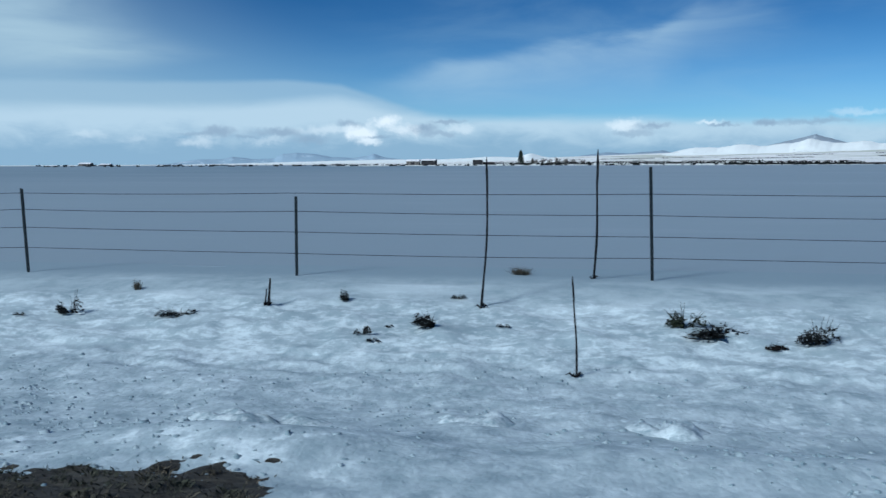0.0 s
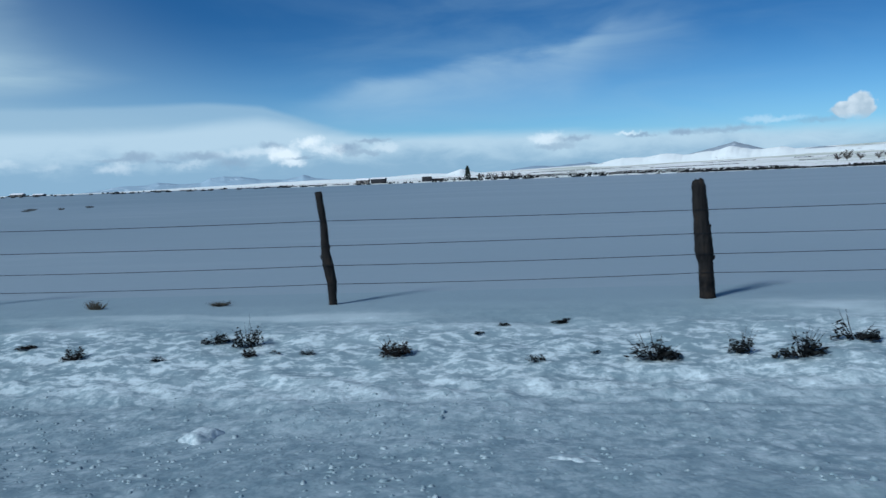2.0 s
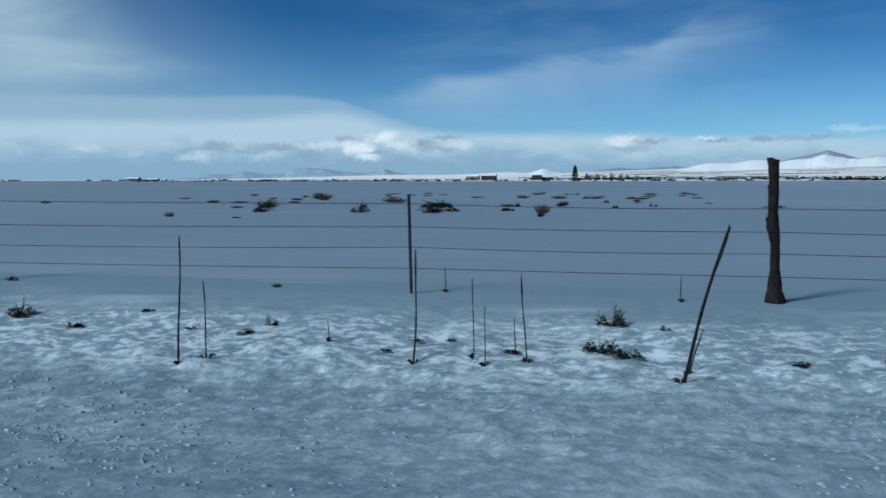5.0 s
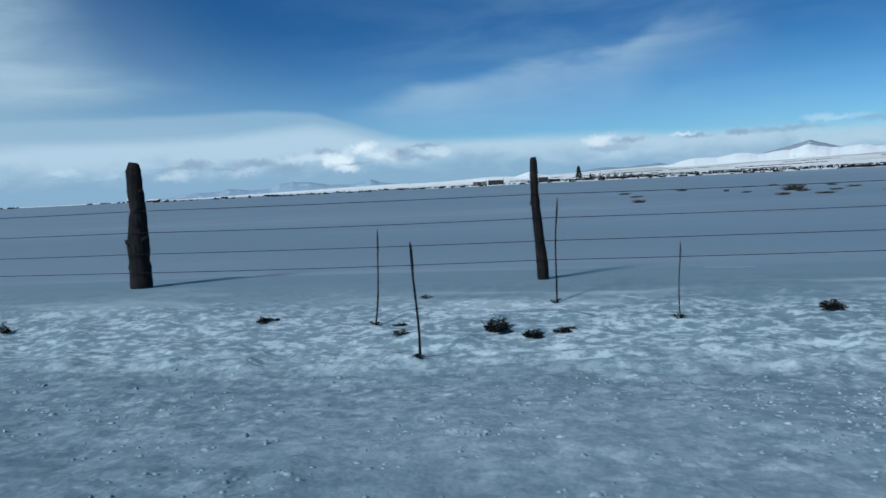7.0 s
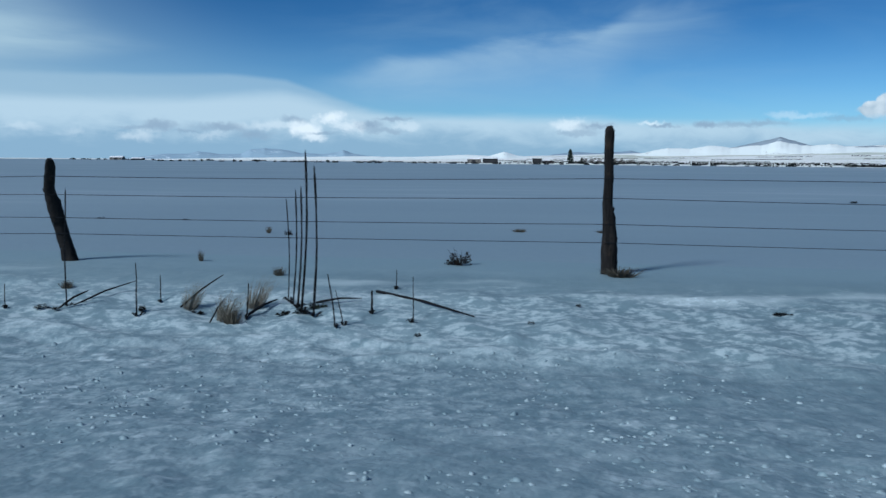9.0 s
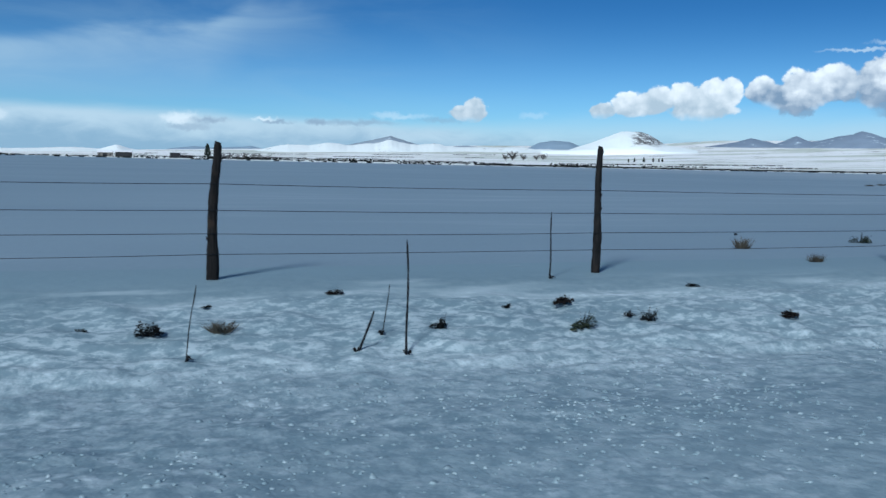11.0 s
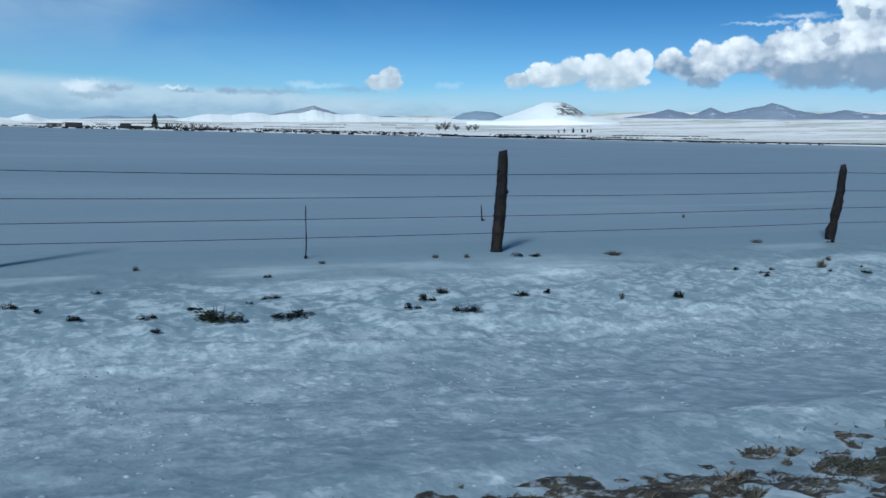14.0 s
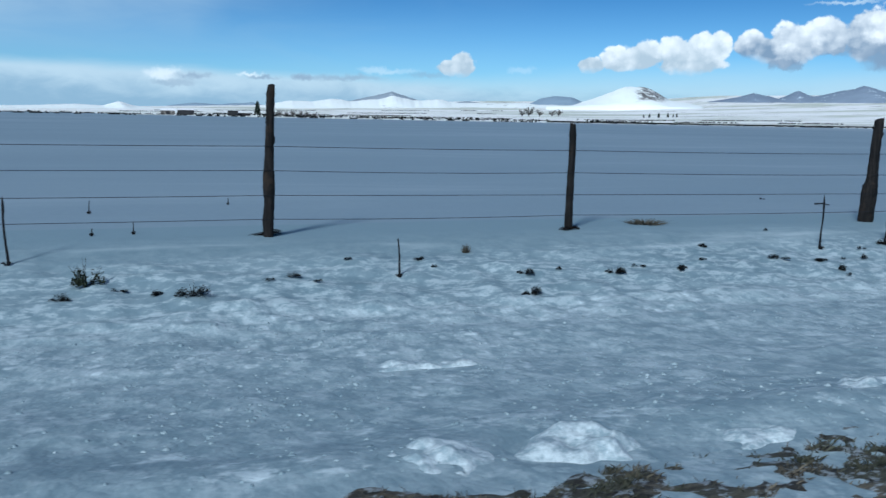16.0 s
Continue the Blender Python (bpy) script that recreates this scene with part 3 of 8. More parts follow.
def far_z(x, y):
    """The land beyond the field rises gently, more towards the back of the car."""
    a = np.degrees(np.arctan2(x + 200.0, np.maximum(y, 1.0)))
    lift = np.interp(a, [-60, -25, -8, 5, 20, 30, 36, 52, 70], [-0.02, 0.02, 0.15, 0.50, 0.88, 0.95, 1.25, 1.38, 1.2])
    r = np.hypot(x + 200.0, y)
    g = np.clip((r - 900.0) / 3300.0, 0, 1.3) ** 1.35
    return np.where(y > 700, r * np.tan(np.radians(lift)) * g, 0.0)


def sheet(xs, ys, height):
    X, Y = np.meshgrid(xs, ys)
    Z = height(X, Y)
    verts = np.stack([X, Y, Z], -1).reshape(-1, 3)
    nx = len(xs)
    i = np.arange((len(ys) - 1) * nx).reshape(-1, nx)[:, :-1].ravel()
    faces = np.stack([i, i + 1, i + nx + 1, i + nx], -1)
    return verts.tolist(), faces.tolist()


VERGE_X, VERGE_Y = (-262.0, 14.0), (2.0, 10.5)


LATTICES = {}
SCAR_X, SCAR_Y = [-54.5, -52.8, -50.6, -49.0, -48.1, -46.8], [6.15, 5.82, 5.64, 5.62, 5.90, 5.80]


def lattice(x, y, size, aniso, slant, seed):
    """Smooth random values between -1 and 1 on a slanted lattice."""
    gx, gy = int(330 / size) + 16, int(30 * aniso / size) + 16
    if (size, seed) not in LATTICES:
        LATTICES[size, seed] = np.random.default_rng(seed).uniform(-1, 1, (gx, gy))
    grid = LATTICES[size, seed]
    u, v = (x + 290) / size + slant * y / size, y * aniso / size
    a, b = np.floor(u).astype(int) % (gx - 1), np.floor(v).astype(int) % (gy - 1)
    fu, fv = u - np.floor(u), v - np.floor(v)
    fu, fv = fu * fu * (3 - 2 * fu), fv * fv * (3 - 2 * fv)
    return (grid[a, b] * (1 - fu) + grid[a + 1, b] * fu) * (1 - fv) + (grid[a, b + 1] * (1 - fu) + grid[a + 1, b + 1] * fu) * fv


def rough_z(x, y):
    """Small lumps: crumbs near the road, wind-cut drifts with sharp crests in the ditch, a low berm at the road's edge."""
    z = 0.030 * lattice(x, y, 2.6, 2.0, 0.35, 1) + 0.012 * lattice(x, y, 0.9, 1.4, 0.3, 2)
    fine = 0.010 * lattice(x, y, 0.42, 1.2, 0.2, 3) + 0.008 * lattice(x, y, 0.24, 1.0, 0.0, 4)
    crest = 1 - np.abs(lattice(x, y, 0.8, 2.6, 0.4, 5) + 0.5 * lattice(x, y, 0.32, 1.8, 0.2, 6))
    drift = 0.034 * np.clip(crest, 0, 1) ** 2.2 - 0.02
    ditch = np.interp(y, [6.1, 7.2, 8.3, 8.9], [0.0, 1.0, 0.9, 0.0])
    edge = np.where(x > -100, 4.4, 3.6)
    ploughed = np.clip((x + 18.0) / 3.0, 0, 1) + np.clip((-191.0 - x) / 4.0, 0, 1)
    berm = 0.10 * ploughed * np.exp(-((y - edge) / 0.42) ** 2) * np.clip(0.45 + lattice(x, y, 1.5, 1.0, 0.0, 7), 0, 1.3)
    calm = np.interp(y, [2.0, 3.0, 8.0, 9.0, 10.5], [0.6, 1.0, 1.0, 0.45, 0.15])
    # one wheel track that swings off the road, and a cut along the ditch where soil shows
    track = np.interp(x, [-126.2, -125.3, -124.6, -123.7, -122.8, -122.2, -121.2, -119.5], [8.2, 7.34, 6.7, 5.8, 5.1, 4.92, 4.95, 5.0])
    rut = np.exp(-((y - track) / 0.22) ** 2) * np.clip((x + 126.0) / 1.0, 0, 1) * np.clip((-119.5 - x) / 1.5, 0, 1)
    rut = rut + np.exp(-((y - np.interp(x, SCAR_X, SCAR_Y)) / 0.14) ** 2) * np.clip((x + 54.8) / 2.0, 0, 1) * np.clip((-46.5 - x) / 1.5, 0, 1)
    # broken plates and clods thrown by the plough, in swathes
    swathe = np.clip(0.45 + 0.8 * lattice(x, y, 1.4, 1.0, 0.3, 11) + 0.5 * lattice(x, y, 0.5, 1.0, 0.1, 12), 0, 1) * np.interp(y, [3.0, 3.6, 8.0, 8.7], [0.0, 1.0, 1.0, 0.0])
    clods = 0.026 * np.clip(lattice(x, y, 0.17, 0.8, 0.0, 13) + 0.6 * lattice(x, y, 0.09, 0.8, 0.0, 14), 0, 1.2)
    # low chopped ridges down the bank of the ditch
    ridges = 0.030 * np.clip(lattice(x, y, 0.34, 2.2, 0.5, 15) + 0.5 * lattice(x, y, 0.15, 1.6, 0.3, 16), -0.2, 1.0) * ditch
    return ((z + fine) * calm + drift * ditch + ridges + clods * swathe + berm) * (1 - 0.8 * rut) - 0.06 * rut


xs = np.arange(VERGE_X[0], VERGE_X[1] + 0.01, 0.067)
ys = np.concatenate([np.arange(VERGE_Y[0], 3.2, 0.1), np.arange(3.2, 7.4, 0.05), np.arange(7.4, 9.2, 0.08), np.arange(9.2, VERGE_Y[1] + 0.01, 0.1)])


def wide_sheet(name, xs, ys, height, mat):
    """A large smooth sheet on a lattice of xs and ys."""
    X, Y = np.meshgrid(xs, ys)
    co = np.stack([X, Y, height(X, Y)], -1).astype(np.float32).ravel()
    nx = len(xs)
    i = np.arange((len(ys) - 1) * nx, dtype=np.int32).reshape(-1, nx)[:, :-1].ravel()
    me = bpy.data.meshes.new(name)
    me.vertices.add(len(co) // 3)
    me.vertices.foreach_set("co", co)
    me.loops.add(len(i) * 4)
    me.loops.foreach_set("vertex_index", np.stack([i, i + 1, i + nx + 1, i + nx], -1).ravel())
    me.polygons.add(len(i))
    me.polygons.foreach_set("loop_start", np.arange(0, len(i) * 4, 4, dtype=np.int32))
    me.polygons.foreach_set("use_smooth", np.ones(len(i), dtype=bool))
    me.materials.append(mat)
    me.update(calc_edges=True)
    return me


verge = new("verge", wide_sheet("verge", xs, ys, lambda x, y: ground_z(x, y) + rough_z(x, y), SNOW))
tagged(verge, "crusted grey-white roadside snow with wind-cut drifts and crumbs", "snow", kind="structure")


def spread(near, far, steps, power=2.2):
    return [near + (far - near) * (k / steps) ** power for k in range(1, steps + 1)]


xs = sorted([VERGE_X[0] - d for d in spread(0, 4600, 34)] + list(np.linspace(*VERGE_X, 60)) + [VERGE_X[1] + d for d in spread(0, 4800, 44)])
ys = sorted([-d for d in spread(7, 4700, 14)] + [-7.0, 1.9, 2.1, 5.8, 6.8, 8.0, 9.0, 10.1, 10.3] + [10.3 + d for d in spread(0, 4690, 80, 2.6)])


def land(x, y):
    z = ground_z(x, y) - 0.006 + far_z(x, y) + 0.05 * np.sin(x * 0.045 + 1.0) * np.sin(y * 0.06) * np.clip((y - 14) / 20, 0, 1)
    inside = (x > VERGE_X[0] - 0.1) & (x < VERGE_X[1] + 0.1) & (y > -7.5) & (y < 10.2)
    return np.where(inside, -1.0, z)


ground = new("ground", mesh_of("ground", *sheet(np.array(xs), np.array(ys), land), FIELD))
tagged(ground, "wide flat snowy field, cloud shade painted grey-blue, white beyond", "field", kind="structure")
v, f = sheet(np.linspace(VERGE_X[0], VERGE_X[1], 140), np.array([-7.0, -3.2, 0.0, 1.2, 2.02]), lambda x, y: ground_z(x, y) - 0.012)
tagged(new("road", mesh_of("road", v, f, ASPHALT)), "straight dark asphalt country road", "road", kind="structure")

# ---------------------------------------------------------------- hills and mountains


def ridge(name, mat, label, dist, depth, bumps, base, eye=-120.0, rough=0.06, seed=1, steep=1.0, line=None):
    """A range of hills at a distance; bumps: direction, half width and height of each summit in degrees as seen from the road; line: direction and height of the turns of its skyline instead."""
    lo = line[0][0] if line else min(a - 2.5 * s for a, s, h in bumps)
    hi = line[-1][0] if line else max(a + 2.5 * s for a, s, h in bumps)
    n, rows = int((hi - lo) / 0.09) + 2, 22
    rng = np.random.default_rng(seed)
    azs = np.linspace(lo, hi, n)
    crest = np.zeros(n)
    for a, s, h in bumps:
        d = np.abs(azs - a) / s
        crest = np.maximum(crest, h * np.exp(-(d ** (2.0 / steep)) * 0.8))
    if line:
        crest = np.interp(azs, [a for a, h in line], [h for a, h in line])
    for k in range(5):
        step = 1.6 / 1.9 ** k
        knots = np.arange(lo - 2, hi + 3, step)
        crest *= 1 + rough * 1.1 / 1.55 ** k * np.interp(azs, knots, rng.uniform(-1, 1, len(knots)))
    verts, faces = [], []
    for k in range(rows):
        t = k / (rows - 1)
        across = math.sin(math.pi * min(1.0, t * 0.62 + 0.0)) if t < 0.81 else math.sin(math.pi * 0.5) * (1 - (t - 0.81) / 0.19 * 0.6)
        r = dist + depth * (t - 0.8)
        wob = np.interp(azs, np.arange(lo - 1, hi + 2, 0.55), rng.uniform(-1, 1, len(np.arange(lo - 1, hi + 2, 0.55))))
        fine_wob = rng.uniform(-1, 1, n)
        tall = np.maximum(crest * (across + rough * 2.0 * wob * across * (1 - across) * 2) + rough * 0.16 * fine_wob * crest, 0) 
        z = EYE_HEIGHT + np.tan(np.radians(base + tall)) * dist - (20.0 if k in (0, rows - 1) else 0.0)
        for a, q in zip(azs, z):
            verts.append((eye + r * math.sin(radians(a)), r * math.cos(radians(a)), q))
    for k in range(rows - 1):
        for j in range(n - 1):
            i = k * n + j
            faces.append((i, i + 1, i + n + 1, i + n))
    ob = new(name, mesh_of(name, verts, faces, mat))
    return tagged(ob, label, "mountain" if "mountain" in name else "hill", kind="structure")


ridge("hill", HILL, "low snow-covered hills with dark hedge lines", 4300, 900, [], -0.02, eye=-125.0, seed=3, rough=0.045,
      line=[(-27, 0.0), (-22, 0.10), (-17, 0.22), (-13, 0.32), (-9.5, 0.30), (-7.7, 0.36), (-5.4, 0.46), (-3.8, 0.42), (-2.9, 0.70), (-2.0, 0.44), (-0.3, 0.32), (2, 0.30), (5, 0.43), (6.8, 0.84),
            (7.6, 1.02), (9.0, 0.95), (10.3, 1.14), (11.8, 1.04), (13.2, 1.22), (14.3, 1.40), (15.6, 1.22), (17.1, 1.26), (18.6, 1.09), (20.5, 1.14), (23.6, 1.04), (26.7, 1.07), (29, 0.9), (33, 0.5)])
ridge("hill", CONE, "white conical hill with a bare rocky shoulder", 4300, 700,
      [], 0.82, eye=-225.0, seed=5, rough=0.035,
      line=[(25.5, 0.0), (27.2, 0.18), (28.7, 0.72), (29.6, 1.10), (30.5, 1.44), (30.9, 1.50), (31.9, 1.42), (32.8, 0.95), (33.3, 0.60), (34.7, 0.42), (36.5, 0.0)])
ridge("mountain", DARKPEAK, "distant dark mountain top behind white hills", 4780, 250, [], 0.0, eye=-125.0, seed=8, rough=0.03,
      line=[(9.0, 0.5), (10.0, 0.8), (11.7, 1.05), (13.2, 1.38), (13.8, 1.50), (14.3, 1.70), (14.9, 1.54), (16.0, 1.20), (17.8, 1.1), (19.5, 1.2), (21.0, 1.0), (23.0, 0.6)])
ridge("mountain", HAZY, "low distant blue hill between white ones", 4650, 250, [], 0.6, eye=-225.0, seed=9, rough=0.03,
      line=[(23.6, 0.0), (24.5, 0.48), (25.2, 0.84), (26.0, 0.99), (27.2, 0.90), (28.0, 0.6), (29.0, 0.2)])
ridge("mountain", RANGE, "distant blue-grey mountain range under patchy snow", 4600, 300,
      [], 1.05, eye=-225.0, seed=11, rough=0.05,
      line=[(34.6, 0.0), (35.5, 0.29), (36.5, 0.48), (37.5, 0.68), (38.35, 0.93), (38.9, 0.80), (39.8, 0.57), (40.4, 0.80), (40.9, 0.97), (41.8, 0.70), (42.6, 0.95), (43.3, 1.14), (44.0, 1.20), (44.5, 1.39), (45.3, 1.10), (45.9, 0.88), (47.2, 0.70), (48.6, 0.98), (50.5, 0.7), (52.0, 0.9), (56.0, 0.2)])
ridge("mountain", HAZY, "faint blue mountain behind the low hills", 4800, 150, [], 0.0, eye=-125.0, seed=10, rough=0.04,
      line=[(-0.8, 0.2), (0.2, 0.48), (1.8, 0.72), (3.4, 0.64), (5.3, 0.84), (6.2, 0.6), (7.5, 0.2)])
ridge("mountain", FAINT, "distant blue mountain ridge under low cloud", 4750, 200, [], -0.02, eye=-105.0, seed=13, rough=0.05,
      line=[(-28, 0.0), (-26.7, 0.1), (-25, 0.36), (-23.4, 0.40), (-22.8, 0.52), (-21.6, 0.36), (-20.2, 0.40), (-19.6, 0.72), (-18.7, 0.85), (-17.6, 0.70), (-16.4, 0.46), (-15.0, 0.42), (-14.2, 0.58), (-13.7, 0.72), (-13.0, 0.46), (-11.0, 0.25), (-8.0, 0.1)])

# ---------------------------------------------------------------- the wire fence
FENCE_Y = 9.5
fence = tagged(new("fence"), "old four-strand wire fence on crooked weathered posts in snow", "fence")
fence.location = (-120.0, FENCE_Y, 0.0)
STAPLES = []


def staple_mesh():
    """A bent wire staple, driven in with both legs."""
    return mesh_of("staple", *tube([(-0.007, 0.010, 0.012), (-0.006, -0.005, 0.012), (0.0, -0.008, 0.0), (-0.006, -0.005, -0.012), (-0.007, 0.010, -0.012)], [0.0022] * 5, 4), WIRE, False)


STAPLE = staple_mesh()


def along(shape, z, k):
    """A measure of the post at the height z: k 1 its sideways place, 2 its half width."""
    return float(np.interp(z, [q[0] for q in shape], [q[k] for q in shape]))


def crooked(shape, tip, curl, seed, top):
    """One weathered post, its foot in the snow: split and furrowed along the grain, worn at the top.
    shape: height, sideways place and half width from foot to top; tip: how far it leans front to back; curl: a bend towards the road near the top."""
    rnd = random.Random(seed)
    sides, h = 14, shape[-1][0]
    levels = sorted({-0.22, shape[0][0]} | {q[0] for q in shape} | {h * k / 24 for k in range(1, 24)})
    # furrows run up the post, drifting a little round it
    furrow = [rnd.uniform(-0.13, 0.10) for j in range(sides)]
    drift, phase = rnd.uniform(-2.0, 2.0), rnd.uniform(0, 6.283)
    squash = rnd.uniform(0.78, 0.98)
    verts, faces = [], []
    for z in levels:
        t = max(0.0, z / h)
        x, r = along(shape, z, 1), along(shape, z, 2) * 1.02
        y = tip * t - curl * t ** 2.2
        nick = rnd.uniform(-0.05, 0.05)
        for j in range(sides):
            u = (j + drift * t) % sides
            f = furrow[int(u)] * (1 - u % 1) + furrow[(int(u) + 1) % sides] * (u % 1)
            q = r * (1 + 0.75 * f + nick + rnd.uniform(-0.045, 0.045))
            g = 2 * math.pi * j / sides
            lift = 0.0
            if z == h:
                lift = {"cut": rnd.uniform(-0.10, 0.10) * r + 0.25 * r * math.cos(g + phase), "worn": rnd.uniform(-0.5, 0.1) * r + 0.3 * r * math.cos(g + phase), "split": rnd.uniform(-0.3, 1.5) * r}[top]
            verts.append(Vector((x + q * math.cos(g), y + q * squash * math.sin(g), z + lift)))
    for k in range(len(levels) - 1):
        for j in range(sides):
            i = (j + 1) % sides
            faces.append((k * sides + j, k * sides + i, (k + 1) * sides + i, (k + 1) * sides + j))
    # the end grain: a shallow dip round the heart of the wood
    ring = len(verts) - sides
    verts.append(sum((verts[ring + j] for j in range(sides)), Vector()) / sides + Vector((0, 0, (0.15 if top == "worn" else -0.12) * along(shape, h, 2))))
    faces += [(ring + j, ring + (j + 1) % sides, len(verts) - 1) for j in range(sides)]
    pieces = [(verts, faces)]
    # splinters and stubs of cut twigs
    for k in range(rnd.choice((1, 2, 3))):
        z = h * rnd.uniform(0.25, 0.9)
        side, r = rnd.choice((-1, 1)), along(shape, z, 2)
        p = Vector((along(shape, z, 1), tip * z / h - curl * (z / h) ** 2.2 - 0.3 * r, z))
        pieces.append(tube([p + Vector((side * r * 0.5, 0, -0.03)), p + Vector((side * r * 0.98, -0.004, 0.0)), p + Vector((side * r * 1.16, -0.004, 0.025))], [r * 0.34, r * 0.24, r * 0.07], 6, seed + k, 0.2))
    return merge(pieces)


def tee_post(h, lean, r):
    """A rolled steel post: a T in section, with studs up its face and a slim anchor plate."""
    w2, t = 0.017, 0.004
    def bar(x0, x1, y0, y1, z0, z1, dx=0.0):
        v = [Vector((x + (dx if z == z1 else 0) * 1.0, y, z)) for z in (z0, z1) for y in (y0, y1) for x in (x0, x1)]
        return v, [(0, 2, 3, 1), (4, 5, 7, 6), (0, 1, 5, 4), (2, 6, 7, 3), (0, 4, 6, 2), (1, 3, 7, 5)]
    pieces = [bar(-w2, w2, -t, t, -0.3, h, lean), bar(-t, t, t, 0.03, -0.3, h, lean)]
    for k in range(int(h / 0.06)):
        z = 0.05 + k * 0.06
        x = lean * (z + 0.3) / (h + 0.3)
        pieces.append(bar(x - 0.009, x + 0.009, -t - 0.006, -t, z, z + 0.016))
    return merge(pieces)


def fixings(ob, x, y0, z, shape, tip, curl, strands):
    """Staples that hold the four wires to the post's road side, and the note of where the wires run."""
    h, places = shape[-1][0], []
    for s in strands:
        q = min(s, h - 0.02)
        places.append(Vector((x + along(shape, q, 1) + 120.0, y0 + tip * q / h - curl * (q / h) ** 2.2 - along(shape, q, 2) * 0.96, z + s)))
        part("staple", STAPLE, ob, "", pose(along(shape, q, 1), tip * q / h - curl * (q / h) ** 2.2 - along(shape, q, 2) * 0.96, s))
    STAPLES.append((x, places))
    return ob


def steel(x, h, lean, strands):
    z = float(swell(x))
    ob = part("steel_post", mesh_of("steel_post", *tee_post(h, lean, 0.02), STEEL, False), fence, "slim dark green steel fence post", pose(x + 120.0, 0, z))
    return fixings(ob, x, 0.0, z, ((0.0, 0.0, 0.008), (h, lean, 0.008)), 0.0, 0.0, strands)


def post(x, y0, tip, strands, shape, say="crooked dark weathered wooden post", top="cut", curl=0.0):
    """A wooden post; shape as crooked() takes it, y0: how far behind the fence's line it stands."""
    z = float(swell(x))
    ob = part("post", mesh_of("post", *crooked(shape, tip, curl, int(abs(x) * 100), top), WOOD), fence, say, pose(x + 120.0, y0, z))
    return fixings(ob, x, y0, z, shape, tip, curl, strands)


def common(x, h, lean, r, strands):
    """A post of the usual kind: a slight double bend, thicker at the foot."""
    rnd = random.Random(int(abs(x) * 100))
    shape = [(h * t, lean * t + 0.016 * math.sin(5 * t + rnd.uniform(-0.4, 0.4) + x), r * (1.2 - 0.42 * t) * rnd.uniform(0.92, 1.08)) for t in (0.0, 0.15, 0.3, 0.45, 0.6, 0.72, 0.85, 0.96)]
    shape.append((h, shape[-1][1], shape[-1][2] * 0.8))
    return post(x, 0.0, -0.08, strands, shape, "leaning dark weathered wooden post" if abs(lean) > 0.15 else "crooked dark weathered wooden post", rnd.choice(("cut", "worn")))


common(11.00, 1.48, 0.04, 0.052, (0.94, 0.71, 0.48, 0.26))
common(5.40, 1.46, 0.08, 0.072, (0.94, 0.71, 0.47, 0.25))
steel(0.58, 1.23, -0.05, (0.94, 0.71, 0.48, 0.25))
steel(-3.46, 0.92, 0.01, (0.96, 0.75, 0.51, 0.26))
steel(-6.93, 1.02, -0.05, (0.97, 0.77, 0.55, 0.30))
post(-10.90, -0.00, -0.14, (0.92, 0.70, 0.49, 0.27),
     ((-0.05, 0, 0.055), (0.33, -0.029, 0.051), (0.66, -0.054, 0.038), (0.94, -0.092, 0.019)), "split wooden post tapering to a broken tip", "split")
post(-15.03, 0.00, -0.06, (0.92, 0.65, 0.44, 0.25),
     ((-0.04, 0, 0.069), (0.41, -0.034, 0.06), (0.72, -0.057, 0.056), (0.91, -0.08, 0.053), (0.99, -0.069, 0.024)), "crooked dark weathered wooden post", "worn")
post(-18.68, -0.10, -0.10, (0.96, 0.68, 0.45, 0.26),
     ((-0.06, 0, 0.076), (0.14, -0.025, 0.046), (0.46, -0.034, 0.036), (0.78, -0.046, 0.036), (1.1, -0.051, 0.042), (1.42, -0.082, 0.016), (1.48, -0.077, 0.013)), "slim leaning post with a pointed splintered top", "split")
post(-22.98, 0.00, -0.06, (0.97, 0.70, 0.48, 0.28),
     ((-0.01, 0, 0.06), (0.28, -0.003, 0.063), (0.41, -0.016, 0.078), (0.6, 0.004, 0.06), (0.91, 0.016, 0.051), (1.29, -0.005, 0.047), (1.47, -0.011, 0.047)), "crooked dark weathered wooden post", "cut")
post(-26.74, -0.06, -0.04, (0.95, 0.70, 0.48, 0.28),
     ((-0, 0, 0.083), (0.16, -0.008, 0.08), (0.4, -0.021, 0.077), (0.47, -0.032, 0.093), (0.65, -0.043, 0.093), (0.77, -0.057, 0.079), (1.2, -0.086, 0.071), (1.27, -0.091, 0.054)), "stout leaning post with a rounded top", "worn")
post(-30.85, 0.00, -0.06, (0.95, 0.67, 0.45, 0.24),
     ((0, 0, 0.048), (0.06, 0, 0.048), (0.25, 0.002, 0.057), (0.45, -0.029, 0.066), (0.58, -0.05, 0.051), (0.89, -0.053, 0.042), (1.27, -0.094, 0.042)), "crooked dark weathered wooden post", "cut")
post(-35.85, 0.00, -0.06, (0.95, 0.68, 0.44, 0.23),
     ((0, 0, 0.05), (0.2, -0.012, 0.05), (0.45, -0.028, 0.047), (0.82, -0.019, 0.05), (1.06, -0.004, 0.052), (1.31, 0.025, 0.046), (1.45, 0.037, 0.035)), "crooked dark weathered wooden post", "cut")
post(-40.63, 0.00, -0.06, (0.94, 0.71, 0.46, 0.24),
     ((0, 0, 0.063), (0.17, -0.011, 0.056), (0.5, -0.051, 0.062), (0.7, -0.092, 0.05), (0.96, -0.092, 0.065), (1.08, -0.073, 0.068)), "short knobby post with a widened head", "cut")
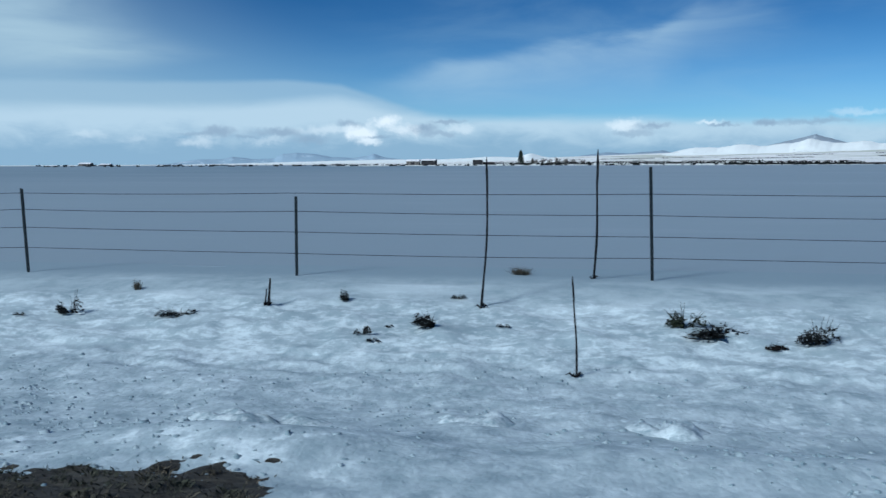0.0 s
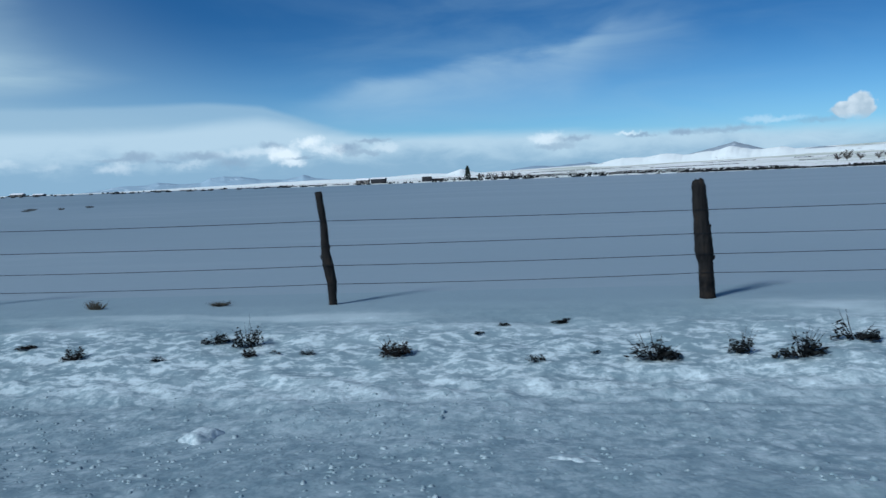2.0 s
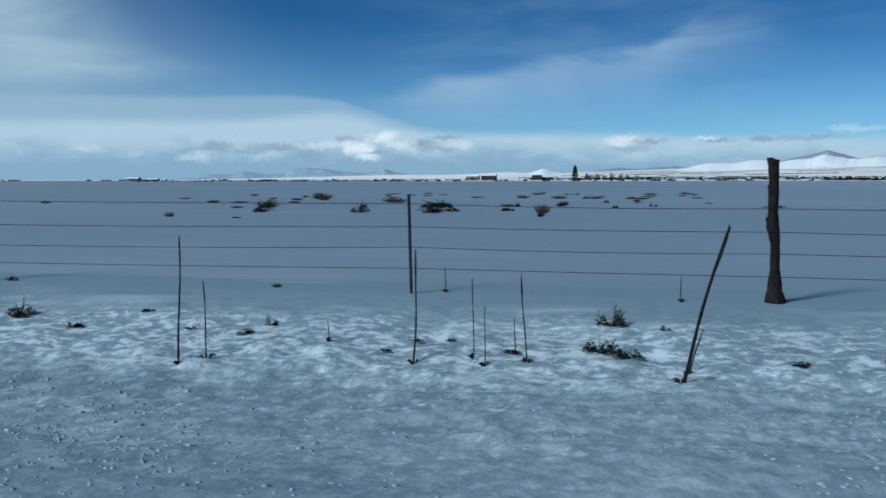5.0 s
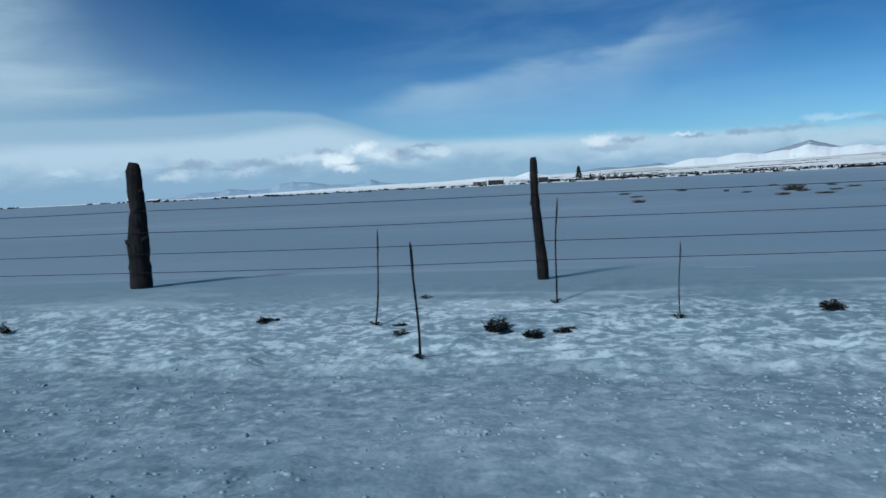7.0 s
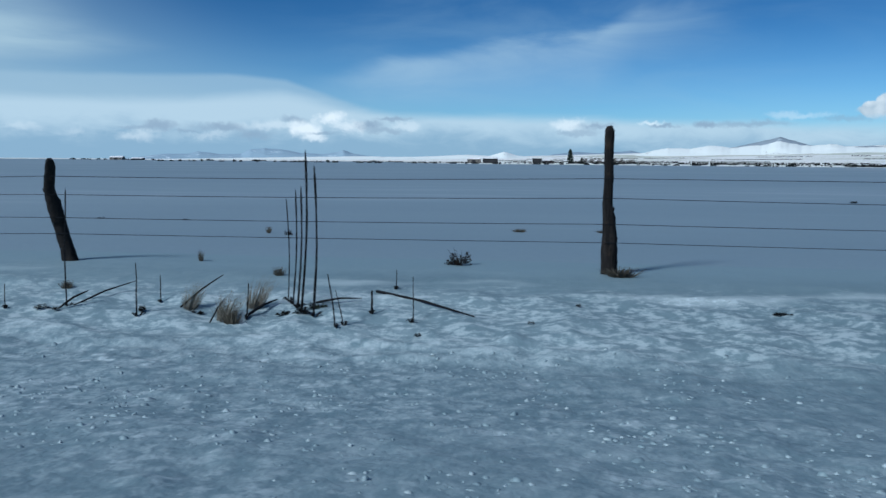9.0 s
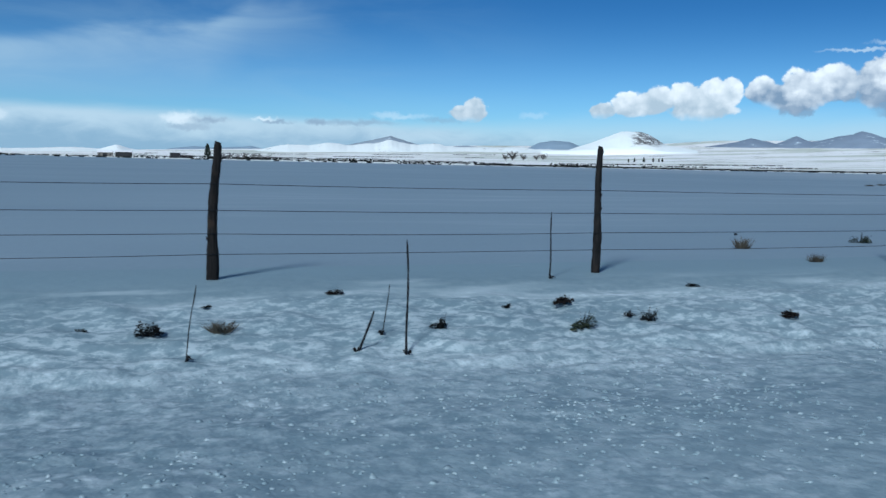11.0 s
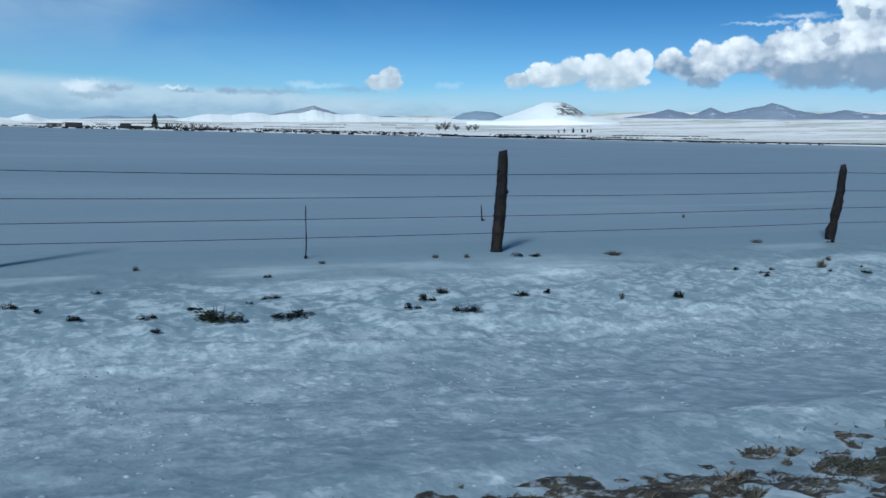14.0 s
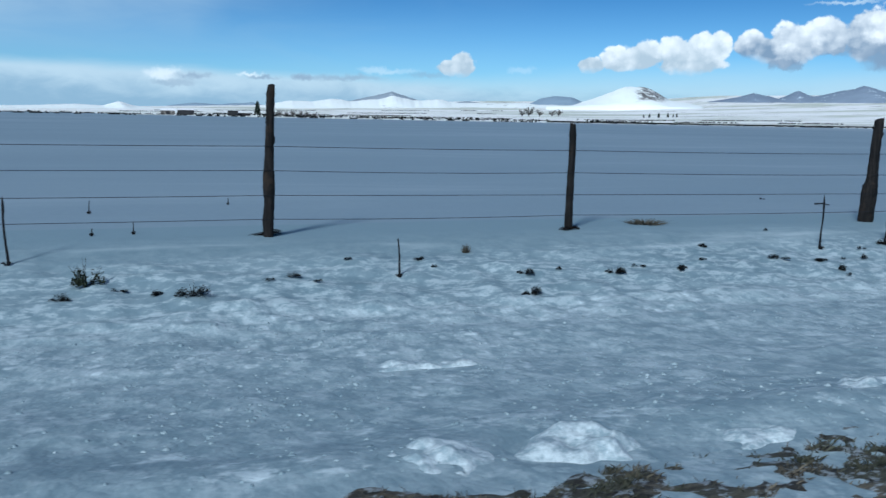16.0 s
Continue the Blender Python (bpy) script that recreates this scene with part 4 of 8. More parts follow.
post(-45.61, 0.00, -0.06, (0.99, 0.72, 0.49, 0.26),
     ((0, 0, 0.082), (0.34, 0.002, 0.085), (0.53, -0.004, 0.075), (0.91, 0.019, 0.066), (1.16, 0.045, 0.057), (1.38, 0.081, 0.045), (1.47, 0.098, 0.03)), "slightly bowed post with a slim top", "worn")
post(-49.01, -0.04, -0.12, (1.03, 0.72, 0.51, 0.27),
     ((0, 0, 0.083), (0.07, 0, 0.083), (0.23, -0.007, 0.083), (0.3, 0.014, 0.069), (0.57, 0.013, 0.072), (0.77, 0.002, 0.072), (1.1, 0.011, 0.071), (1.41, 0.015, 0.067)), "crooked dark weathered wooden post", "cut")
post(-53.05, 0.00, -0.06, (1.02, 0.71, 0.50, 0.28),
     ((0, 0, 0.07), (0.26, 0.003, 0.073), (0.39, 0.023, 0.064), (0.55, 0.018, 0.079), (0.67, 0.035, 0.067), (0.83, 0.033, 0.072), (1.02, 0.057, 0.054), (1.4, 0.091, 0.039), (1.56, 0.098, 0.03)), "knotty post with a slim top", "worn")
post(-56.77, 0.02, -0.10, (1.02, 0.71, 0.50, 0.29),
     ((0, 0, 0.087), (0.27, -0.016, 0.077), (0.44, -0.028, 0.057), (0.72, -0.026, 0.048), (0.99, -0.021, 0.054), (1.32, -0.005, 0.05), (1.51, -0.029, 0.044)), "crooked dark weathered wooden post", "cut")
post(-61.06, 0.00, -0.06, (0.98, 0.68, 0.45, 0.24),
     ((0, 0, 0.04), (0.13, -0.023, 0.034), (0.32, -0.07, 0.028), (0.58, -0.121, 0.04), (0.65, -0.145, 0.027), (0.91, -0.176, 0.027), (1.23, -0.234, 0.03), (1.46, -0.274, 0.015)), "thin leaning crooked wooden post", "worn")
post(-66.86, 0.00, -0.06, (0.96, 0.69, 0.45, 0.23),
     ((-0.06, 0, 0.036), (0.17, -0.007, 0.035), (0.42, -0.011, 0.038), (0.67, -0.015, 0.035), (0.86, -0.009, 0.035), (0.98, -0.043, 0.032), (1.08, -0.053, 0.035)), "thin grey weathered wooden post", "cut")
post(-72.31, -0.04, -0.12, (0.99, 0.75, 0.52, 0.28),
     ((-0, 0, 0.116), (0.12, -0.01, 0.083), (0.36, -0.02, 0.053), (0.64, -0.027, 0.049), (0.81, -0.062, 0.069), (0.98, -0.064, 0.052), (1.31, -0.071, 0.055), (1.5, -0.086, 0.065)), "square-topped post flaring wide at its foot", "cut")
steel(-76.22, 1.12, -0.03, (1.02, 0.76, 0.53, 0.29))
common(-82.00, 1.33, -0.04, 0.042, (1.01, 0.72, 0.47, 0.25))
common(-86.90, 1.26, -0.07, 0.044, (1.00, 0.72, 0.47, 0.25))
common(-91.50, 1.42, -0.11, 0.057, (1.00, 0.72, 0.47, 0.25))
common(-96.60, 1.52, -0.06, 0.065, (0.98, 0.71, 0.46, 0.24))
common(-101.10, 1.50, -0.11, 0.060, (0.96, 0.69, 0.44, 0.23))
common(-105.70, 1.33, -0.03, 0.051, (0.93, 0.67, 0.42, 0.21))
post(-110.42, 0.00, -0.06, (0.91, 0.66, 0.41, 0.19),
     ((0, 0, 0.126), (0.33, -0, 0.125), (0.51, 0.005, 0.128), (0.74, 0.025, 0.108), (0.92, 0.044, 0.091), (1.15, 0.031, 0.094), (1.38, 0.03, 0.091), (1.47, 0.047, 0.06)), "thick stump-like post, wide at its foot", "cut")
post(-114.74, 0.00, -0.06, (0.97, 0.72, 0.48, 0.27),
     ((0, 0, 0.06), (0.38, -0.013, 0.054), (0.57, -0.009, 0.057), (0.7, -0.03, 0.051), (0.95, -0.04, 0.045), (1.2, -0.053, 0.042), (1.45, -0.054, 0.039), (1.72, -0.053, 0.041)), "crooked dark weathered wooden post", "cut")
post(-119.96, -0.02, -0.04, (1.04, 0.80, 0.57, 0.36),
     ((-0.01, 0, 0.068), (0.23, -0.006, 0.071), (0.53, 0.001, 0.07), (0.77, -0.008, 0.065), (1.01, 0.001, 0.059), (1.25, 0.007, 0.05), (1.5, 0.021, 0.061), (1.56, -0.004, 0.028)), "crooked dark weathered wooden post", "worn")
post(-125.33, 0.00, -0.06, (1.03, 0.78, 0.54, 0.32),
     ((0, 0, 0.123), (0.18, -0.006, 0.113), (0.34, 0.008, 0.091), (0.81, -0.019, 0.088), (1.13, -0.004, 0.075), (1.28, -0, 0.087), (1.33, -0.037, 0.065), (1.52, -0.05, 0.056), (1.82, -0.07, 0.037), (1.89, -0.054, 0.012)), "tall split post with a pointed broken half", "split")
post(-130.33, 0.00, -0.06, (1.04, 0.80, 0.55, 0.33),
     ((-0.04, 0, 0.093), (0.13, 0, 0.072), (0.38, 0.015, 0.078), (0.57, 0.03, 0.083), (0.81, 0.032, 0.071), (0.89, 0.018, 0.047), (1.14, 0.01, 0.044), (1.51, -0.012, 0.035), (1.72, -0.022, 0.041), (1.9, -0.013, 0.018)), "tall knotty post with a thin splintered top", "split")
post(-136.38, 0.00, -0.06, (1.04, 0.83, 0.55, 0.35),
     ((0, 0, 0.085), (0.41, -0.005, 0.079), (0.62, -0.015, 0.064), (0.77, -0.038, 0.052), (1.02, -0.03, 0.049), (1.32, -0.039, 0.049), (1.55, -0.037, 0.052), (1.6, -0.039, 0.029)), "dark post with a rounded top", "worn")
post(-142.61, 0.0, 0.0, (1.00, 0.79, 0.52, 0.33),
     ((0.0, 0.0, 0.1), (0.1, -0.02, 0.085), (0.25, -0.06, 0.078), (0.45, -0.09, 0.078), (0.62, -0.105, 0.08), (0.72, -0.1, 0.08), (0.78, -0.105, 0.062), (0.85, -0.1, 0.06), (0.98, -0.045, 0.06), (1.08, 0.015, 0.056), (1.16, 0.05, 0.045), (1.2, 0.065, 0.022)), "strongly bent dark wooden post", "worn", 0.48)
post(-148.09, 0.06, -0.14, (0.95, 0.74, 0.50, 0.29),
     ((-0.03, 0, 0.074), (0.23, -0.002, 0.081), (0.47, -0.004, 0.078), (0.72, -0.039, 0.078), (0.91, -0.042, 0.072), (1.05, -0.031, 0.093), (1.12, -0.07, 0.069), (1.39, -0.084, 0.069), (1.61, -0.087, 0.081)), "thick square-topped post with a shoulder", "cut")
post(-152.89, -0.02, -0.14, (0.99, 0.76, 0.52, 0.31),
     ((0, 0, 0.065), (0.07, 0, 0.065), (0.27, -0.007, 0.071), (0.46, -0.018, 0.073), (0.65, -0.025, 0.067), (0.83, -0.041, 0.058), (1.01, -0.06, 0.052), (1.2, -0.079, 0.046), (1.27, -0.115, 0.017)), "dark post with a slanting pointed top", "worn")
post(-157.82, 0.00, -0.06, (0.99, 0.73, 0.50, 0.29),
     ((0, 0, 0.067), (0.21, -0.015, 0.05), (0.45, -0.033, 0.053), (0.69, -0.047, 0.058), (0.86, -0.06, 0.061), (1.04, -0.068, 0.063), (1.24, -0.07, 0.044), (1.31, -0.07, 0.014)), "dark post with a pointed top", "worn")
common(-162.60, 1.55, -0.02, 0.047, (1.01, 0.73, 0.49, 0.28))
common(-167.20, 1.47, 0.05, 0.052, (1.03, 0.75, 0.50, 0.28))
common(-171.40, 1.31, -0.03, 0.073, (1.05, 0.77, 0.50, 0.28))
common(-175.90, 1.69, 0.03, 0.072, (1.08, 0.79, 0.50, 0.28))
post(-180.42, 0.00, -0.06, (1.10, 0.81, 0.51, 0.28),
     ((0, 0, 0.123), (0.13, 0.005, 0.115), (0.37, 0.013, 0.107), (0.53, 0.027, 0.111), (0.69, 0.01, 0.092), (0.94, 0.013, 0.072), (1.17, -0.005, 0.068), (1.49, -0.049, 0.068), (1.71, -0.07, 0.068)), "tall post, thick and brown at its foot", "cut")
post(-185.93, 0.00, -0.10, (1.09, 0.80, 0.50, 0.27),
     ((0, 0, 0.022), (0.5, -0.01, 0.021), (1.05, -0.04, 0.019), (1.38, -0.05, 0.016)), "crooked dark weathered wooden post", "cut")
post(-190.52, 0.20, -0.14, (1.07, 0.78, 0.50, 0.25),
     ((-0.02, 0, 0.069), (0.38, -0.013, 0.065), (0.51, -0.018, 0.046), (0.77, -0.026, 0.042), (1.1, -0.032, 0.042), (1.41, -0.042, 0.038), (1.76, -0.047, 0.035)), "tall slim square-topped wooden post", "cut")
post(-195.48, 0.00, -0.06, (1.05, 0.77, 0.50, 0.25),
     ((0, 0, 0.097), (0.12, 0.041, 0.07), (0.26, 0.044, 0.06), (0.47, 0.054, 0.053), (0.65, 0.067, 0.047), (0.82, 0.04, 0.046), (0.96, 0.004, 0.05), (1.1, -0.001, 0.046), (1.38, -0.03, 0.03), (1.47, -0.07, 0.013)), "twisted knotty post with a pointed top", "split")
post(-200.02, 0.06, -0.16, (1.03, 0.77, 0.50, 0.27),
     ((-0.02, 0, 0.087), (0.22, -0.004, 0.087), (0.46, -0.011, 0.083), (0.76, -0.021, 0.076), (1.06, -0.016, 0.061), (1.32, -0.026, 0.072), (1.38, -0.028, 0.045)), "stout brown post with a rounded top", "worn")
post(-205.64, 0.04, -0.16, (1.02, 0.75, 0.49, 0.26),
     ((-0.02, 0, 0.078), (0.16, -0.011, 0.087), (0.27, 0.018, 0.061), (0.4, 0.009, 0.077), (0.47, 0.026, 0.077), (0.6, 0.017, 0.067), (0.76, 0.029, 0.067), (0.86, 0.008, 0.063), (1.05, -0.003, 0.06), (1.14, -0.027, 0.035)), "short knobbly dark wooden post", "worn")
post(-211.37, 0.00, -0.06, (0.97, 0.71, 0.46, 0.25),
     ((-0.01, 0, 0.077), (0.26, 0.011, 0.074), (0.47, 0.022, 0.08), (0.82, 0.028, 0.07), (1.17, 0.023, 0.063), (1.26, 0.017, 0.049)), "crooked dark weathered wooden post", "cut")
post(-217.20, 0.00, -0.06, (1.00, 0.72, 0.47, 0.27),
     ((0, 0, 0.076), (0.4, 0.052, 0.072), (0.55, 0.095, 0.061), (0.78, 0.119, 0.058), (1.08, 0.138, 0.057), (1.37, 0.15, 0.05)), "leaning dark weathered wooden post", "cut")
post(-222.63, -0.04, -0.28, (1.07, 0.74, 0.49, 0.28),
     ((0, 0, 0.09), (0.24, 0.034, 0.089), (0.37, 0.048, 0.089), (0.62, 0.086, 0.067), (0.87, 0.107, 0.061), (1.11, 0.114, 0.061), (1.17, 0.136, 0.05), (1.35, 0.158, 0.045), (1.53, 0.153, 0.031), (1.66, 0.147, 0.016)), "leaning post tapering to a long splintered point", "split")
post(-226.89, 0.00, -0.06, (1.08, 0.74, 0.49, 0.28),
     ((-0.01, 0, 0.066), (0.25, 0.053, 0.052), (0.62, 0.122, 0.052), (0.92, 0.201, 0.062), (1.06, 0.226, 0.052), (1.28, 0.291, 0.045), (1.57, 0.344, 0.041), (1.75, 0.36, 0.041)), "tall slim post leaning far to the side", "cut")
post(-229.98, 0.24, -0.20, (1.05, 0.72, 0.47, 0.25),
     ((-0.02, 0, 0.083), (0.23, -0, 0.06), (0.5, 0.002, 0.066), (0.57, -0.006, 0.056), (0.83, -0.018, 0.049), (1.16, -0.03, 0.045), (1.31, -0.021, 0.026)), "dark post with a pointed splintered top", "split")
post(-234.67, 0.00, -0.06, (1.00, 0.70, 0.44, 0.20),
     ((-0.07, 0, 0.087), (0.3, 0.014, 0.086), (0.59, 0.039, 0.075), (0.88, 0.06, 0.082), (1.26, 0.08, 0.082)), "crooked dark weathered wooden post", "cut")
post(-239.02, 0.00, -0.06, (0.96, 0.67, 0.41, 0.16),
     ((-0.03, 0, 0.11), (0.29, 0.015, 0.115), (0.51, 0.015, 0.111), (0.6, 0.036, 0.085), (0.79, 0.028, 0.079), (1.15, 0.026, 0.07), (1.44, 0.035, 0.069)), "thick post with a broad foot", "cut")
post(-243.70, 0.00, -0.06, (0.97, 0.70, 0.43, 0.18),
     ((-0.02, 0, 0.053), (0.32, -0.008, 0.046), (0.6, -0.012, 0.046), (0.88, -0.012, 0.042), (1.15, -0.02, 0.046), (1.29, -0.027, 0.036)), "crooked dark weathered wooden post", "cut")
post(-247.37, 0.00, -0.06, (0.99, 0.73, 0.46, 0.20),
     ((0, 0, 0.053), (0.07, 0, 0.053), (0.18, -0.005, 0.059), (0.37, 0.011, 0.056), (0.62, 0.006, 0.061), (0.8, 0.01, 0.052), (1.22, 0.021, 0.043), (1.55, 0.029, 0.043), (1.64, 0.039, 0.034)), "crooked dark weathered wooden post", "cut")
common(-252.20, 1.62, -0.04, 0.045, (1.00, 0.74, 0.48, 0.21))
common(-257.40, 1.53, 0.00, 0.054, (1.00, 0.74, 0.47, 0.21))

# the broken post's upper half hangs from the wires beside it
part("broken_post_top", mesh_of("broken_post_top", *tube([(-0.19, -0.14, 1.12), (-0.11, -0.14, 1.115), (-0.01, -0.14, 1.06), (0.11, -0.14, 0.88), (0.23, -0.13, 0.65), (0.41, -0.12, 0.29)], [0.030, 0.042, 0.050, 0.042, 0.030, 0.012], 10, 3, 0.14), WOOD),
     fence, "snapped-off post top hanging slantwise on the wires", pose(-10.90 + 120.0, -0.06, -0.06))

part("brace_stick", mesh_of("brace_stick", *tube([(0.04, -0.62, -0.16), (-0.13, -0.36, 0.34), (-0.28, -0.20, 0.72), (-0.47, -0.05, 1.14)], [0.020, 0.018, 0.016, 0.009], 6, 4, 0.12), WOOD),
     fence, "thin stick leaning on the wires beside the post", pose(-148.0 + 120.0, 0, 0.05))

STAPLES.sort(key=lambda s: s[0])
for level in range(4):
    path = []
    for (x0, from_at), (x1, to_at) in zip(STAPLES, STAPLES[1:]):
        a, b = from_at[level], to_at[level]
        rnd = random.Random(int(abs(x0) * 10) + level)
        sag = rnd.uniform(0.002, 0.020)
        for k in range(8):
            t = k / 8
            p = a.lerp(b, t)
            p.z -= sag * 4 * t * (1 - t)
            path.append(p)
    path.append(b)
    part("wire", mesh_of("wire", *tube(path, [0.0036] * len(path), 5), WIRE), fence, "thin rusty fence wire strand")

# ---------------------------------------------------------------- the farm beyond the field


def land_z(x, y):
    return float(land(np.array([float(x)]), np.array([float(y)]))[0])


def box(x0, x1, y0, y1, z0, z1):
    v = [Vector((x, y, z)) for z in (z0, z1) for y in (y0, y1) for x in (x0, x1)]
    return v, [(0, 2, 3, 1), (4, 5, 7, 6), (0, 1, 5, 4), (2, 6, 7, 3), (0, 4, 6, 2), (1, 3, 7, 5)]


def barn(name, x, y, wide, deep, tall, rise, wall, label, door_wide=0.3, shed=False):
    """A farm building: walls with gables or a sloping top, an overhanging snowy roof, a doorway and windows."""
    root = tagged(new(name), label, "building")
    root.location = (x, y, land_z(x, y) - 0.2)
    w2, d2 = wide / 2, deep / 2
    if shed:
        v = [(-w2, -d2, 0), (w2, -d2, 0), (w2, d2, 0), (-w2, d2, 0), (-w2, -d2, tall + rise), (w2, -d2, tall + rise), (w2, d2, tall), (-w2, d2, tall)]
        f = [(0, 1, 5, 4), (1, 2, 6, 5), (2, 3, 7, 6), (3, 0, 4, 7), (4, 5, 6, 7)]
        slabs = [[(-w2 - .4, -d2 - .6, tall + rise + .1), (w2 + .4, -d2 - .6, tall + rise + .1), (w2 + .4, d2 + .4, tall + .05), (-w2 - .4, d2 + .4, tall + .05)]]
    else:
        v = [(-w2, -d2, 0), (w2, -d2, 0), (w2, d2, 0), (-w2, d2, 0), (-w2, -d2, tall), (w2, -d2, tall), (w2, d2, tall), (-w2, d2, tall), (-w2, 0, tall + rise), (w2, 0, tall + rise)]
        f = [(0, 1, 5, 4), (2, 3, 7, 6), (1, 2, 6, 9, 5), (3, 0, 4, 8, 7), (4, 5, 9, 8), (6, 7, 8, 9)]
        slabs = [[(-w2 - .4, s * (d2 + .5), tall - .15), (w2 + .4, s * (d2 + .5), tall - .15), (w2 + .4, 0, tall + rise + .12), (-w2 - .4, 0, tall + rise + .12)] for s in (-1, 1)]
    part("wall", mesh_of("wall", v, f, wall, False), root)
    for q in slabs:
        top = [(a, b, c + 0.35) for a, b, c in q]
        part("roof", mesh_of("roof", q + top, [(0, 1, 2, 3), (4, 7, 6, 5), (0, 4, 5, 1), (1, 5, 6, 2), (2, 6, 7, 3), (3, 7, 4, 0)], ROOFSNOW, False), root, "snow-covered roof")
    part("door", mesh_of("door", *box(-wide * door_wide / 2, wide * door_wide / 2, -d2 - 0.12, -d2 - 0.02, 0, tall * 0.8), BARNWALL, False), root, "dark barn doorway")
    for s in (-1, 1):
        part("window", mesh_of("window", *box(s * wide * 0.36 - 0.7, s * wide * 0.36 + 0.7, -d2 - 0.1, -d2 - 0.02, tall * 0.4, tall * 0.72), BARNWALL, False), root)
    return root


barn("barn", -220, 1010, 15, 10, 4.8, 1.6, BARNTAN, "long pale farm building with snow on its roof")
barn("barn", -201, 1010, 17, 12, 5.6, 1.2, BARNWALL, "dark low barn with snow on its roof", 0.5)
barn("cattle_shed", -147, 1040, 11, 9, 4.4, 1.8, BARNWALL, "dark open-fronted cattle shed with a snowy roof", 0.7, True)
barn("cattle_shed", -134, 1046, 14, 8, 2.6, 0.9, BARNRED, "dull red farm shed with snow on its roof", 0.3, True)
barn("farmhouse", -700, 1090, 17, 9, 3.4, 1.2, BARNTAN, "pale farmhouse far across the snowy field")
barn("barn", -676, 1100, 15, 8, 2.2, 0.8, BARNWALL, "dark low shed far across the snowy field", 0.4)
barn("farmhouse", -62, 1180, 10, 8, 3.2, 2.0, BARNTAN, "small pale farmhouse among bare trees")


def conifer(x, y, h, seed):
    rnd = random.Random(seed)
    root = tagged(new("conifer_tree"), "tall slim dark conifer beside the farm", "tree")
    root.location = (x, y, land_z(x, y))
    part("trunk", mesh_of("trunk", *tube([(0, 0, -0.3), (0.1, 0, h * 0.5), (0, 0, h)], [0.45, 0.28, 0.05], 7, seed, 0.1), TRUNK), root)
    verts, faces = [], []
    for k in range(420):
        t = rnd.random() ** 0.8
        z = h * (0.10 + 0.9 * t)
        reach = (1 - t) ** 0.7 * h * 0.23 * rnd.uniform(0.45, 1.15) + 0.3
        a = rnd.uniform(0, 6.283)
        c = Vector((math.cos(a) * reach, math.sin(a) * reach, z))
        s = rnd.uniform(0.06, 0.11) * h
        side = Vector((-math.sin(a), math.cos(a), 0)) * s * 0.6
        out = Vector((math.cos(a), math.sin(a), -0.55)) * s
        i = len(verts)
        verts += [c - side * 0.7 - out, c + side * 0.7 - out, c + out + side * 0.2, c + Vector((0, 0, 0.35 * s)) - out * 0.2]
        faces += [(i, i + 1, i + 2), (i, i + 3, i + 2), (i + 1, i + 2, i + 3)]
    part("crown", mesh_of("crown", verts, faces, CONIFER, False), root)


conifer(-105, 1150, 18.0, 4)
conifer(-90, 1156, 8.0, 5)


def bare_tree(x, y, h, seed, spread_out=0.5, name="bare_tree", say="leafless tree with a dense fan of twigs"):
    rnd = random.Random(seed)
    root = tagged(new(name), say, "tree", group="bare trees at the field's far edge")
    root.location = (x, y, land_z(x, y))
    part("trunk", mesh_of("trunk", *tube([(0, 0, -0.3), (0.02 * h, 0, h * 0.2), (0, 0, h * 0.42)], [h * 0.022, h * 0.018, h * 0.012], 6, seed, 0.1), TRUNK), root)
    limbs = []
    for k in range(26):
        a, up = rnd.uniform(0, 6.283), rnd.uniform(0.3, 1.0)
        z0 = h * rnd.uniform(0.04, 0.35)
        tip = Vector((math.cos(a) * h * spread_out * rnd.uniform(0.4, 1), math.sin(a) * h * spread_out * rnd.uniform(0.4, 1), h * up))
        root_at = Vector((0, 0, z0))
        mid = root_at.lerp(tip, 0.5) + Vector((0, 0, h * 0.08))
        limbs.append(tube([root_at, mid, tip], [h * 0.018, h * 0.012, h * 0.005], 4))
        for j in range(16):
            s = root_at.lerp(mid, rnd.uniform(0.4, 1.0)).lerp(tip, rnd.random())
            e = s + Vector((rnd.uniform(-1, 1), rnd.uniform(-1, 1), rnd.uniform(0.0, 1))) * h * 0.17
            limbs.append(tube([s, e], [h * 0.010, h * 0.004], 3))
    part("crown", mesh_of("crown", *merge(limbs), TRUNK, False), root)


for k, (x, y, h) in enumerate(((-86, 1150, 9), (-76, 1156, 10), (-67, 1152, 8.5), (-57, 1160, 10.5), (-46, 1166, 9.5), (-36, 1170, 8.5), (-24, 1180, 7.5))):
    bare_tree(x, y, h * 0.85, 40 + k, 0.75)
for k, (x, y, h) in enumerate(((690, 2080, 20), (716, 2095, 25), (742, 2085, 18), (800, 2130, 17), (825, 2140, 20))):
    bare_tree(x, y, h, 60 + k, 0.72, "willow_tree", "large bare willow beyond the snowy field")
for k in range(7):
    conifer(1010 + k * 17.0 + (k % 3) * 6, 2010 + (k % 2) * 9, 9.0 + (k * 7 % 5), 80 + k)


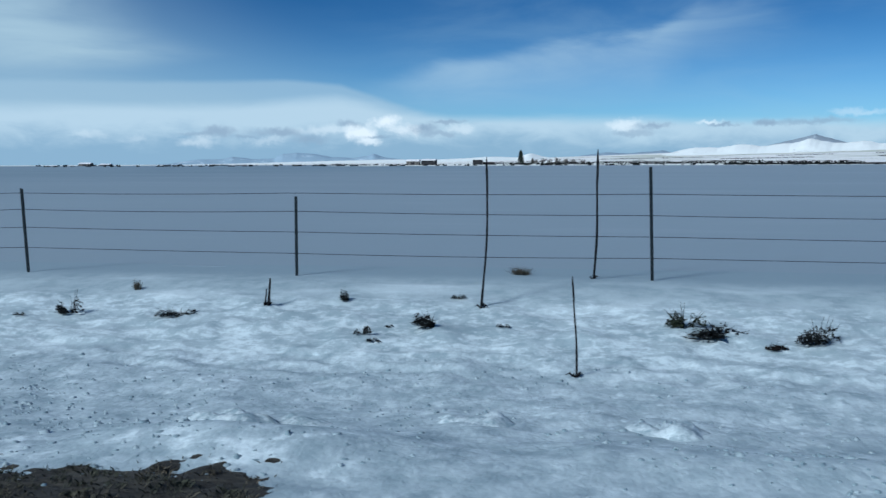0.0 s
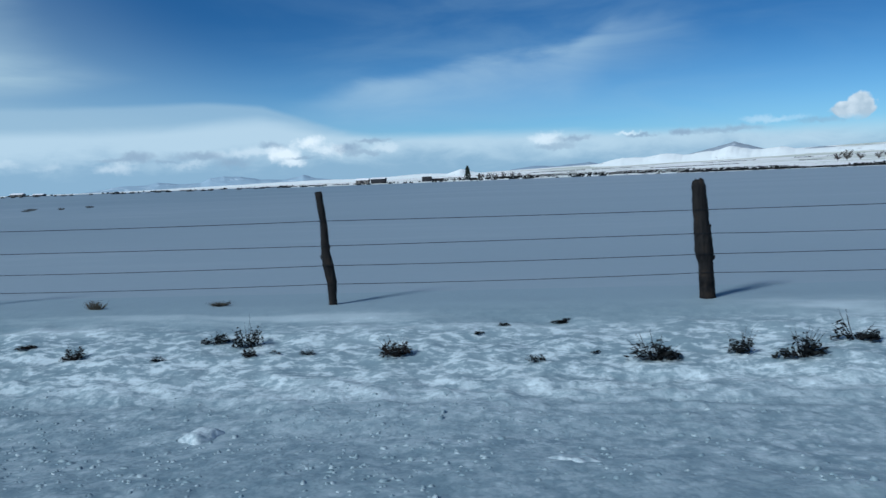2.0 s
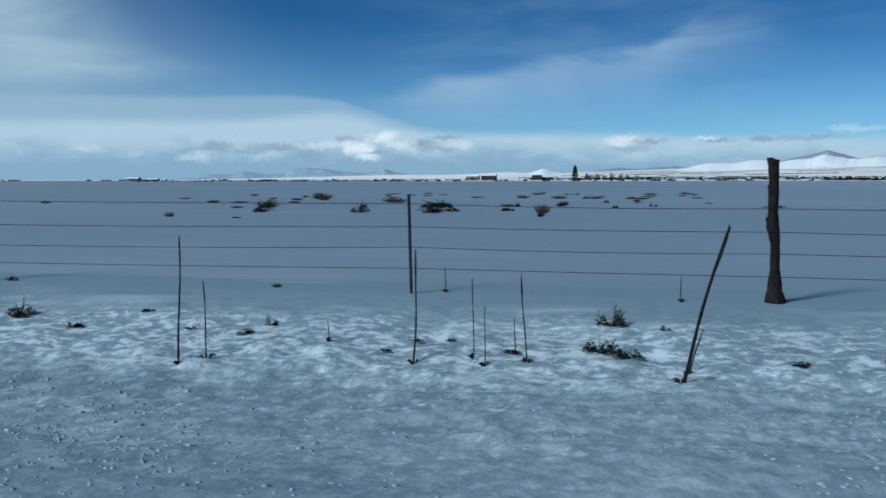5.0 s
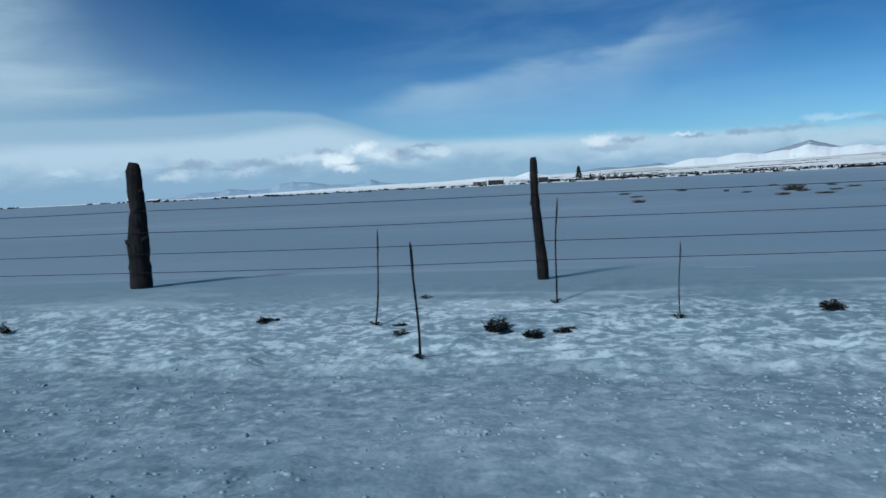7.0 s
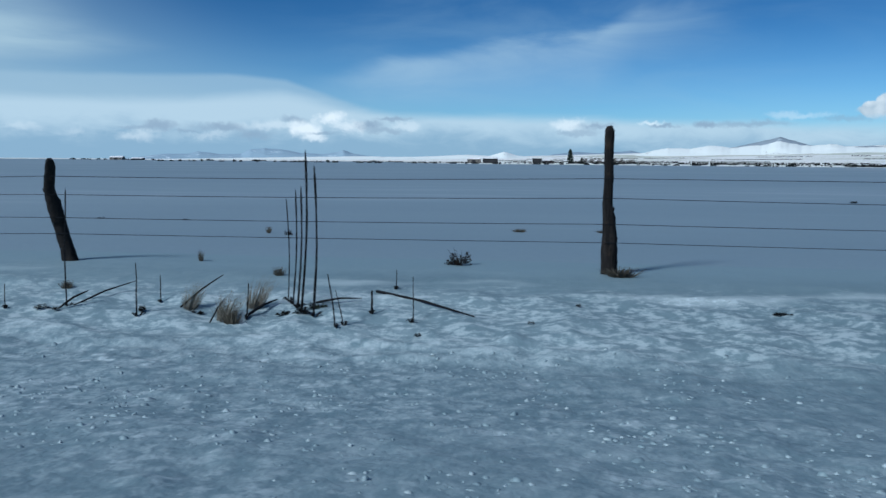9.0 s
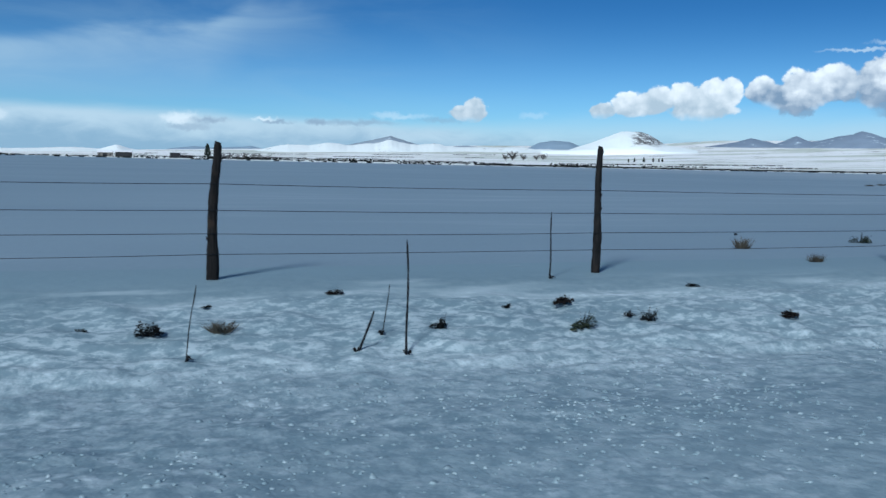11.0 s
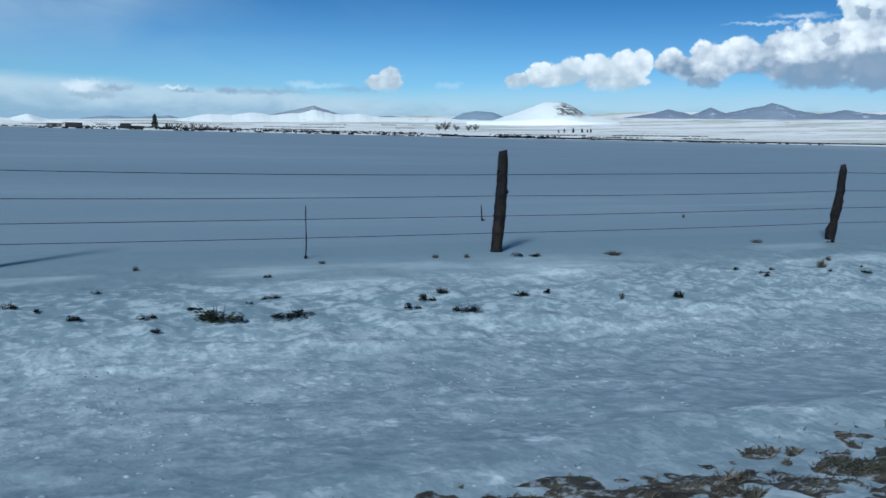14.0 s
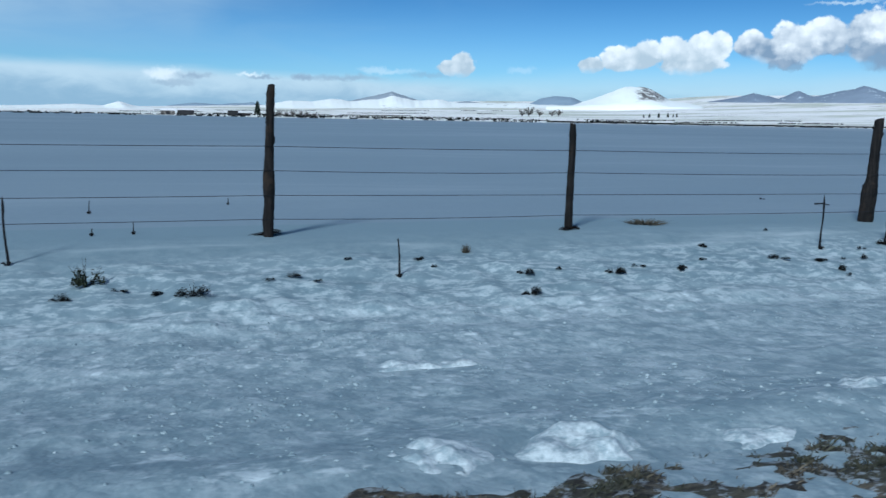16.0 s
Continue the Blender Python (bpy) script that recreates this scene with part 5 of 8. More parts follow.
def brush_row(name, label, spots, mat, low, high, seed):
    """Far brush and hedges: many small ragged clumps in one piece."""
    rnd = random.Random(seed)
    verts, faces = [], []
    for x, y, wide in spots:
        z = land_z(x, y)
        for k in range(5):
            px, py = x + rnd.uniform(-wide, wide), y + rnd.uniform(-2, 2)
            h, s = rnd.uniform(low, high), rnd.uniform(0.35, 0.8) * wide
            i = len(verts)
            verts += [(px - s, py, z - 0.2), (px - s * 0.5, py, z + h * rnd.uniform(0.5, 0.9)), (px + s * 0.1, py - 0.3, z + h), (px + s * 0.6, py, z + h * rnd.uniform(0.3, 0.8)),
                      (px + s, py, z - 0.2), (px, py + s * 0.7, z + h * 0.3)]
            faces += [(i, i + 1, i + 2, i + 3, i + 4), (i + 5, i + 2, i + 1), (i + 5, i + 3, i + 2), (i + 5, i + 4, i + 3), (i, i + 5, i + 1)]
    return tagged(new(name, mesh_of(name, verts, faces, mat, False)), label, "brush", kind="stuff")


rnd = random.Random(77)
spots = [(rnd.uniform(-420, 420), rnd.choice((rnd.uniform(575, 620), rnd.uniform(925, 985))), rnd.uniform(0.5, 1.9)) for k in range(330)]
spots += [(rnd.uniform(-330, -225), rnd.uniform(940, 1050), rnd.uniform(0.8, 2.4)) for k in range(40)]
brush_row("far_brush", "scattered dark brush and clutter along the field's far edge", spots, SAGE, 0.3, 1.5, 1)
spots = [(rnd.uniform(-112, -10), rnd.uniform(1050, 1150), rnd.uniform(0.8, 2.6)) for k in range(60)]
brush_row("farmyard_brush", "low dark brush and clutter round the farm", spots, SAGE, 0.6, 2.8, 6)
spots = []
for y0, slope, lo, hi, gap in ((1180, 0.02, 40, 900, 0.35), (1500, 0.03, -200, 1100, 0.5), (1900, 0.0, -100, 760, 0.5), (2500, 0.05, -300, 950, 0.55), (3100, 0.02, -200, 1150, 0.6)):
    x, on = lo, True
    while x < hi:
        if rnd.random() < 0.06:
            on = rnd.random() > gap
        if on:
            spots.append((x, y0 + slope * x + rnd.uniform(-6, 6), rnd.uniform(1.2, 3.6)))
        x += rnd.uniform(2, 5.5)
brush_row("far_hedge", "dark hedge rows crossing the white farmland", spots, SAGE, 0.5, 2.6, 2)
spots = [(x + rnd.uniform(-3, 3), 690 + 0.16 * x + rnd.uniform(-3, 3), rnd.uniform(4.0, 6.5)) for x in np.arange(100, 1500, 2.6)]
brush_row("ditch_bank_brush", "dark continuous brush along a far ditch bank", spots, SAGE, 1.0, 1.7, 3)
spots = [(rnd.uniform(-1500, -300), rnd.uniform(1000, 1250), rnd.uniform(1.0, 5.0)) for k in range(60)]
brush_row("far_brush", "low dark brush on the far horizon", spots, SAGE, 0.6, 2.4, 4)

# ---------------------------------------------------------------- weeds, stalks and sticks in the ditch


def clump_meshes(kind, seed):
    """The stems and the foliage of one weed in a unit box: a ragged mat of a few uneven lobes, or a fan of grass."""
    rnd = random.Random(seed)
    stems, verts, faces = [], [], []
    grass, wispy = kind in "TW", kind == "W"
    lobes = [(rnd.uniform(-0.42, 0.42), rnd.uniform(-0.3, 0.3), rnd.uniform(0.10, 0.26), rnd.uniform(0.2, 0.75)) for k in range(rnd.choice((4, 5, 6)))]
    for k in range(9 if wispy else 22 if grass else 16):
        a = rnd.uniform(0, 6.283)
        lx, ly, lr, lh = rnd.choice(lobes)
        b = Vector((rnd.uniform(-0.2, 0.2), rnd.uniform(-0.2, 0.2), -0.1)) if grass else Vector((0, 0, -0.1))
        reach = rnd.uniform(0.1, 0.5)
        tip = Vector((math.cos(a) * reach, math.sin(a) * reach * 0.8, rnd.uniform(0.55, 1.0))) if grass else Vector((lx + rnd.uniform(-0.3, 0.3), ly + rnd.uniform(-0.2, 0.2), lh * rnd.uniform(0.7, 1.6)))
        mid = b.lerp(tip, 0.55) + Vector((rnd.uniform(-0.08, 0.08) if grass else 0.15 * lx, 0, 0.05))
        if wispy:
            mid, tip = mid + Vector((0.10, 0, 0)), tip + Vector((0.42, 0, 0))
        stems.append(tube([b, mid, tip], [0.007, 0.005, 0.002] if wispy else [0.014, 0.010, 0.004], 3))
    for k in range(150 if grass else 340):
        a, q = rnd.uniform(0, 6.283), rnd.random() ** 0.6
        if grass:
            c = Vector((math.cos(a) * q * 0.46, math.sin(a) * q * 0.4, 0))
            e = c * rnd.uniform(1.0, 1.5) + Vector((rnd.uniform(-0.1, 0.1), 0, rnd.uniform(0.3, 1.0)))
            side = Vector((rnd.uniform(0.010, 0.022), rnd.uniform(-0.02, 0.02), 0)) * (0.55 if wispy else 1.0)
            e.x += 0.45 * e.z if wispy else 0.0
            i = len(verts)
            verts += [c * 0.5 - side + Vector((0, 0, -0.05)), c * 0.5 + side + Vector((0, 0, -0.05)), e]
            faces.append((i, i + 1, i + 2))
        else:
            lx, ly, lr, lh = rnd.choice(lobes)
            c = Vector((lx + math.cos(a) * q * lr * 1.3, ly + math.sin(a) * q * lr, lh * math.sqrt(max(0.0, 1 - q * q)) * rnd.uniform(0.1, 1.0) + 0.02))
            u = Vector((rnd.uniform(-1, 1), rnd.uniform(-1, 1), rnd.uniform(-0.5, 0.6))).normalized() * rnd.uniform(0.035, 0.11)
            t = u.cross(Vector((rnd.uniform(-1, 1), rnd.uniform(-1, 1), 1))).normalized() * rnd.uniform(0.018, 0.05)
            i = len(verts)
            verts += [c - u, c + t, c + u, c - t]
            faces.append((i, i + 1, i + 2, i + 3))
    mat = {"S": SAGE, "T": TAN, "W": PALE, "G": GREEN, "R": RUST}[kind]
    return mesh_of("stems", *merge(stems), PALE if wispy else TAN if grass else STALK, False), mesh_of("foliage", verts, faces, mat, False)


CLUMPS = {kind: [clump_meshes(kind, 10 * j + ord(kind)) for j in range(10 if kind == "S" else 4)] for kind in "STGRW"}
WEED = {"S": ("sagebrush", "dark low sagebrush clump half buried in snow", "small dark weed tuft poking through snow", "bush"),
        "T": ("grass_clump", "dry tan grass clump standing in snow", "small tuft of dry tan grass in snow", "grass"),
        "W": ("grass_clump", "pale wispy dry grass leaning over the snow", "small wisp of pale dry grass in snow", "grass"),
        "G": ("green_brush", "dull green brush clump half buried in snow", "small dull green weed in snow", "bush"),
        "R": ("dry_weed", "rust-brown dead weed clump in snow", "small rust-brown dead weed in snow", "weed")}


def surface_z(x, y):
    x1, y1 = np.array([float(x)]), np.array([float(y)])
    if VERGE_Y[0] < y < VERGE_Y[1]:
        return float((ground_z(x1, y1) + rough_z(x1, y1))[0])
    return land_z(x, y)


def tuft(x, y, wide, high, kind):
    rnd = random.Random(int(abs(x) * 1000 + y * 77))
    name, big, small, category = WEED[kind]
    stems, leaves = rnd.choice(CLUMPS[kind])
    ob = new(name, stems)
    wide, high = wide * 1.12, max(high, 0.05) * (1.2 if kind in "TW" else 1.4)
    ob.matrix_basis = pose(x, y, surface_z(x, y) - 0.002, 0, 0, rnd.uniform(-25, 25) + (0 if kind == "W" else rnd.choice((0, 180)))) @ Matrix.Diagonal((wide, wide * rnd.uniform(0.6, 0.9), high, 1))
    part("foliage", leaves, ob)
    return tagged(ob, big if wide > 0.2 else small, category, group="weeds along the ditch")


BITS = []


def bit(x, y, wide, high):
    """A scrap of dead weed too small to stand as a thing of its own."""
    rnd = random.Random(int(abs(x) * 1000 + y * 77))
    stems, leaves = rnd.choice(CLUMPS["S"])
    m = pose(x, y, surface_z(x, y) + 0.008, 0, 0, rnd.uniform(-30, 30)) @ Matrix.Diagonal((wide * 1.35, wide * 1.0, max(high, 0.05), 1))
    BITS.append(([m @ v.co for v in leaves.vertices], [tuple(q.vertices) for q in leaves.polygons]))


def stalk(x, y, h, lean, r):
    """A tall dead weed: a slightly crooked stalk, with a seed head if it is tall and a few dry leaves at its foot."""
    rnd = random.Random(int(abs(x) * 997 + y * 31))
    n = 9
    path, radii = [], []
    for k in range(n):
        t = k / (n - 1)
        path.append((lean * t + 0.012 * h * math.sin(5 * t + x), rnd.uniform(-0.004, 0.004), -0.08 + (h + 0.08) * t))
        radii.append(r * (1.05 - 0.45 * t) * rnd.uniform(0.85, 1.15))
    head = h > 0.55
    ob = new("dead_stalk", mesh_of("dead_stalk", *tube(path, radii, 5, int(x * 10), 0.12), STALK, False))
    ob.location = (x, y, surface_z(x, y))
    if head:
        a, b = Vector(path[-3]), Vector(path[-1])
        part("seed_head", mesh_of("seed_head", *tube([a, a.lerp(b, 0.3), a.lerp(b, 0.75), b + Vector((0, 0, 0.02))], [r * 0.6, r * 0.95, r * 0.85, r * 0.3], 6, 5, 0.25), STALK, False), ob, "brown dried seed head")
    pieces = []
    for k in range(5):
        a, q = rnd.uniform(0, 6.283), rnd.uniform(0.03, 0.10) * min(1.0, 0.3 + h)
        pieces.append(tube([(0, 0, -0.03), (math.cos(a) * q * 0.6, math.sin(a) * q * 0.6, 0.03), (math.cos(a) * q, math.sin(a) * q, 0.015)], [0.006, 0.010, 0.002], 3))
    part("dry_leaves", mesh_of("dry_leaves", *merge(pieces), STALK, False), ob)
    say = "tall dark dead weed stalk standing in snow" if h > 0.8 else "thin dead weed stalk standing in snow" if h > 0.3 else "short dead weed stub in snow"
    if abs(lean) > 0.25:
        say = "leaning dark dead weed stalk in snow"
    return tagged(ob, say, "weed", group="dead stalks along the ditch")


def stick(x0, y0, x1, y1, lift, r):
    """A broken stick on the snow, or propped up at its far end."""
    a = Vector((x0, y0, surface_z(x0, y0) + r * 0.5))
    b = Vector((x1, y1, surface_z(x1, y1) + r * 0.5 + lift))
    mid = a.lerp(b, 0.5) + Vector((0, 0, 0.02))
    v, f = tube([p - a for p in (a, a.lerp(mid, 0.5), mid, mid.lerp(b, 0.5), b)], [r * 0.7, r * 0.68, r * 0.6, r * 0.5, r * 0.25], 6, int(abs(x0) * 10), 0.15)
    ob = new("stick", mesh_of("stick", v, f, STALK, False))
    ob.location = a
    return tagged(ob, "dark broken stick propped slantwise in snow" if lift > 0.1 else "dark broken stick lying on snow", "stick", group="sticks in the ditch")


tuft(1.85, 7.74, 0.29, 0.17, "S")
tuft(1.46, 7.60, 0.19, 0.10, "R")
tuft(1.04, 7.78, 0.45, 0.12, "S")
tuft(0.76, 7.88, 0.28, 0.18, "G")
stalk(-0.06, 9.55, 1.39, 0.05, 0.015)
stalk(-0.16, 6.81, 0.78, -0.03, 0.009)
bit(-0.86, 7.85, 0.08, 0.05)
tuft(-0.88, 9.82, 0.26, 0.09, "T")
stalk(-1.12, 8.33, 1.45, 0.05, 0.013)
tuft(-1.40, 8.59, 0.12, 0.05, "S")
tuft(-1.51, 7.79, 0.32, 0.14, "S")
bit(-1.93, 7.82, 0.07, 0.05)
bit(-2.00, 7.45, 0.10, 0.05)
tuft(-2.13, 7.56, 0.13, 0.09, "S")
tuft(-2.52, 8.42, 0.14, 0.13, "S")
stalk(-3.29, 8.20, 0.28, 0.02, 0.016)
stalk(-3.33, 8.20, 0.17, 0.02, 0.011)
tuft(-4.17, 8.00, 0.34, 0.07, "S")
tuft(-5.00, 8.67, 0.11, 0.11, "T")
tuft(-5.35, 7.97, 0.23, 0.17, "S")
bit(-5.83, 7.80, 0.08, 0.05)
tuft(-7.00, 7.91, 0.16, 0.09, "S")
bit(-7.63, 7.46, 0.05, 0.05)
tuft(-7.93, 7.50, 0.33, 0.23, "S")
tuft(-9.15, 7.95, 0.14, 0.07, "S")
tuft(-9.52, 8.83, 0.15, 0.05, "S")
tuft(-9.95, 7.66, 0.27, 0.07, "S")
tuft(-9.97, 8.65, 0.15, 0.05, "T")
tuft(-10.10, 8.14, 0.11, 0.11, "S")
tuft(-10.78, 7.52, 0.21, 0.05, "S")
tuft(-11.09, 7.46, 0.13, 0.05, "S")
tuft(-11.47, 7.96, 0.11, 0.06, "S")
tuft(-11.67, 7.38, 0.11, 0.05, "S")
tuft(-11.89, 8.17, 0.12, 0.05, "S")
tuft(-12.44, 8.35, 0.24, 0.05, "S")
stick(-12.93, 6.42, -12.69, 6.23, 0.00, 0.013)
tuft(-13.69, 8.57, 0.10, 0.07, "T")
tuft(-13.82, 8.08, 0.13, 0.05, "S")
tuft(-13.95, 7.44, 0.30, 0.10, "S")
tuft(-14.11, 8.15, 0.22, 0.12, "S")
tuft(-14.15, 7.28, 0.12, 0.07, "S")
tuft(-14.27, 7.58, 0.13, 0.07, "S")
tuft(-14.30, 7.76, 0.21, 0.07, "S")
bit(-14.58, 7.70, 0.10, 0.07)
tuft(-15.18, 9.26, 0.15, 0.10, "S")
tuft(-15.23, 7.50, 0.20, 0.06, "S")
bit(-15.69, 7.52, 0.05, 0.05)
tuft(-15.82, 7.72, 0.13, 0.05, "S")
bit(-18.10, 7.83, 0.10, 0.07)
tuft(-18.73, 7.44, 0.21, 0.09, "S")
bit(-19.96, 7.64, 0.07, 0.05)
bit(-20.48, 7.78, 0.05, 0.05)
bit(-21.04, 7.80, 0.06, 0.05)
tuft(-21.28, 8.76, 0.14, 0.05, "S")
bit(-21.40, 7.56, 0.10, 0.06)
tuft(-21.58, 7.89, 0.13, 0.05, "S")
bit(-21.91, 7.72, 0.07, 0.05)
tuft(-22.16, 7.62, 0.31, 0.20, "S")
bit(-22.44, 8.78, 0.06, 0.05)
bit(-22.89, 7.93, 0.10, 0.06)
stalk(-23.08, 7.67, 1.60, 0.35, 0.014)
bit(-23.70, 8.12, 0.08, 0.05)
tuft(-24.02, 7.98, 0.24, 0.08, "S")
tuft(-24.35, 8.21, 0.17, 0.08, "S")
bit(-24.94, 8.31, 0.07, 0.05)
tuft(-25.77, 7.92, 0.33, 0.19, "S")
tuft(-26.32, 7.62, 0.34, 0.22, "S")
tuft(-26.79, 7.72, 0.20, 0.18, "S")
tuft(-27.56, 7.64, 0.37, 0.18, "S")
bit(-28.05, 7.80, 0.08, 0.05)
tuft(-28.30, 8.64, 0.23, 0.05, "S")
tuft(-28.60, 7.55, 0.12, 0.07, "S")
tuft(-28.92, 8.46, 0.11, 0.06, "S")
bit(-29.13, 8.22, 0.08, 0.08)
tuft(-29.86, 7.70, 0.26, 0.19, "R")
tuft(-30.73, 7.80, 0.11, 0.05, "S")
bit(-31.02, 7.78, 0.07, 0.05)
tuft(-31.28, 7.76, 0.12, 0.11, "R")
tuft(-31.37, 8.03, 0.22, 0.22, "S")
tuft(-31.74, 8.13, 0.22, 0.11, "S")
tuft(-32.13, 7.69, 0.11, 0.05, "S")
tuft(-32.18, 9.52, 0.26, 0.05, "T")
tuft(-33.00, 7.80, 0.19, 0.14, "R")
tuft(-33.57, 8.00, 0.20, 0.08, "R")
tuft(-33.63, 9.45, 0.29, 0.10, "T")
tuft(-34.11, 7.68, 0.24, 0.09, "S")
tuft(-34.11, 7.32, 0.19, 0.09, "S")
tuft(-35.05, 8.31, 0.13, 0.06, "S")
tuft(-35.43, 7.97, 0.16, 0.08, "S")
tuft(-35.59, 8.60, 0.17, 0.13, "T")
stalk(-35.92, 7.44, 0.40, 0.01, 0.006)
stalk(-36.30, 7.66, 0.40, -0.00, 0.010)
tuft(-36.55, 8.70, 0.14, 0.06, "S")
tuft(-36.68, 7.70, 0.13, 0.07, "S")
bit(-37.02, 7.98, 0.07, 0.05)
tuft(-37.47, 8.63, 0.20, 0.06, "S")
bit(-38.37, 7.36, 0.07, 0.06)
stick(-39.60, 9.50, -40.53, 9.60, 0.20, 0.014)
bit(-39.70, 8.33, 0.08, 0.08)
stalk(-39.92, 8.36, 0.67, 0.04, 0.007)
stalk(-40.07, 8.47, 1.44, -0.02, 0.016)
tuft(-40.25, 8.67, 0.30, 0.18, "T")
stalk(-40.39, 8.80, 0.65, -0.10, 0.007)
tuft(-40.61, 8.51, 0.27, 0.13, "T")
stalk(-40.82, 8.50, 1.34, -0.06, 0.015)
stalk(-40.88, 8.53, 1.20, 0.02, 0.010)
stalk(-41.07, 7.87, 1.09, -0.06, 0.011)
tuft(-41.33, 8.66, 0.15, 0.09, "T")
tuft(-42.01, 7.76, 0.15, 0.05, "S")
stick(-42.34, 7.90, -42.00, 7.80, 0.00, 0.011)
stalk(-42.38, 8.16, 1.09, 0.05, 0.008)
stick(-42.38, 8.58, -42.00, 8.68, 0.00, 0.014)
bit(-42.45, 17.00, 0.21, 0.07)
stick(-42.49, 8.20, -42.39, 8.57, 0.00, 0.013)
stalk(-42.59, 8.18, 1.53, -0.09, 0.013)
bit(-43.11, 8.52, 0.10, 0.06)
tuft(-43.46, 7.89, 0.26, 0.26, "T")
tuft(-44.04, 7.87, 0.31, 0.10, "S")
tuft(-44.36, 7.96, 0.11, 0.05, "S")
bit(-44.45, 7.48, 0.10, 0.05)
tuft(-44.79, 9.19, 0.24, 0.05, "T")
stalk(-44.92, 8.51, 1.34, 0.02, 0.011)
tuft(-45.05, 7.72, 0.36, 0.16, "R")
bit(-45.81, 8.00, 0.08, 0.05)
tuft(-46.04, 7.91, 0.16, 0.05, "S")
tuft(-47.05, 8.17, 0.17, 0.11, "S")
stalk(-47.15, 8.37, 0.19, -0.07, 0.007)
tuft(-47.40, 7.88, 0.33, 0.08, "S")
stalk(-47.59, 8.30, 0.21, 0.01, 0.007)
tuft(-48.34, 8.08, 0.23, 0.06, "S")
tuft(-49.59, 8.01, 0.18, 0.12, "S")
tuft(-49.60, 7.60, 0.28, 0.13, "S")
tuft(-49.36, 7.80, 0.20, 0.11, "R")
tuft(-49.97, 7.83, 0.26, 0.15, "G")
tuft(-50.56, 7.25, 0.13, 0.08, "S")
tuft(-51.05, 7.52, 0.30, 0.10, "S")
tuft(-51.66, 7.60, 0.34, 0.12, "S")
stalk(-49.84, 8.90, 1.57, 0.09, 0.014)
tuft(-50.46, 7.50, 0.15, 0.07, "S")
tuft(-50.84, 7.28, 0.19, 0.17, "S")
tuft(-51.23, 7.34, 0.29, 0.19, "S")
bit(-51.60, 8.49, 0.08, 0.06)
tuft(-51.96, 7.48, 0.55, 0.20, "R")
bit(-52.79, 8.30, 0.08, 0.05)
tuft(-53.65, 7.56, 0.18, 0.12, "S")
tuft(-53.67, 8.11, 0.34, 0.11, "T")
stalk(-53.78, 7.65, 0.50, 0.07, 0.009)
stalk(-53.86, 8.15, 0.43, 0.10, 0.011)
tuft(-54.02, 7.52, 0.13, 0.05, "S")
tuft(-54.49, 7.74, 0.25, 0.22, "T")
stick(-54.51, 8.20, -54.30, 8.30, 0.22, 0.017)
tuft(-55.08, 7.69, 0.11, 0.05, "S")
bit(-55.23, 7.28, 0.07, 0.05)
stalk(-56.37, 7.66, 0.88, 0.14, 0.009)
stalk(-56.44, 7.66, 1.01, 0.10, 0.011)
tuft(-56.63, 7.98, 0.18, 0.12, "G")
tuft(-57.42, 9.35, 0.30, 0.05, "T")
tuft(-58.43, 7.78, 0.15, 0.10, "S")
tuft(-58.68, 9.24, 0.24, 0.06, "T")
tuft(-58.94, 7.81, 0.13, 0.13, "S")
bit(-60.40, 7.70, 0.09, 0.07)
bit(-60.82, 7.76, 0.08, 0.06)
tuft(-60.85, 7.59, 0.21, 0.05, "S")
bit(-61.12, 7.56, 0.06, 0.05)
tuft(-61.36, 8.67, 0.17, 0.60, "T")
tuft(-63.23, 7.91, 0.20, 0.08, "S")
stalk(-63.53, 7.97, 0.16, 0.06, 0.007)
stalk(-63.54, 7.97, 0.18, -0.05, 0.007)
tuft(-64.11, 8.01, 0.12, 0.05, "S")
tuft(-64.28, 7.74, 0.23, 0.11, "S")
bit(-65.20, 7.50, 0.10, 0.05)
bit(-65.40, 7.72, 0.07, 0.05)
bit(-66.15, 7.54, 0.10, 0.05)
tuft(-66.31, 7.78, 0.15, 0.06, "S")
stalk(-66.35, 9.06, 0.30, 0.07, 0.009)
stalk(-66.38, 9.05, 0.28, -0.03, 0.009)
bit(-66.54, 7.40, 0.07, 0.05)
bit(-66.79, 7.76, 0.10, 0.05)
bit(-66.95, 7.17, 0.08, 0.07)
stalk(-66.96, 7.23, 1.34, 0.03, 0.012)
tuft(-67.02, 7.31, 0.19, 0.12, "R")
tuft(-67.50, 7.23, 0.22, 0.12, "R")
stalk(-67.97, 7.53, 0.72, -0.03, 0.008)
stick(-68.59, 7.39, -68.16, 7.57, 0.03, 0.009)
bit(-69.61, 7.77, 0.05, 0.05)
tuft(-69.78, 8.44, 0.15, 0.07, "S")
stalk(-69.78, 7.34, 0.42, -0.01, 0.008)
stalk(-70.87, 7.98, 0.52, -0.05, 0.009)
tuft(-71.62, 42.25, 0.40, 0.16, "S")
bit(-71.69, 7.78, 0.09, 0.06)
tuft(-72.18, 56.35, 0.54, 0.29, "S")
tuft(-72.45, 7.56, 0.14, 0.05, "S")
stalk(-73.28, 9.37, 0.27, 0.00, 0.007)
stalk(-73.40, 7.46, 0.39, 0.13, 0.008)
stalk(-73.48, 7.14, 1.27, 0.35, 0.017)
bit(-73.51, 39.75, 0.36, 0.20)
bit(-73.51, 8.31, 0.07, 0.07)
tuft(-73.89, 7.65, 0.20, 0.09, "S")
tuft(-74.00, 8.42, 0.22, 0.19, "G")
tuft(-74.11, 7.79, 0.25, 0.13, "S")
tuft(-74.50, 57.40, 1.11, 0.22, "S")
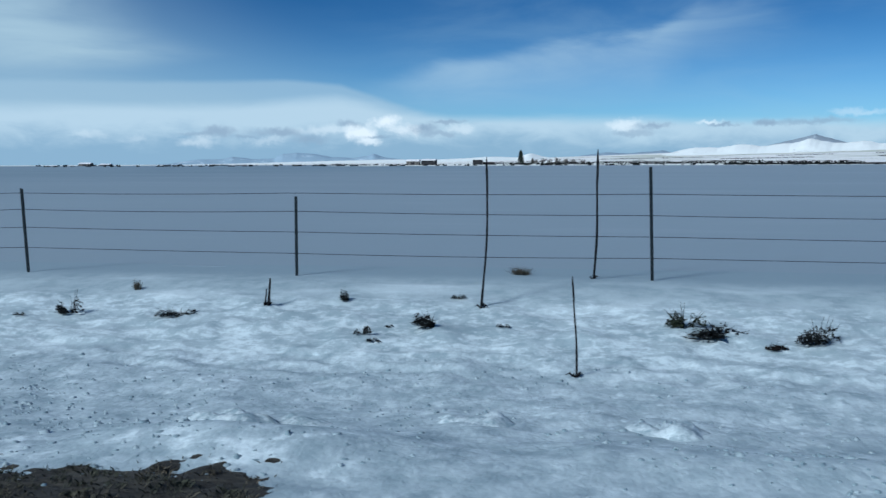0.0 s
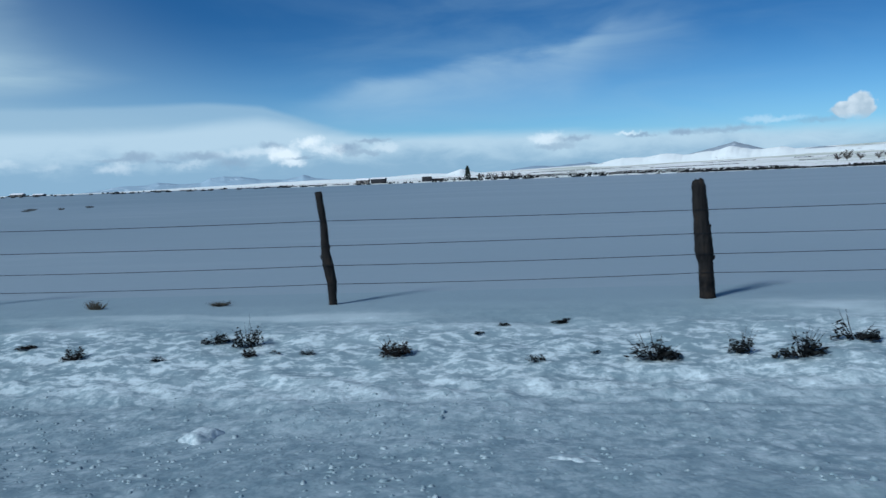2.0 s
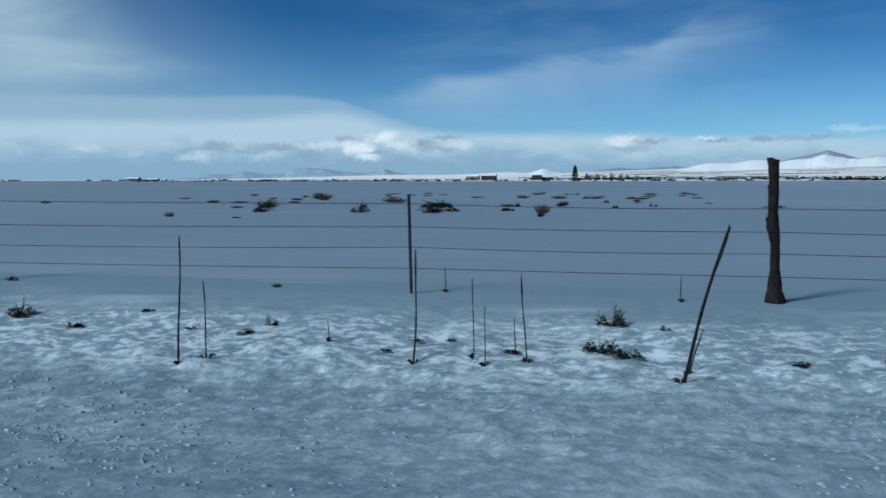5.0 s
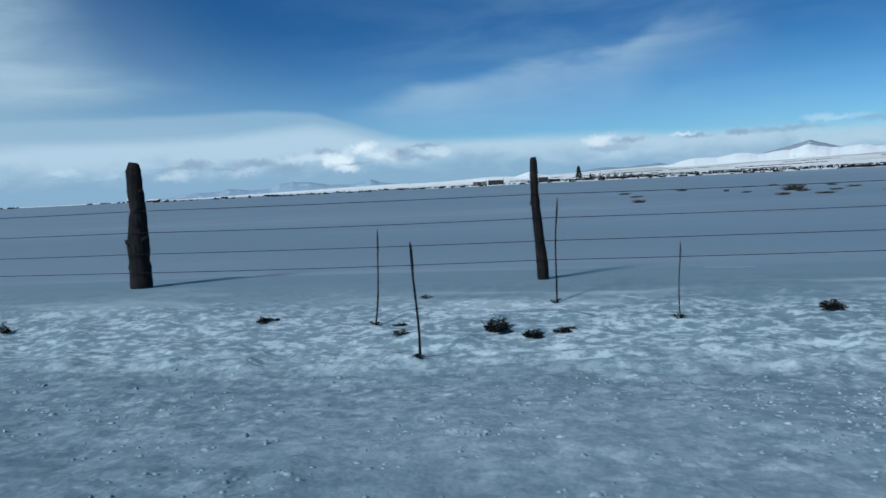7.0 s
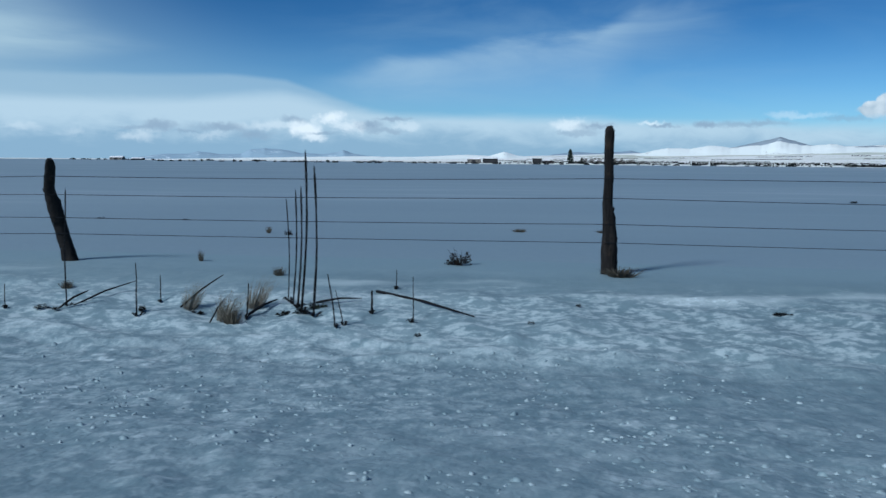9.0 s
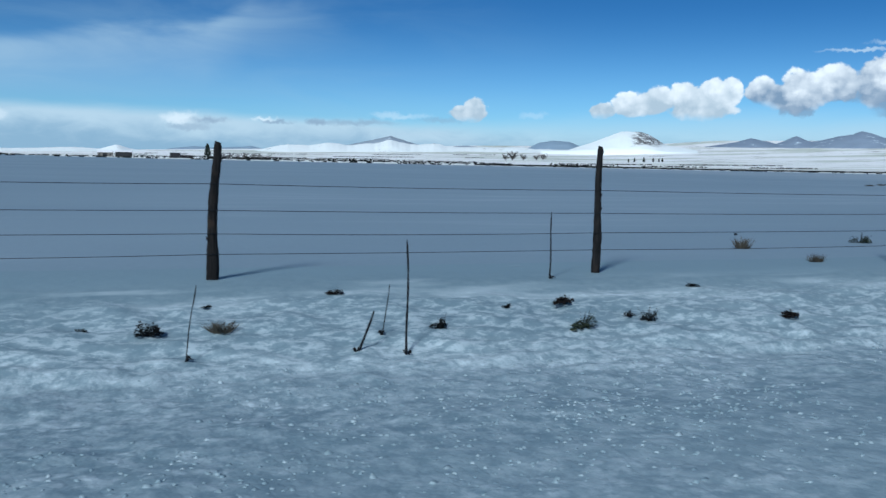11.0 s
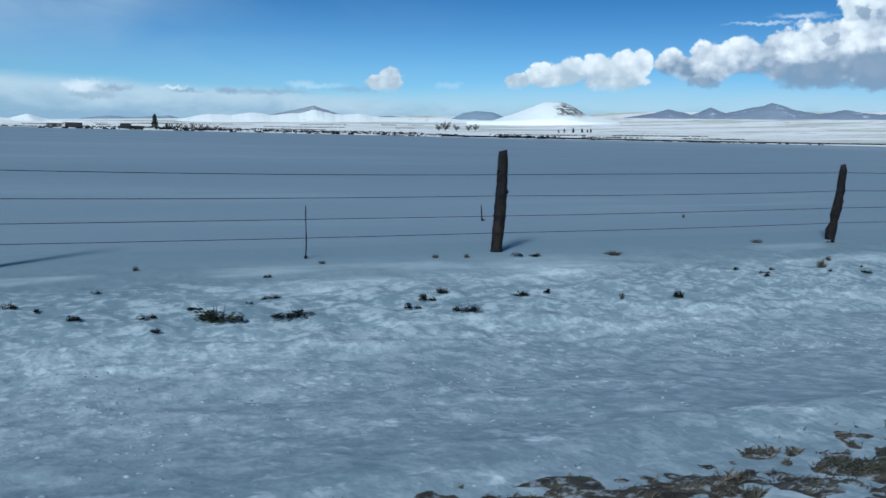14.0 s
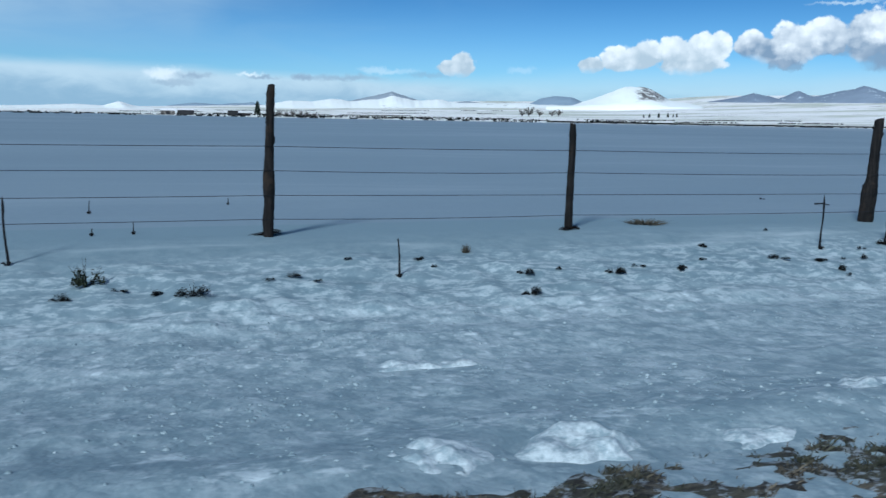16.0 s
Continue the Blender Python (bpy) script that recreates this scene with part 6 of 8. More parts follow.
stalk(-74.76, 7.51, 0.76, -0.04, 0.008)
stalk(-74.87, 7.68, 0.33, -0.01, 0.006)
bit(-74.91, 7.68, 0.10, 0.05)
stalk(-75.12, 7.42, 0.53, 0.01, 0.006)
stalk(-75.24, 7.56, 0.71, 0.00, 0.006)
bit(-75.49, 7.92, 0.08, 0.05)
stalk(-75.76, 7.42, 1.01, 0.04, 0.010)
bit(-75.83, 7.85, 0.10, 0.07)
stalk(-75.86, 9.68, 0.30, -0.01, 0.008)
tuft(-75.87, 42.15, 0.51, 0.23, "S")
bit(-76.06, 7.65, 0.10, 0.05)
tuft(-76.25, 30.60, 0.42, 0.21, "S")
tuft(-76.30, 33.80, 0.66, 0.35, "T")
stalk(-76.63, 7.71, 0.21, -0.01, 0.006)
tuft(-76.69, 57.20, 1.11, 0.22, "T")
tuft(-77.38, 8.16, 0.11, 0.11, "S")
tuft(-77.55, 7.92, 0.14, 0.07, "S")
stalk(-77.66, 7.30, 0.70, -0.03, 0.008)
tuft(-77.82, 35.70, 0.47, 0.28, "S")
stalk(-77.86, 7.15, 1.15, 0.02, 0.010)
tuft(-77.95, 9.81, 0.14, 0.05, "T")
tuft(-78.03, 41.00, 0.39, 0.22, "S")
bit(-78.16, 8.00, 0.10, 0.05)
tuft(-78.84, 8.40, 0.12, 0.06, "S")
tuft(-79.15, 58.40, 0.98, 0.23, "T")
tuft(-79.47, 8.00, 0.17, 0.08, "S")
tuft(-80.26, 8.24, 0.30, 0.17, "G")
tuft(-80.45, 32.65, 0.54, 0.26, "S")
tuft(-80.53, 34.60, 1.19, 0.24, "S")
tuft(-80.88, 8.03, 0.28, 0.10, "S")
tuft(-81.09, 7.72, 0.33, 0.14, "S")
tuft(-81.20, 39.30, 1.44, 0.65, "R")
tuft(-81.46, 9.72, 0.14, 0.06, "S")
tuft(-81.52, 7.44, 0.21, 0.06, "S")
tuft(-81.55, 7.80, 0.33, 0.13, "S")
tuft(-81.82, 7.56, 0.33, 0.11, "S")
tuft(-82.03, 7.42, 0.16, 0.08, "S")
tuft(-83.34, 32.60, 0.57, 0.37, "S")
tuft(-84.64, 8.47, 0.25, 0.08, "S")
tuft(-84.79, 6.44, 0.20, 0.11, "S")
stalk(-84.92, 8.39, 1.23, 0.05, 0.011)
tuft(-85.09, 8.08, 0.17, 0.06, "S")
tuft(-85.44, 47.55, 1.60, 0.26, "T")
bit(-85.83, 26.70, 0.22, 0.15)
tuft(-85.86, 8.68, 0.26, 0.13, "S")
tuft(-87.04, 31.90, 0.66, 0.31, "S")
tuft(-87.17, 8.76, 0.31, 0.21, "S")
tuft(-87.27, 8.46, 0.28, 0.18, "S")
tuft(-87.43, 6.55, 0.14, 0.05, "S")
bit(-87.54, 6.96, 0.08, 0.04)
stalk(-87.82, 8.42, 1.26, -0.05, 0.012)
tuft(-88.42, 6.91, 0.28, 0.11, "S")
tuft(-88.59, 27.40, 0.39, 0.15, "T")
stalk(-88.91, 7.42, 0.98, 0.13, 0.013)
tuft(-89.05, 37.50, 1.07, 0.37, "T")
tuft(-89.14, 7.44, 0.25, 0.08, "G")
tuft(-89.89, 7.91, 0.11, 0.03, "S")
tuft(-89.98, 6.83, 0.23, 0.14, "S")
tuft(-90.58, 7.09, 0.21, 0.07, "S")
tuft(-91.16, 7.20, 0.20, 0.10, "S")
tuft(-91.54, 8.67, 0.27, 0.18, "S")
tuft(-91.81, 8.12, 0.33, 0.15, "S")
tuft(-92.33, 55.45, 1.54, 0.39, "T")
stalk(-92.68, 8.66, 0.78, 0.08, 0.011)
tuft(-92.95, 8.13, 0.19, 0.10, "S")
tuft(-93.92, 7.97, 0.33, 0.20, "S")
stalk(-94.08, 7.54, 0.55, -0.07, 0.012)
stalk(-95.43, 7.83, 0.61, -0.03, 0.013)
tuft(-95.46, 8.38, 0.25, 0.12, "S")
tuft(-96.17, 7.78, 0.26, 0.09, "S")
tuft(-96.22, 7.77, 0.21, 0.09, "S")
tuft(-96.33, 8.70, 0.19, 0.08, "T")
stalk(-96.45, 7.41, 0.63, 0.08, 0.012)
tuft(-96.93, 8.49, 0.32, 0.10, "S")
tuft(-97.07, 7.17, 0.09, 0.03, "R")
tuft(-97.19, 7.92, 0.21, 0.13, "S")
tuft(-97.40, 7.73, 0.24, 0.12, "S")
tuft(-97.79, 8.18, 0.14, 0.05, "R")
tuft(-97.93, 6.88, 0.08, 0.03, "G")
tuft(-98.14, 7.98, 0.24, 0.14, "S")
stalk(-98.63, 8.91, 0.74, -0.03, 0.006)
tuft(-98.85, 8.01, 0.32, 0.21, "T")
tuft(-99.52, 8.78, 0.34, 0.14, "S")
tuft(-100.06, 8.71, 0.33, 0.14, "S")
tuft(-100.67, 9.39, 0.13, 0.06, "S")
tuft(-101.16, 8.15, 0.28, 0.13, "S")
tuft(-101.32, 8.88, 0.29, 0.13, "R")
tuft(-102.24, 7.86, 0.16, 0.05, "S")
tuft(-102.26, 8.22, 0.22, 0.14, "S")
tuft(-103.05, 8.10, 0.14, 0.08, "S")
tuft(-103.07, 8.17, 0.23, 0.09, "R")
stalk(-104.41, 7.91, 0.67, 0.02, 0.007)
tuft(-105.46, 7.66, 0.24, 0.09, "R")
stalk(-105.53, 8.46, 1.00, 0.06, 0.010)
tuft(-105.77, 7.54, 0.26, 0.08, "S")
tuft(-106.11, 7.65, 0.33, 0.14, "S")
stalk(-106.64, 7.08, 0.97, -0.02, 0.014)
bit(-106.85, 8.67, 0.09, 0.04)
tuft(-106.92, 7.60, 0.14, 0.06, "R")
tuft(-106.99, 7.95, 0.12, 0.04, "S")
stalk(-107.22, 7.94, 0.89, 0.08, 0.009)
tuft(-108.33, 8.08, 0.19, 0.10, "S")
tuft(-110.82, 7.32, 0.14, 0.05, "S")
tuft(-111.09, 7.50, 0.23, 0.09, "S")
tuft(-111.12, 7.92, 0.15, 0.13, "S")
tuft(-111.19, 7.21, 0.11, 0.05, "S")
tuft(-111.41, 7.49, 0.21, 0.08, "S")
tuft(-111.61, 7.47, 0.12, 0.05, "S")
tuft(-111.68, 7.98, 0.18, 0.06, "S")
bit(-112.52, 9.46, 0.09, 0.05)
tuft(-113.23, 7.48, 0.20, 0.07, "S")
tuft(-113.49, 7.38, 0.12, 0.05, "S")
bit(-113.77, 7.20, 0.10, 0.07)
bit(-114.03, 7.57, 0.10, 0.06)
tuft(-114.03, 8.68, 0.23, 0.09, "T")
tuft(-114.38, 7.74, 0.13, 0.07, "S")
bit(-114.44, 7.59, 0.10, 0.05)
tuft(-114.80, 7.21, 0.15, 0.07, "S")
tuft(-114.93, 7.56, 0.13, 0.05, "S")
bit(-115.51, 7.64, 0.08, 0.05)
tuft(-115.66, 9.23, 0.16, 0.06, "T")
bit(-115.78, 13.01, 0.12, 0.05)
tuft(-115.78, 7.33, 0.13, 0.05, "S")
tuft(-116.10, 12.48, 0.12, 0.07, "T")
bit(-116.32, 7.47, 0.08, 0.05)
tuft(-116.75, 7.38, 0.29, 0.08, "S")
tuft(-117.63, 8.03, 0.11, 0.05, "S")
tuft(-118.00, 8.24, 0.12, 0.05, "S")
tuft(-118.26, 7.74, 0.14, 0.10, "S")
tuft(-118.99, 7.52, 0.14, 0.09, "S")
tuft(-119.32, 7.15, 0.27, 0.13, "G")
tuft(-119.55, 7.26, 0.14, 0.06, "S")
tuft(-120.12, 7.08, 0.20, 0.06, "S")
stalk(-120.35, 8.07, 0.52, -0.02, 0.008)
bit(-120.35, 8.06, 0.07, 0.05)
tuft(-120.59, 7.42, 0.17, 0.07, "S")
tuft(-121.83, 7.34, 0.12, 0.08, "S")
bit(-122.36, 7.91, 0.06, 0.05)
bit(-122.71, 7.78, 0.07, 0.05)
stick(-122.76, 7.81, -121.96, 7.91, 0.41, 0.013)
tuft(-122.77, 8.81, 0.15, 0.05, "T")
bit(-122.97, 7.91, 0.06, 0.05)
tuft(-123.35, 7.78, 0.11, 0.05, "S")
tuft(-123.40, 8.90, 0.18, 0.06, "T")
bit(-123.69, 7.90, 0.05, 0.05)
tuft(-124.92, 8.36, 0.15, 0.08, "S")
bit(-124.92, 7.63, 0.08, 0.05)
tuft(-125.14, 7.59, 0.11, 0.05, "S")
bit(-125.68, 8.72, 0.09, 0.05)
bit(-126.48, 7.70, 0.08, 0.08)
tuft(-127.30, 7.56, 0.14, 0.07, "S")
tuft(-127.46, 9.85, 0.36, 0.05, "T")
stalk(-127.48, 7.23, 1.00, 0.00, 0.009)
bit(-127.59, 28.30, 0.28, 0.11)
bit(-127.77, 7.73, 0.07, 0.05)
tuft(-128.50, 8.91, 0.11, 0.05, "T")
tuft(-129.05, 8.02, 0.18, 0.05, "S")
tuft(-129.17, 7.78, 0.20, 0.06, "S")
tuft(-129.90, 7.73, 0.13, 0.06, "S")
stalk(-129.91, 7.27, 1.09, -0.01, 0.012)
bit(-130.16, 7.88, 0.08, 0.05)
tuft(-130.88, 8.33, 0.17, 0.05, "R")
tuft(-131.25, 9.55, 0.16, 0.09, "R")
tuft(-131.29, 8.43, 0.32, 0.18, "T")
bit(-132.31, 7.55, 0.08, 0.05)
tuft(-132.52, 7.90, 0.17, 0.08, "S")
bit(-133.12, 8.08, 0.09, 0.05)
bit(-134.06, 7.78, 0.07, 0.05)
tuft(-134.89, 8.12, 0.16, 0.05, "S")
tuft(-136.05, 15.20, 0.32, 0.05, "T")
tuft(-136.26, 9.28, 0.42, 0.10, "T")
bit(-136.75, 8.11, 0.04, 0.05)
bit(-137.19, 7.70, 0.04, 0.05)
tuft(-137.52, 15.05, 0.27, 0.06, "T")
tuft(-138.05, 9.95, 0.25, 0.17, "R")
bit(-138.17, 7.42, 0.05, 0.05)
stalk(-138.27, 7.71, 0.42, 0.01, 0.006)
stalk(-138.58, 8.61, 0.20, 0.01, 0.007)
stalk(-138.69, 7.89, 0.22, 0.01, 0.015)
stick(-138.76, 8.50, -137.71, 7.82, 0.00, 0.019)
stalk(-138.86, 7.53, 0.31, -0.08, 0.006)
stalk(-138.93, 7.49, 0.48, -0.07, 0.008)
stalk(-139.22, 7.82, 1.39, 0.02, 0.013)
tuft(-139.24, 7.98, 0.16, 0.08, "G")
stick(-139.28, 8.11, -138.86, 8.25, 0.02, 0.016)
tuft(-139.34, 7.83, 0.13, 0.07, "S")
stalk(-139.35, 7.88, 1.50, 0.05, 0.013)
stalk(-139.42, 7.98, 1.14, 0.04, 0.011)
stalk(-139.48, 8.04, 1.09, 0.03, 0.009)
tuft(-139.53, 7.84, 0.13, 0.07, "S")
stalk(-139.57, 8.19, 0.99, -0.02, 0.007)
stick(-139.82, 7.72, -139.66, 8.08, 0.04, 0.020)
stalk(-139.84, 7.69, 0.33, 0.03, 0.008)
tuft(-139.92, 8.98, 0.15, 0.09, "T")
tuft(-139.94, 7.58, 0.21, 0.13, "T")
tuft(-140.14, 7.83, 0.11, 0.08, "T")
tuft(-140.05, 7.70, 0.30, 0.26, "W")
tuft(-139.85, 7.95, 0.26, 0.28, "W")
tuft(-140.48, 7.90, 0.22, 0.26, "W")
stick(-140.14, 7.56, -140.02, 7.66, 0.23, 0.011)
tuft(-140.38, 7.80, 0.13, 0.05, "S")
stick(-140.56, 7.88, -140.16, 7.98, 0.32, 0.014)
stalk(-140.85, 8.09, 0.28, -0.01, 0.007)
stalk(-140.88, 7.64, 0.50, -0.01, 0.008)
tuft(-140.91, 7.74, 0.11, 0.06, "S")
tuft(-141.14, 9.80, 0.09, 0.12, "T")
tuft(-141.22, 13.58, 0.11, 0.09, "R")
stick(-141.63, 7.84, -141.25, 8.36, 0.08, 0.014)
tuft(-141.65, 13.91, 0.13, 0.11, "T")
stalk(-141.70, 7.84, 1.13, 0.01, 0.008)
bit(-141.73, 7.69, 0.07, 0.05)
stick(-141.73, 7.75, -141.48, 7.85, 0.16, 0.016)
bit(-141.90, 7.74, 0.10, 0.07)
tuft(-142.00, 8.35, 0.17, 0.08, "T")
stalk(-142.30, 7.77, 0.24, 0.00, 0.006)
stalk(-142.51, 7.78, 0.81, -0.03, 0.008)
tuft(-142.63, 7.69, 0.13, 0.05, "S")
bit(-143.58, 9.00, 0.07, 0.05)
tuft(-143.82, 8.44, 0.07, 0.08, "T")
bit(-144.19, 16.50, 0.11, 0.07)
bit(-144.71, 7.63, 0.04, 0.05)
tuft(-145.11, 9.08, 0.13, 0.08, "T")
tuft(-145.42, 7.52, 0.32, 0.22, "R")
bit(-145.69, 7.56, 0.07, 0.07)
tuft(-145.71, 9.20, 0.06, 0.06, "T")
bit(-146.03, 16.60, 0.14, 0.09)
bit(-146.71, 7.69, 0.10, 0.05)
bit(-146.94, 7.50, 0.06, 0.06)
tuft(-146.97, 7.96, 0.16, 0.05, "S")
tuft(-147.09, 7.71, 0.18, 0.07, "S")
tuft(-147.36, 7.34, 0.24, 0.05, "S")
bit(-147.50, 7.51, 0.06, 0.05)
bit(-147.52, 8.19, 0.07, 0.05)
tuft(-147.81, 7.87, 0.18, 0.09, "S")
stalk(-148.08, 9.06, 0.27, -0.04, 0.009)
tuft(-148.49, 7.56, 0.25, 0.08, "S")
tuft(-148.52, 9.50, 0.09, 0.09, "T")
tuft(-149.00, 8.54, 0.15, 0.07, "T")
stick(-149.16, 9.59, -148.86, 9.52, 0.02, 0.020)
tuft(-149.29, 7.41, 0.16, 0.11, "S")
stick(-149.56, 9.70, -149.16, 9.58, 0.02, 0.019)
stalk(-149.57, 8.07, 0.64, 0.06, 0.009)
tuft(-149.91, 7.89, 0.17, 0.08, "S")
stick(-150.02, 7.85, -149.73, 8.04, 0.05, 0.019)
bit(-150.02, 8.24, 0.08, 0.05)
stalk(-150.07, 6.92, 0.85, 0.35, 0.010)
stalk(-150.19, 6.93, 1.03, 0.01, 0.012)
bit(-150.36, 7.61, 0.08, 0.05)
stick(-150.48, 10.47, -149.96, 10.57, 0.35, 0.015)
stalk(-150.76, 7.00, 0.15, -0.01, 0.008)
stick(-150.78, 9.77, -150.48, 10.47, 0.05, 0.014)
stalk(-150.80, 7.40, 1.71, -0.05, 0.017)
bit(-151.04, 6.97, 0.05, 0.05)
stalk(-151.08, 7.79, 1.84, 0.03, 0.015)
bit(-151.19, 7.70, 0.07, 0.06)
tuft(-151.48, 7.64, 0.11, 0.05, "S")
tuft(-151.64, 7.02, 0.12, 0.09, "S")
tuft(-151.65, 8.20, 0.14, 0.14, "R")
bit(-151.73, 7.61, 0.06, 0.06)
bit(-151.96, 7.43, 0.04, 0.05)
tuft(-151.98, 8.06, 0.16, 0.08, "S")
bit(-152.12, 8.19, 0.06, 0.05)
bit(-152.61, 8.24, 0.08, 0.05)
bit(-152.64, 7.69, 0.06, 0.05)
tuft(-152.75, 8.02, 0.27, 0.05, "S")
tuft(-153.11, 7.96, 0.11, 0.05, "S")
bit(-153.23, 7.33, 0.10, 0.10)
bit(-153.37, 12.06, 0.20, 0.06)
bit(-153.42, 8.45, 0.06, 0.05)
tuft(-153.90, 9.90, 0.26, 0.45, "W")
tuft(-153.88, 7.82, 0.20, 0.11, "S")
tuft(-154.47, 7.30, 0.14, 0.05, "S")
bit(-154.55, 8.07, 0.08, 0.05)
tuft(-154.60, 9.58, 0.33, 0.12, "T")
bit(-154.62, 7.67, 0.10, 0.10)
tuft(-155.16, 7.34, 0.14, 0.05, "S")
bit(-155.19, 7.78, 0.07, 0.05)
tuft(-155.27, 9.63, 0.36, 0.05, "T")
tuft(-155.31, 7.80, 0.20, 0.06, "S")
tuft(-155.52, 12.54, 0.31, 0.16, "G")
bit(-155.67, 8.16, 0.05, 0.05)
bit(-155.79, 7.56, 0.07, 0.06)
tuft(-156.23, 7.65, 0.15, 0.07, "S")
bit(-156.48, 7.75, 0.10, 0.05)
stalk(-156.53, 9.91, 1.05, 0.37, 0.013)
stalk(-156.59, 9.68, 0.72, -0.00, 0.010)
stalk(-156.65, 9.04, 1.17, -0.02, 0.014)
tuft(-156.75, 8.45, 0.11, 0.05, "S")
tuft(-156.78, 7.01, 0.11, 0.05, "S")
bit(-156.91, 14.30, 0.07, 0.07)
tuft(-157.30, 8.46, 0.21, 0.05, "S")
tuft(-157.94, 7.96, 0.12, 0.07, "S")
bit(-158.07, 7.40, 0.07, 0.05)
tuft(-158.40, 7.87, 0.48, 0.11, "S")
tuft(-158.55, 11.94, 0.33, 0.18, "T")
tuft(-158.76, 10.01, 0.31, 0.11, "T")
tuft(-161.15, 7.68, 0.31, 0.14, "R")
tuft(-161.81, 8.62, 0.16, 0.07, "S")
tuft(-162.91, 7.71, 0.19, 0.13, "S")
tuft(-163.11, 7.79, 0.15, 0.07, "R")
stalk(-163.38, 9.16, 0.76, 0.01, 0.010)
tuft(-163.61, 8.25, 0.34, 0.15, "R")
tuft(-163.80, 7.52, 0.28, 0.16, "G")
tuft(-164.31, 8.16, 0.12, 0.06, "S")
tuft(-165.19, 7.68, 0.22, 0.14, "S")
stalk(-165.66, 7.20, 1.00, -0.03, 0.011)
stalk(-165.81, 7.54, 0.45, 0.06, 0.006)
tuft(-166.03, 8.63, 0.18, 0.06, "R")
stalk(-166.11, 7.26, 0.35, 0.15, 0.013)
tuft(-167.22, 7.80, 0.31, 0.09, "T")
bit(-167.30, 8.39, 0.10, 0.05)
stalk(-167.55, 7.24, 0.61, 0.09, 0.006)
tuft(-167.87, 7.76, 0.23, 0.15, "S")
bit(-168.38, 7.94, 0.09, 0.05)
tuft(-169.99, 7.22, 0.15, 0.07, "S")
tuft(-170.33, 8.76, 0.23, 0.07, "G")
stalk(-171.72, 9.19, 0.59, -0.07, 0.007)
tuft(-171.93, 7.95, 0.19, 0.06, "S")
bit(-172.03, 7.02, 0.09, 0.06)
stalk(-172.08, 8.53, 0.45, 0.09, 0.012)
stalk(-172.24, 8.46, 0.52, 0.09, 0.013)
bit(-172.36, 8.79, 0.10, 0.05)
tuft(-172.55, 8.67, 0.31, 0.10, "S")
tuft(-172.92, 7.79, 0.30, 0.09, "S")
tuft(-172.92, 7.96, 0.30, 0.19, "S")
tuft(-173.06, 7.85, 0.26, 0.12, "T")
stalk(-173.16, 9.02, 0.91, -0.03, 0.013)
tuft(-173.26, 8.01, 0.11, 0.05, "R")
tuft(-173.64, 7.12, 0.15, 0.10, "S")
tuft(-173.82, 7.32, 0.32, 0.21, "S")
tuft(-174.62, 6.81, 0.19, 0.06, "S")
tuft(-175.00, 7.30, 0.29, 0.09, "S")
tuft(-175.65, 7.86, 0.13, 0.08, "R")
tuft(-176.09, 8.56, 0.20, 0.09, "S")
tuft(-176.51, 7.83, 0.33, 0.17, "S")
tuft(-176.52, 7.63, 0.25, 0.17, "S")
stalk(-176.88, 7.30, 1.04, -0.10, 0.007)
tuft(-176.90, 8.21, 0.24, 0.10, "G")
tuft(-177.19, 8.68, 0.18, 0.07, "S")
stalk(-178.73, 7.91, 0.62, 0.11, 0.010)
tuft(-178.85, 7.37, 0.13, 0.05, "S")
tuft(-179.35, 8.33, 0.32, 0.17, "S")
tuft(-179.96, 8.36, 0.08, 0.06, "G")
tuft(-179.99, 6.71, 0.08, 0.03, "T")
tuft(-180.02, 8.30, 0.30, 0.12, "S")
tuft(-180.61, 7.43, 0.16, 0.11, "S")
tuft(-181.25, 6.65, 0.33, 0.18, "G")
tuft(-181.38, 7.24, 0.20, 0.07, "S")
bit(-181.42, 8.22, 0.08, 0.04)
stalk(-181.63, 8.40, 0.92, 0.12, 0.013)
tuft(-182.02, 7.66, 0.17, 0.11, "R")
tuft(-182.29, 9.08, 0.34, 0.15, "S")
tuft(-182.38, 8.79, 0.31, 0.18, "R")
tuft(-183.19, 8.78, 0.34, 0.15, "R")
stalk(-185.02, 6.90, 0.73, -0.04, 0.015)
tuft(-185.72, 7.94, 0.23, 0.09, "S")
tuft(-185.82, 7.59, 0.11, 0.08, "S")
tuft(-186.52, 7.67, 0.16, 0.07, "S")
tuft(-187.16, 7.81, 0.16, 0.06, "S")
stick(-187.24, 8.06, -187.15, 7.71, 0.02, 0.011)
tuft(-187.60, 7.84, 0.16, 0.07, "S")
bit(-188.37, 7.19, 0.07, 0.05)
tuft(-188.45, 11.19, 0.12, 0.06, "S")
tuft(-188.73, 7.82, 0.25, 0.07, "S")
tuft(-189.21, 7.72, 0.29, 0.10, "S")
tuft(-189.37, 9.31, 0.20, 0.20, "T")
tuft(-189.57, 7.35, 0.14, 0.05, "S")
tuft(-189.99, 7.60, 0.46, 0.18, "S")
stalk(-190.03, 7.09, 1.37, 0.01, 0.019)
tuft(-189.86, 7.32, 0.30, 0.17, "S")
tuft(-190.57, 8.02, 0.11, 0.08, "S")
stalk(-190.65, 7.46, 1.24, 0.12, 0.013)
tuft(-190.76, 8.82, 0.15, 0.07, "S")
tuft(-190.86, 8.03, 0.33, 0.17, "R")
bit(-190.94, 7.53, 0.05, 0.05)
bit(-191.11, 7.90, 0.08, 0.05)
bit(-191.20, 7.88, 0.07, 0.05)
tuft(-191.48, 7.58, 0.20, 0.10, "S")
stalk(-191.69, 9.34, 0.13, -0.00, 0.007)
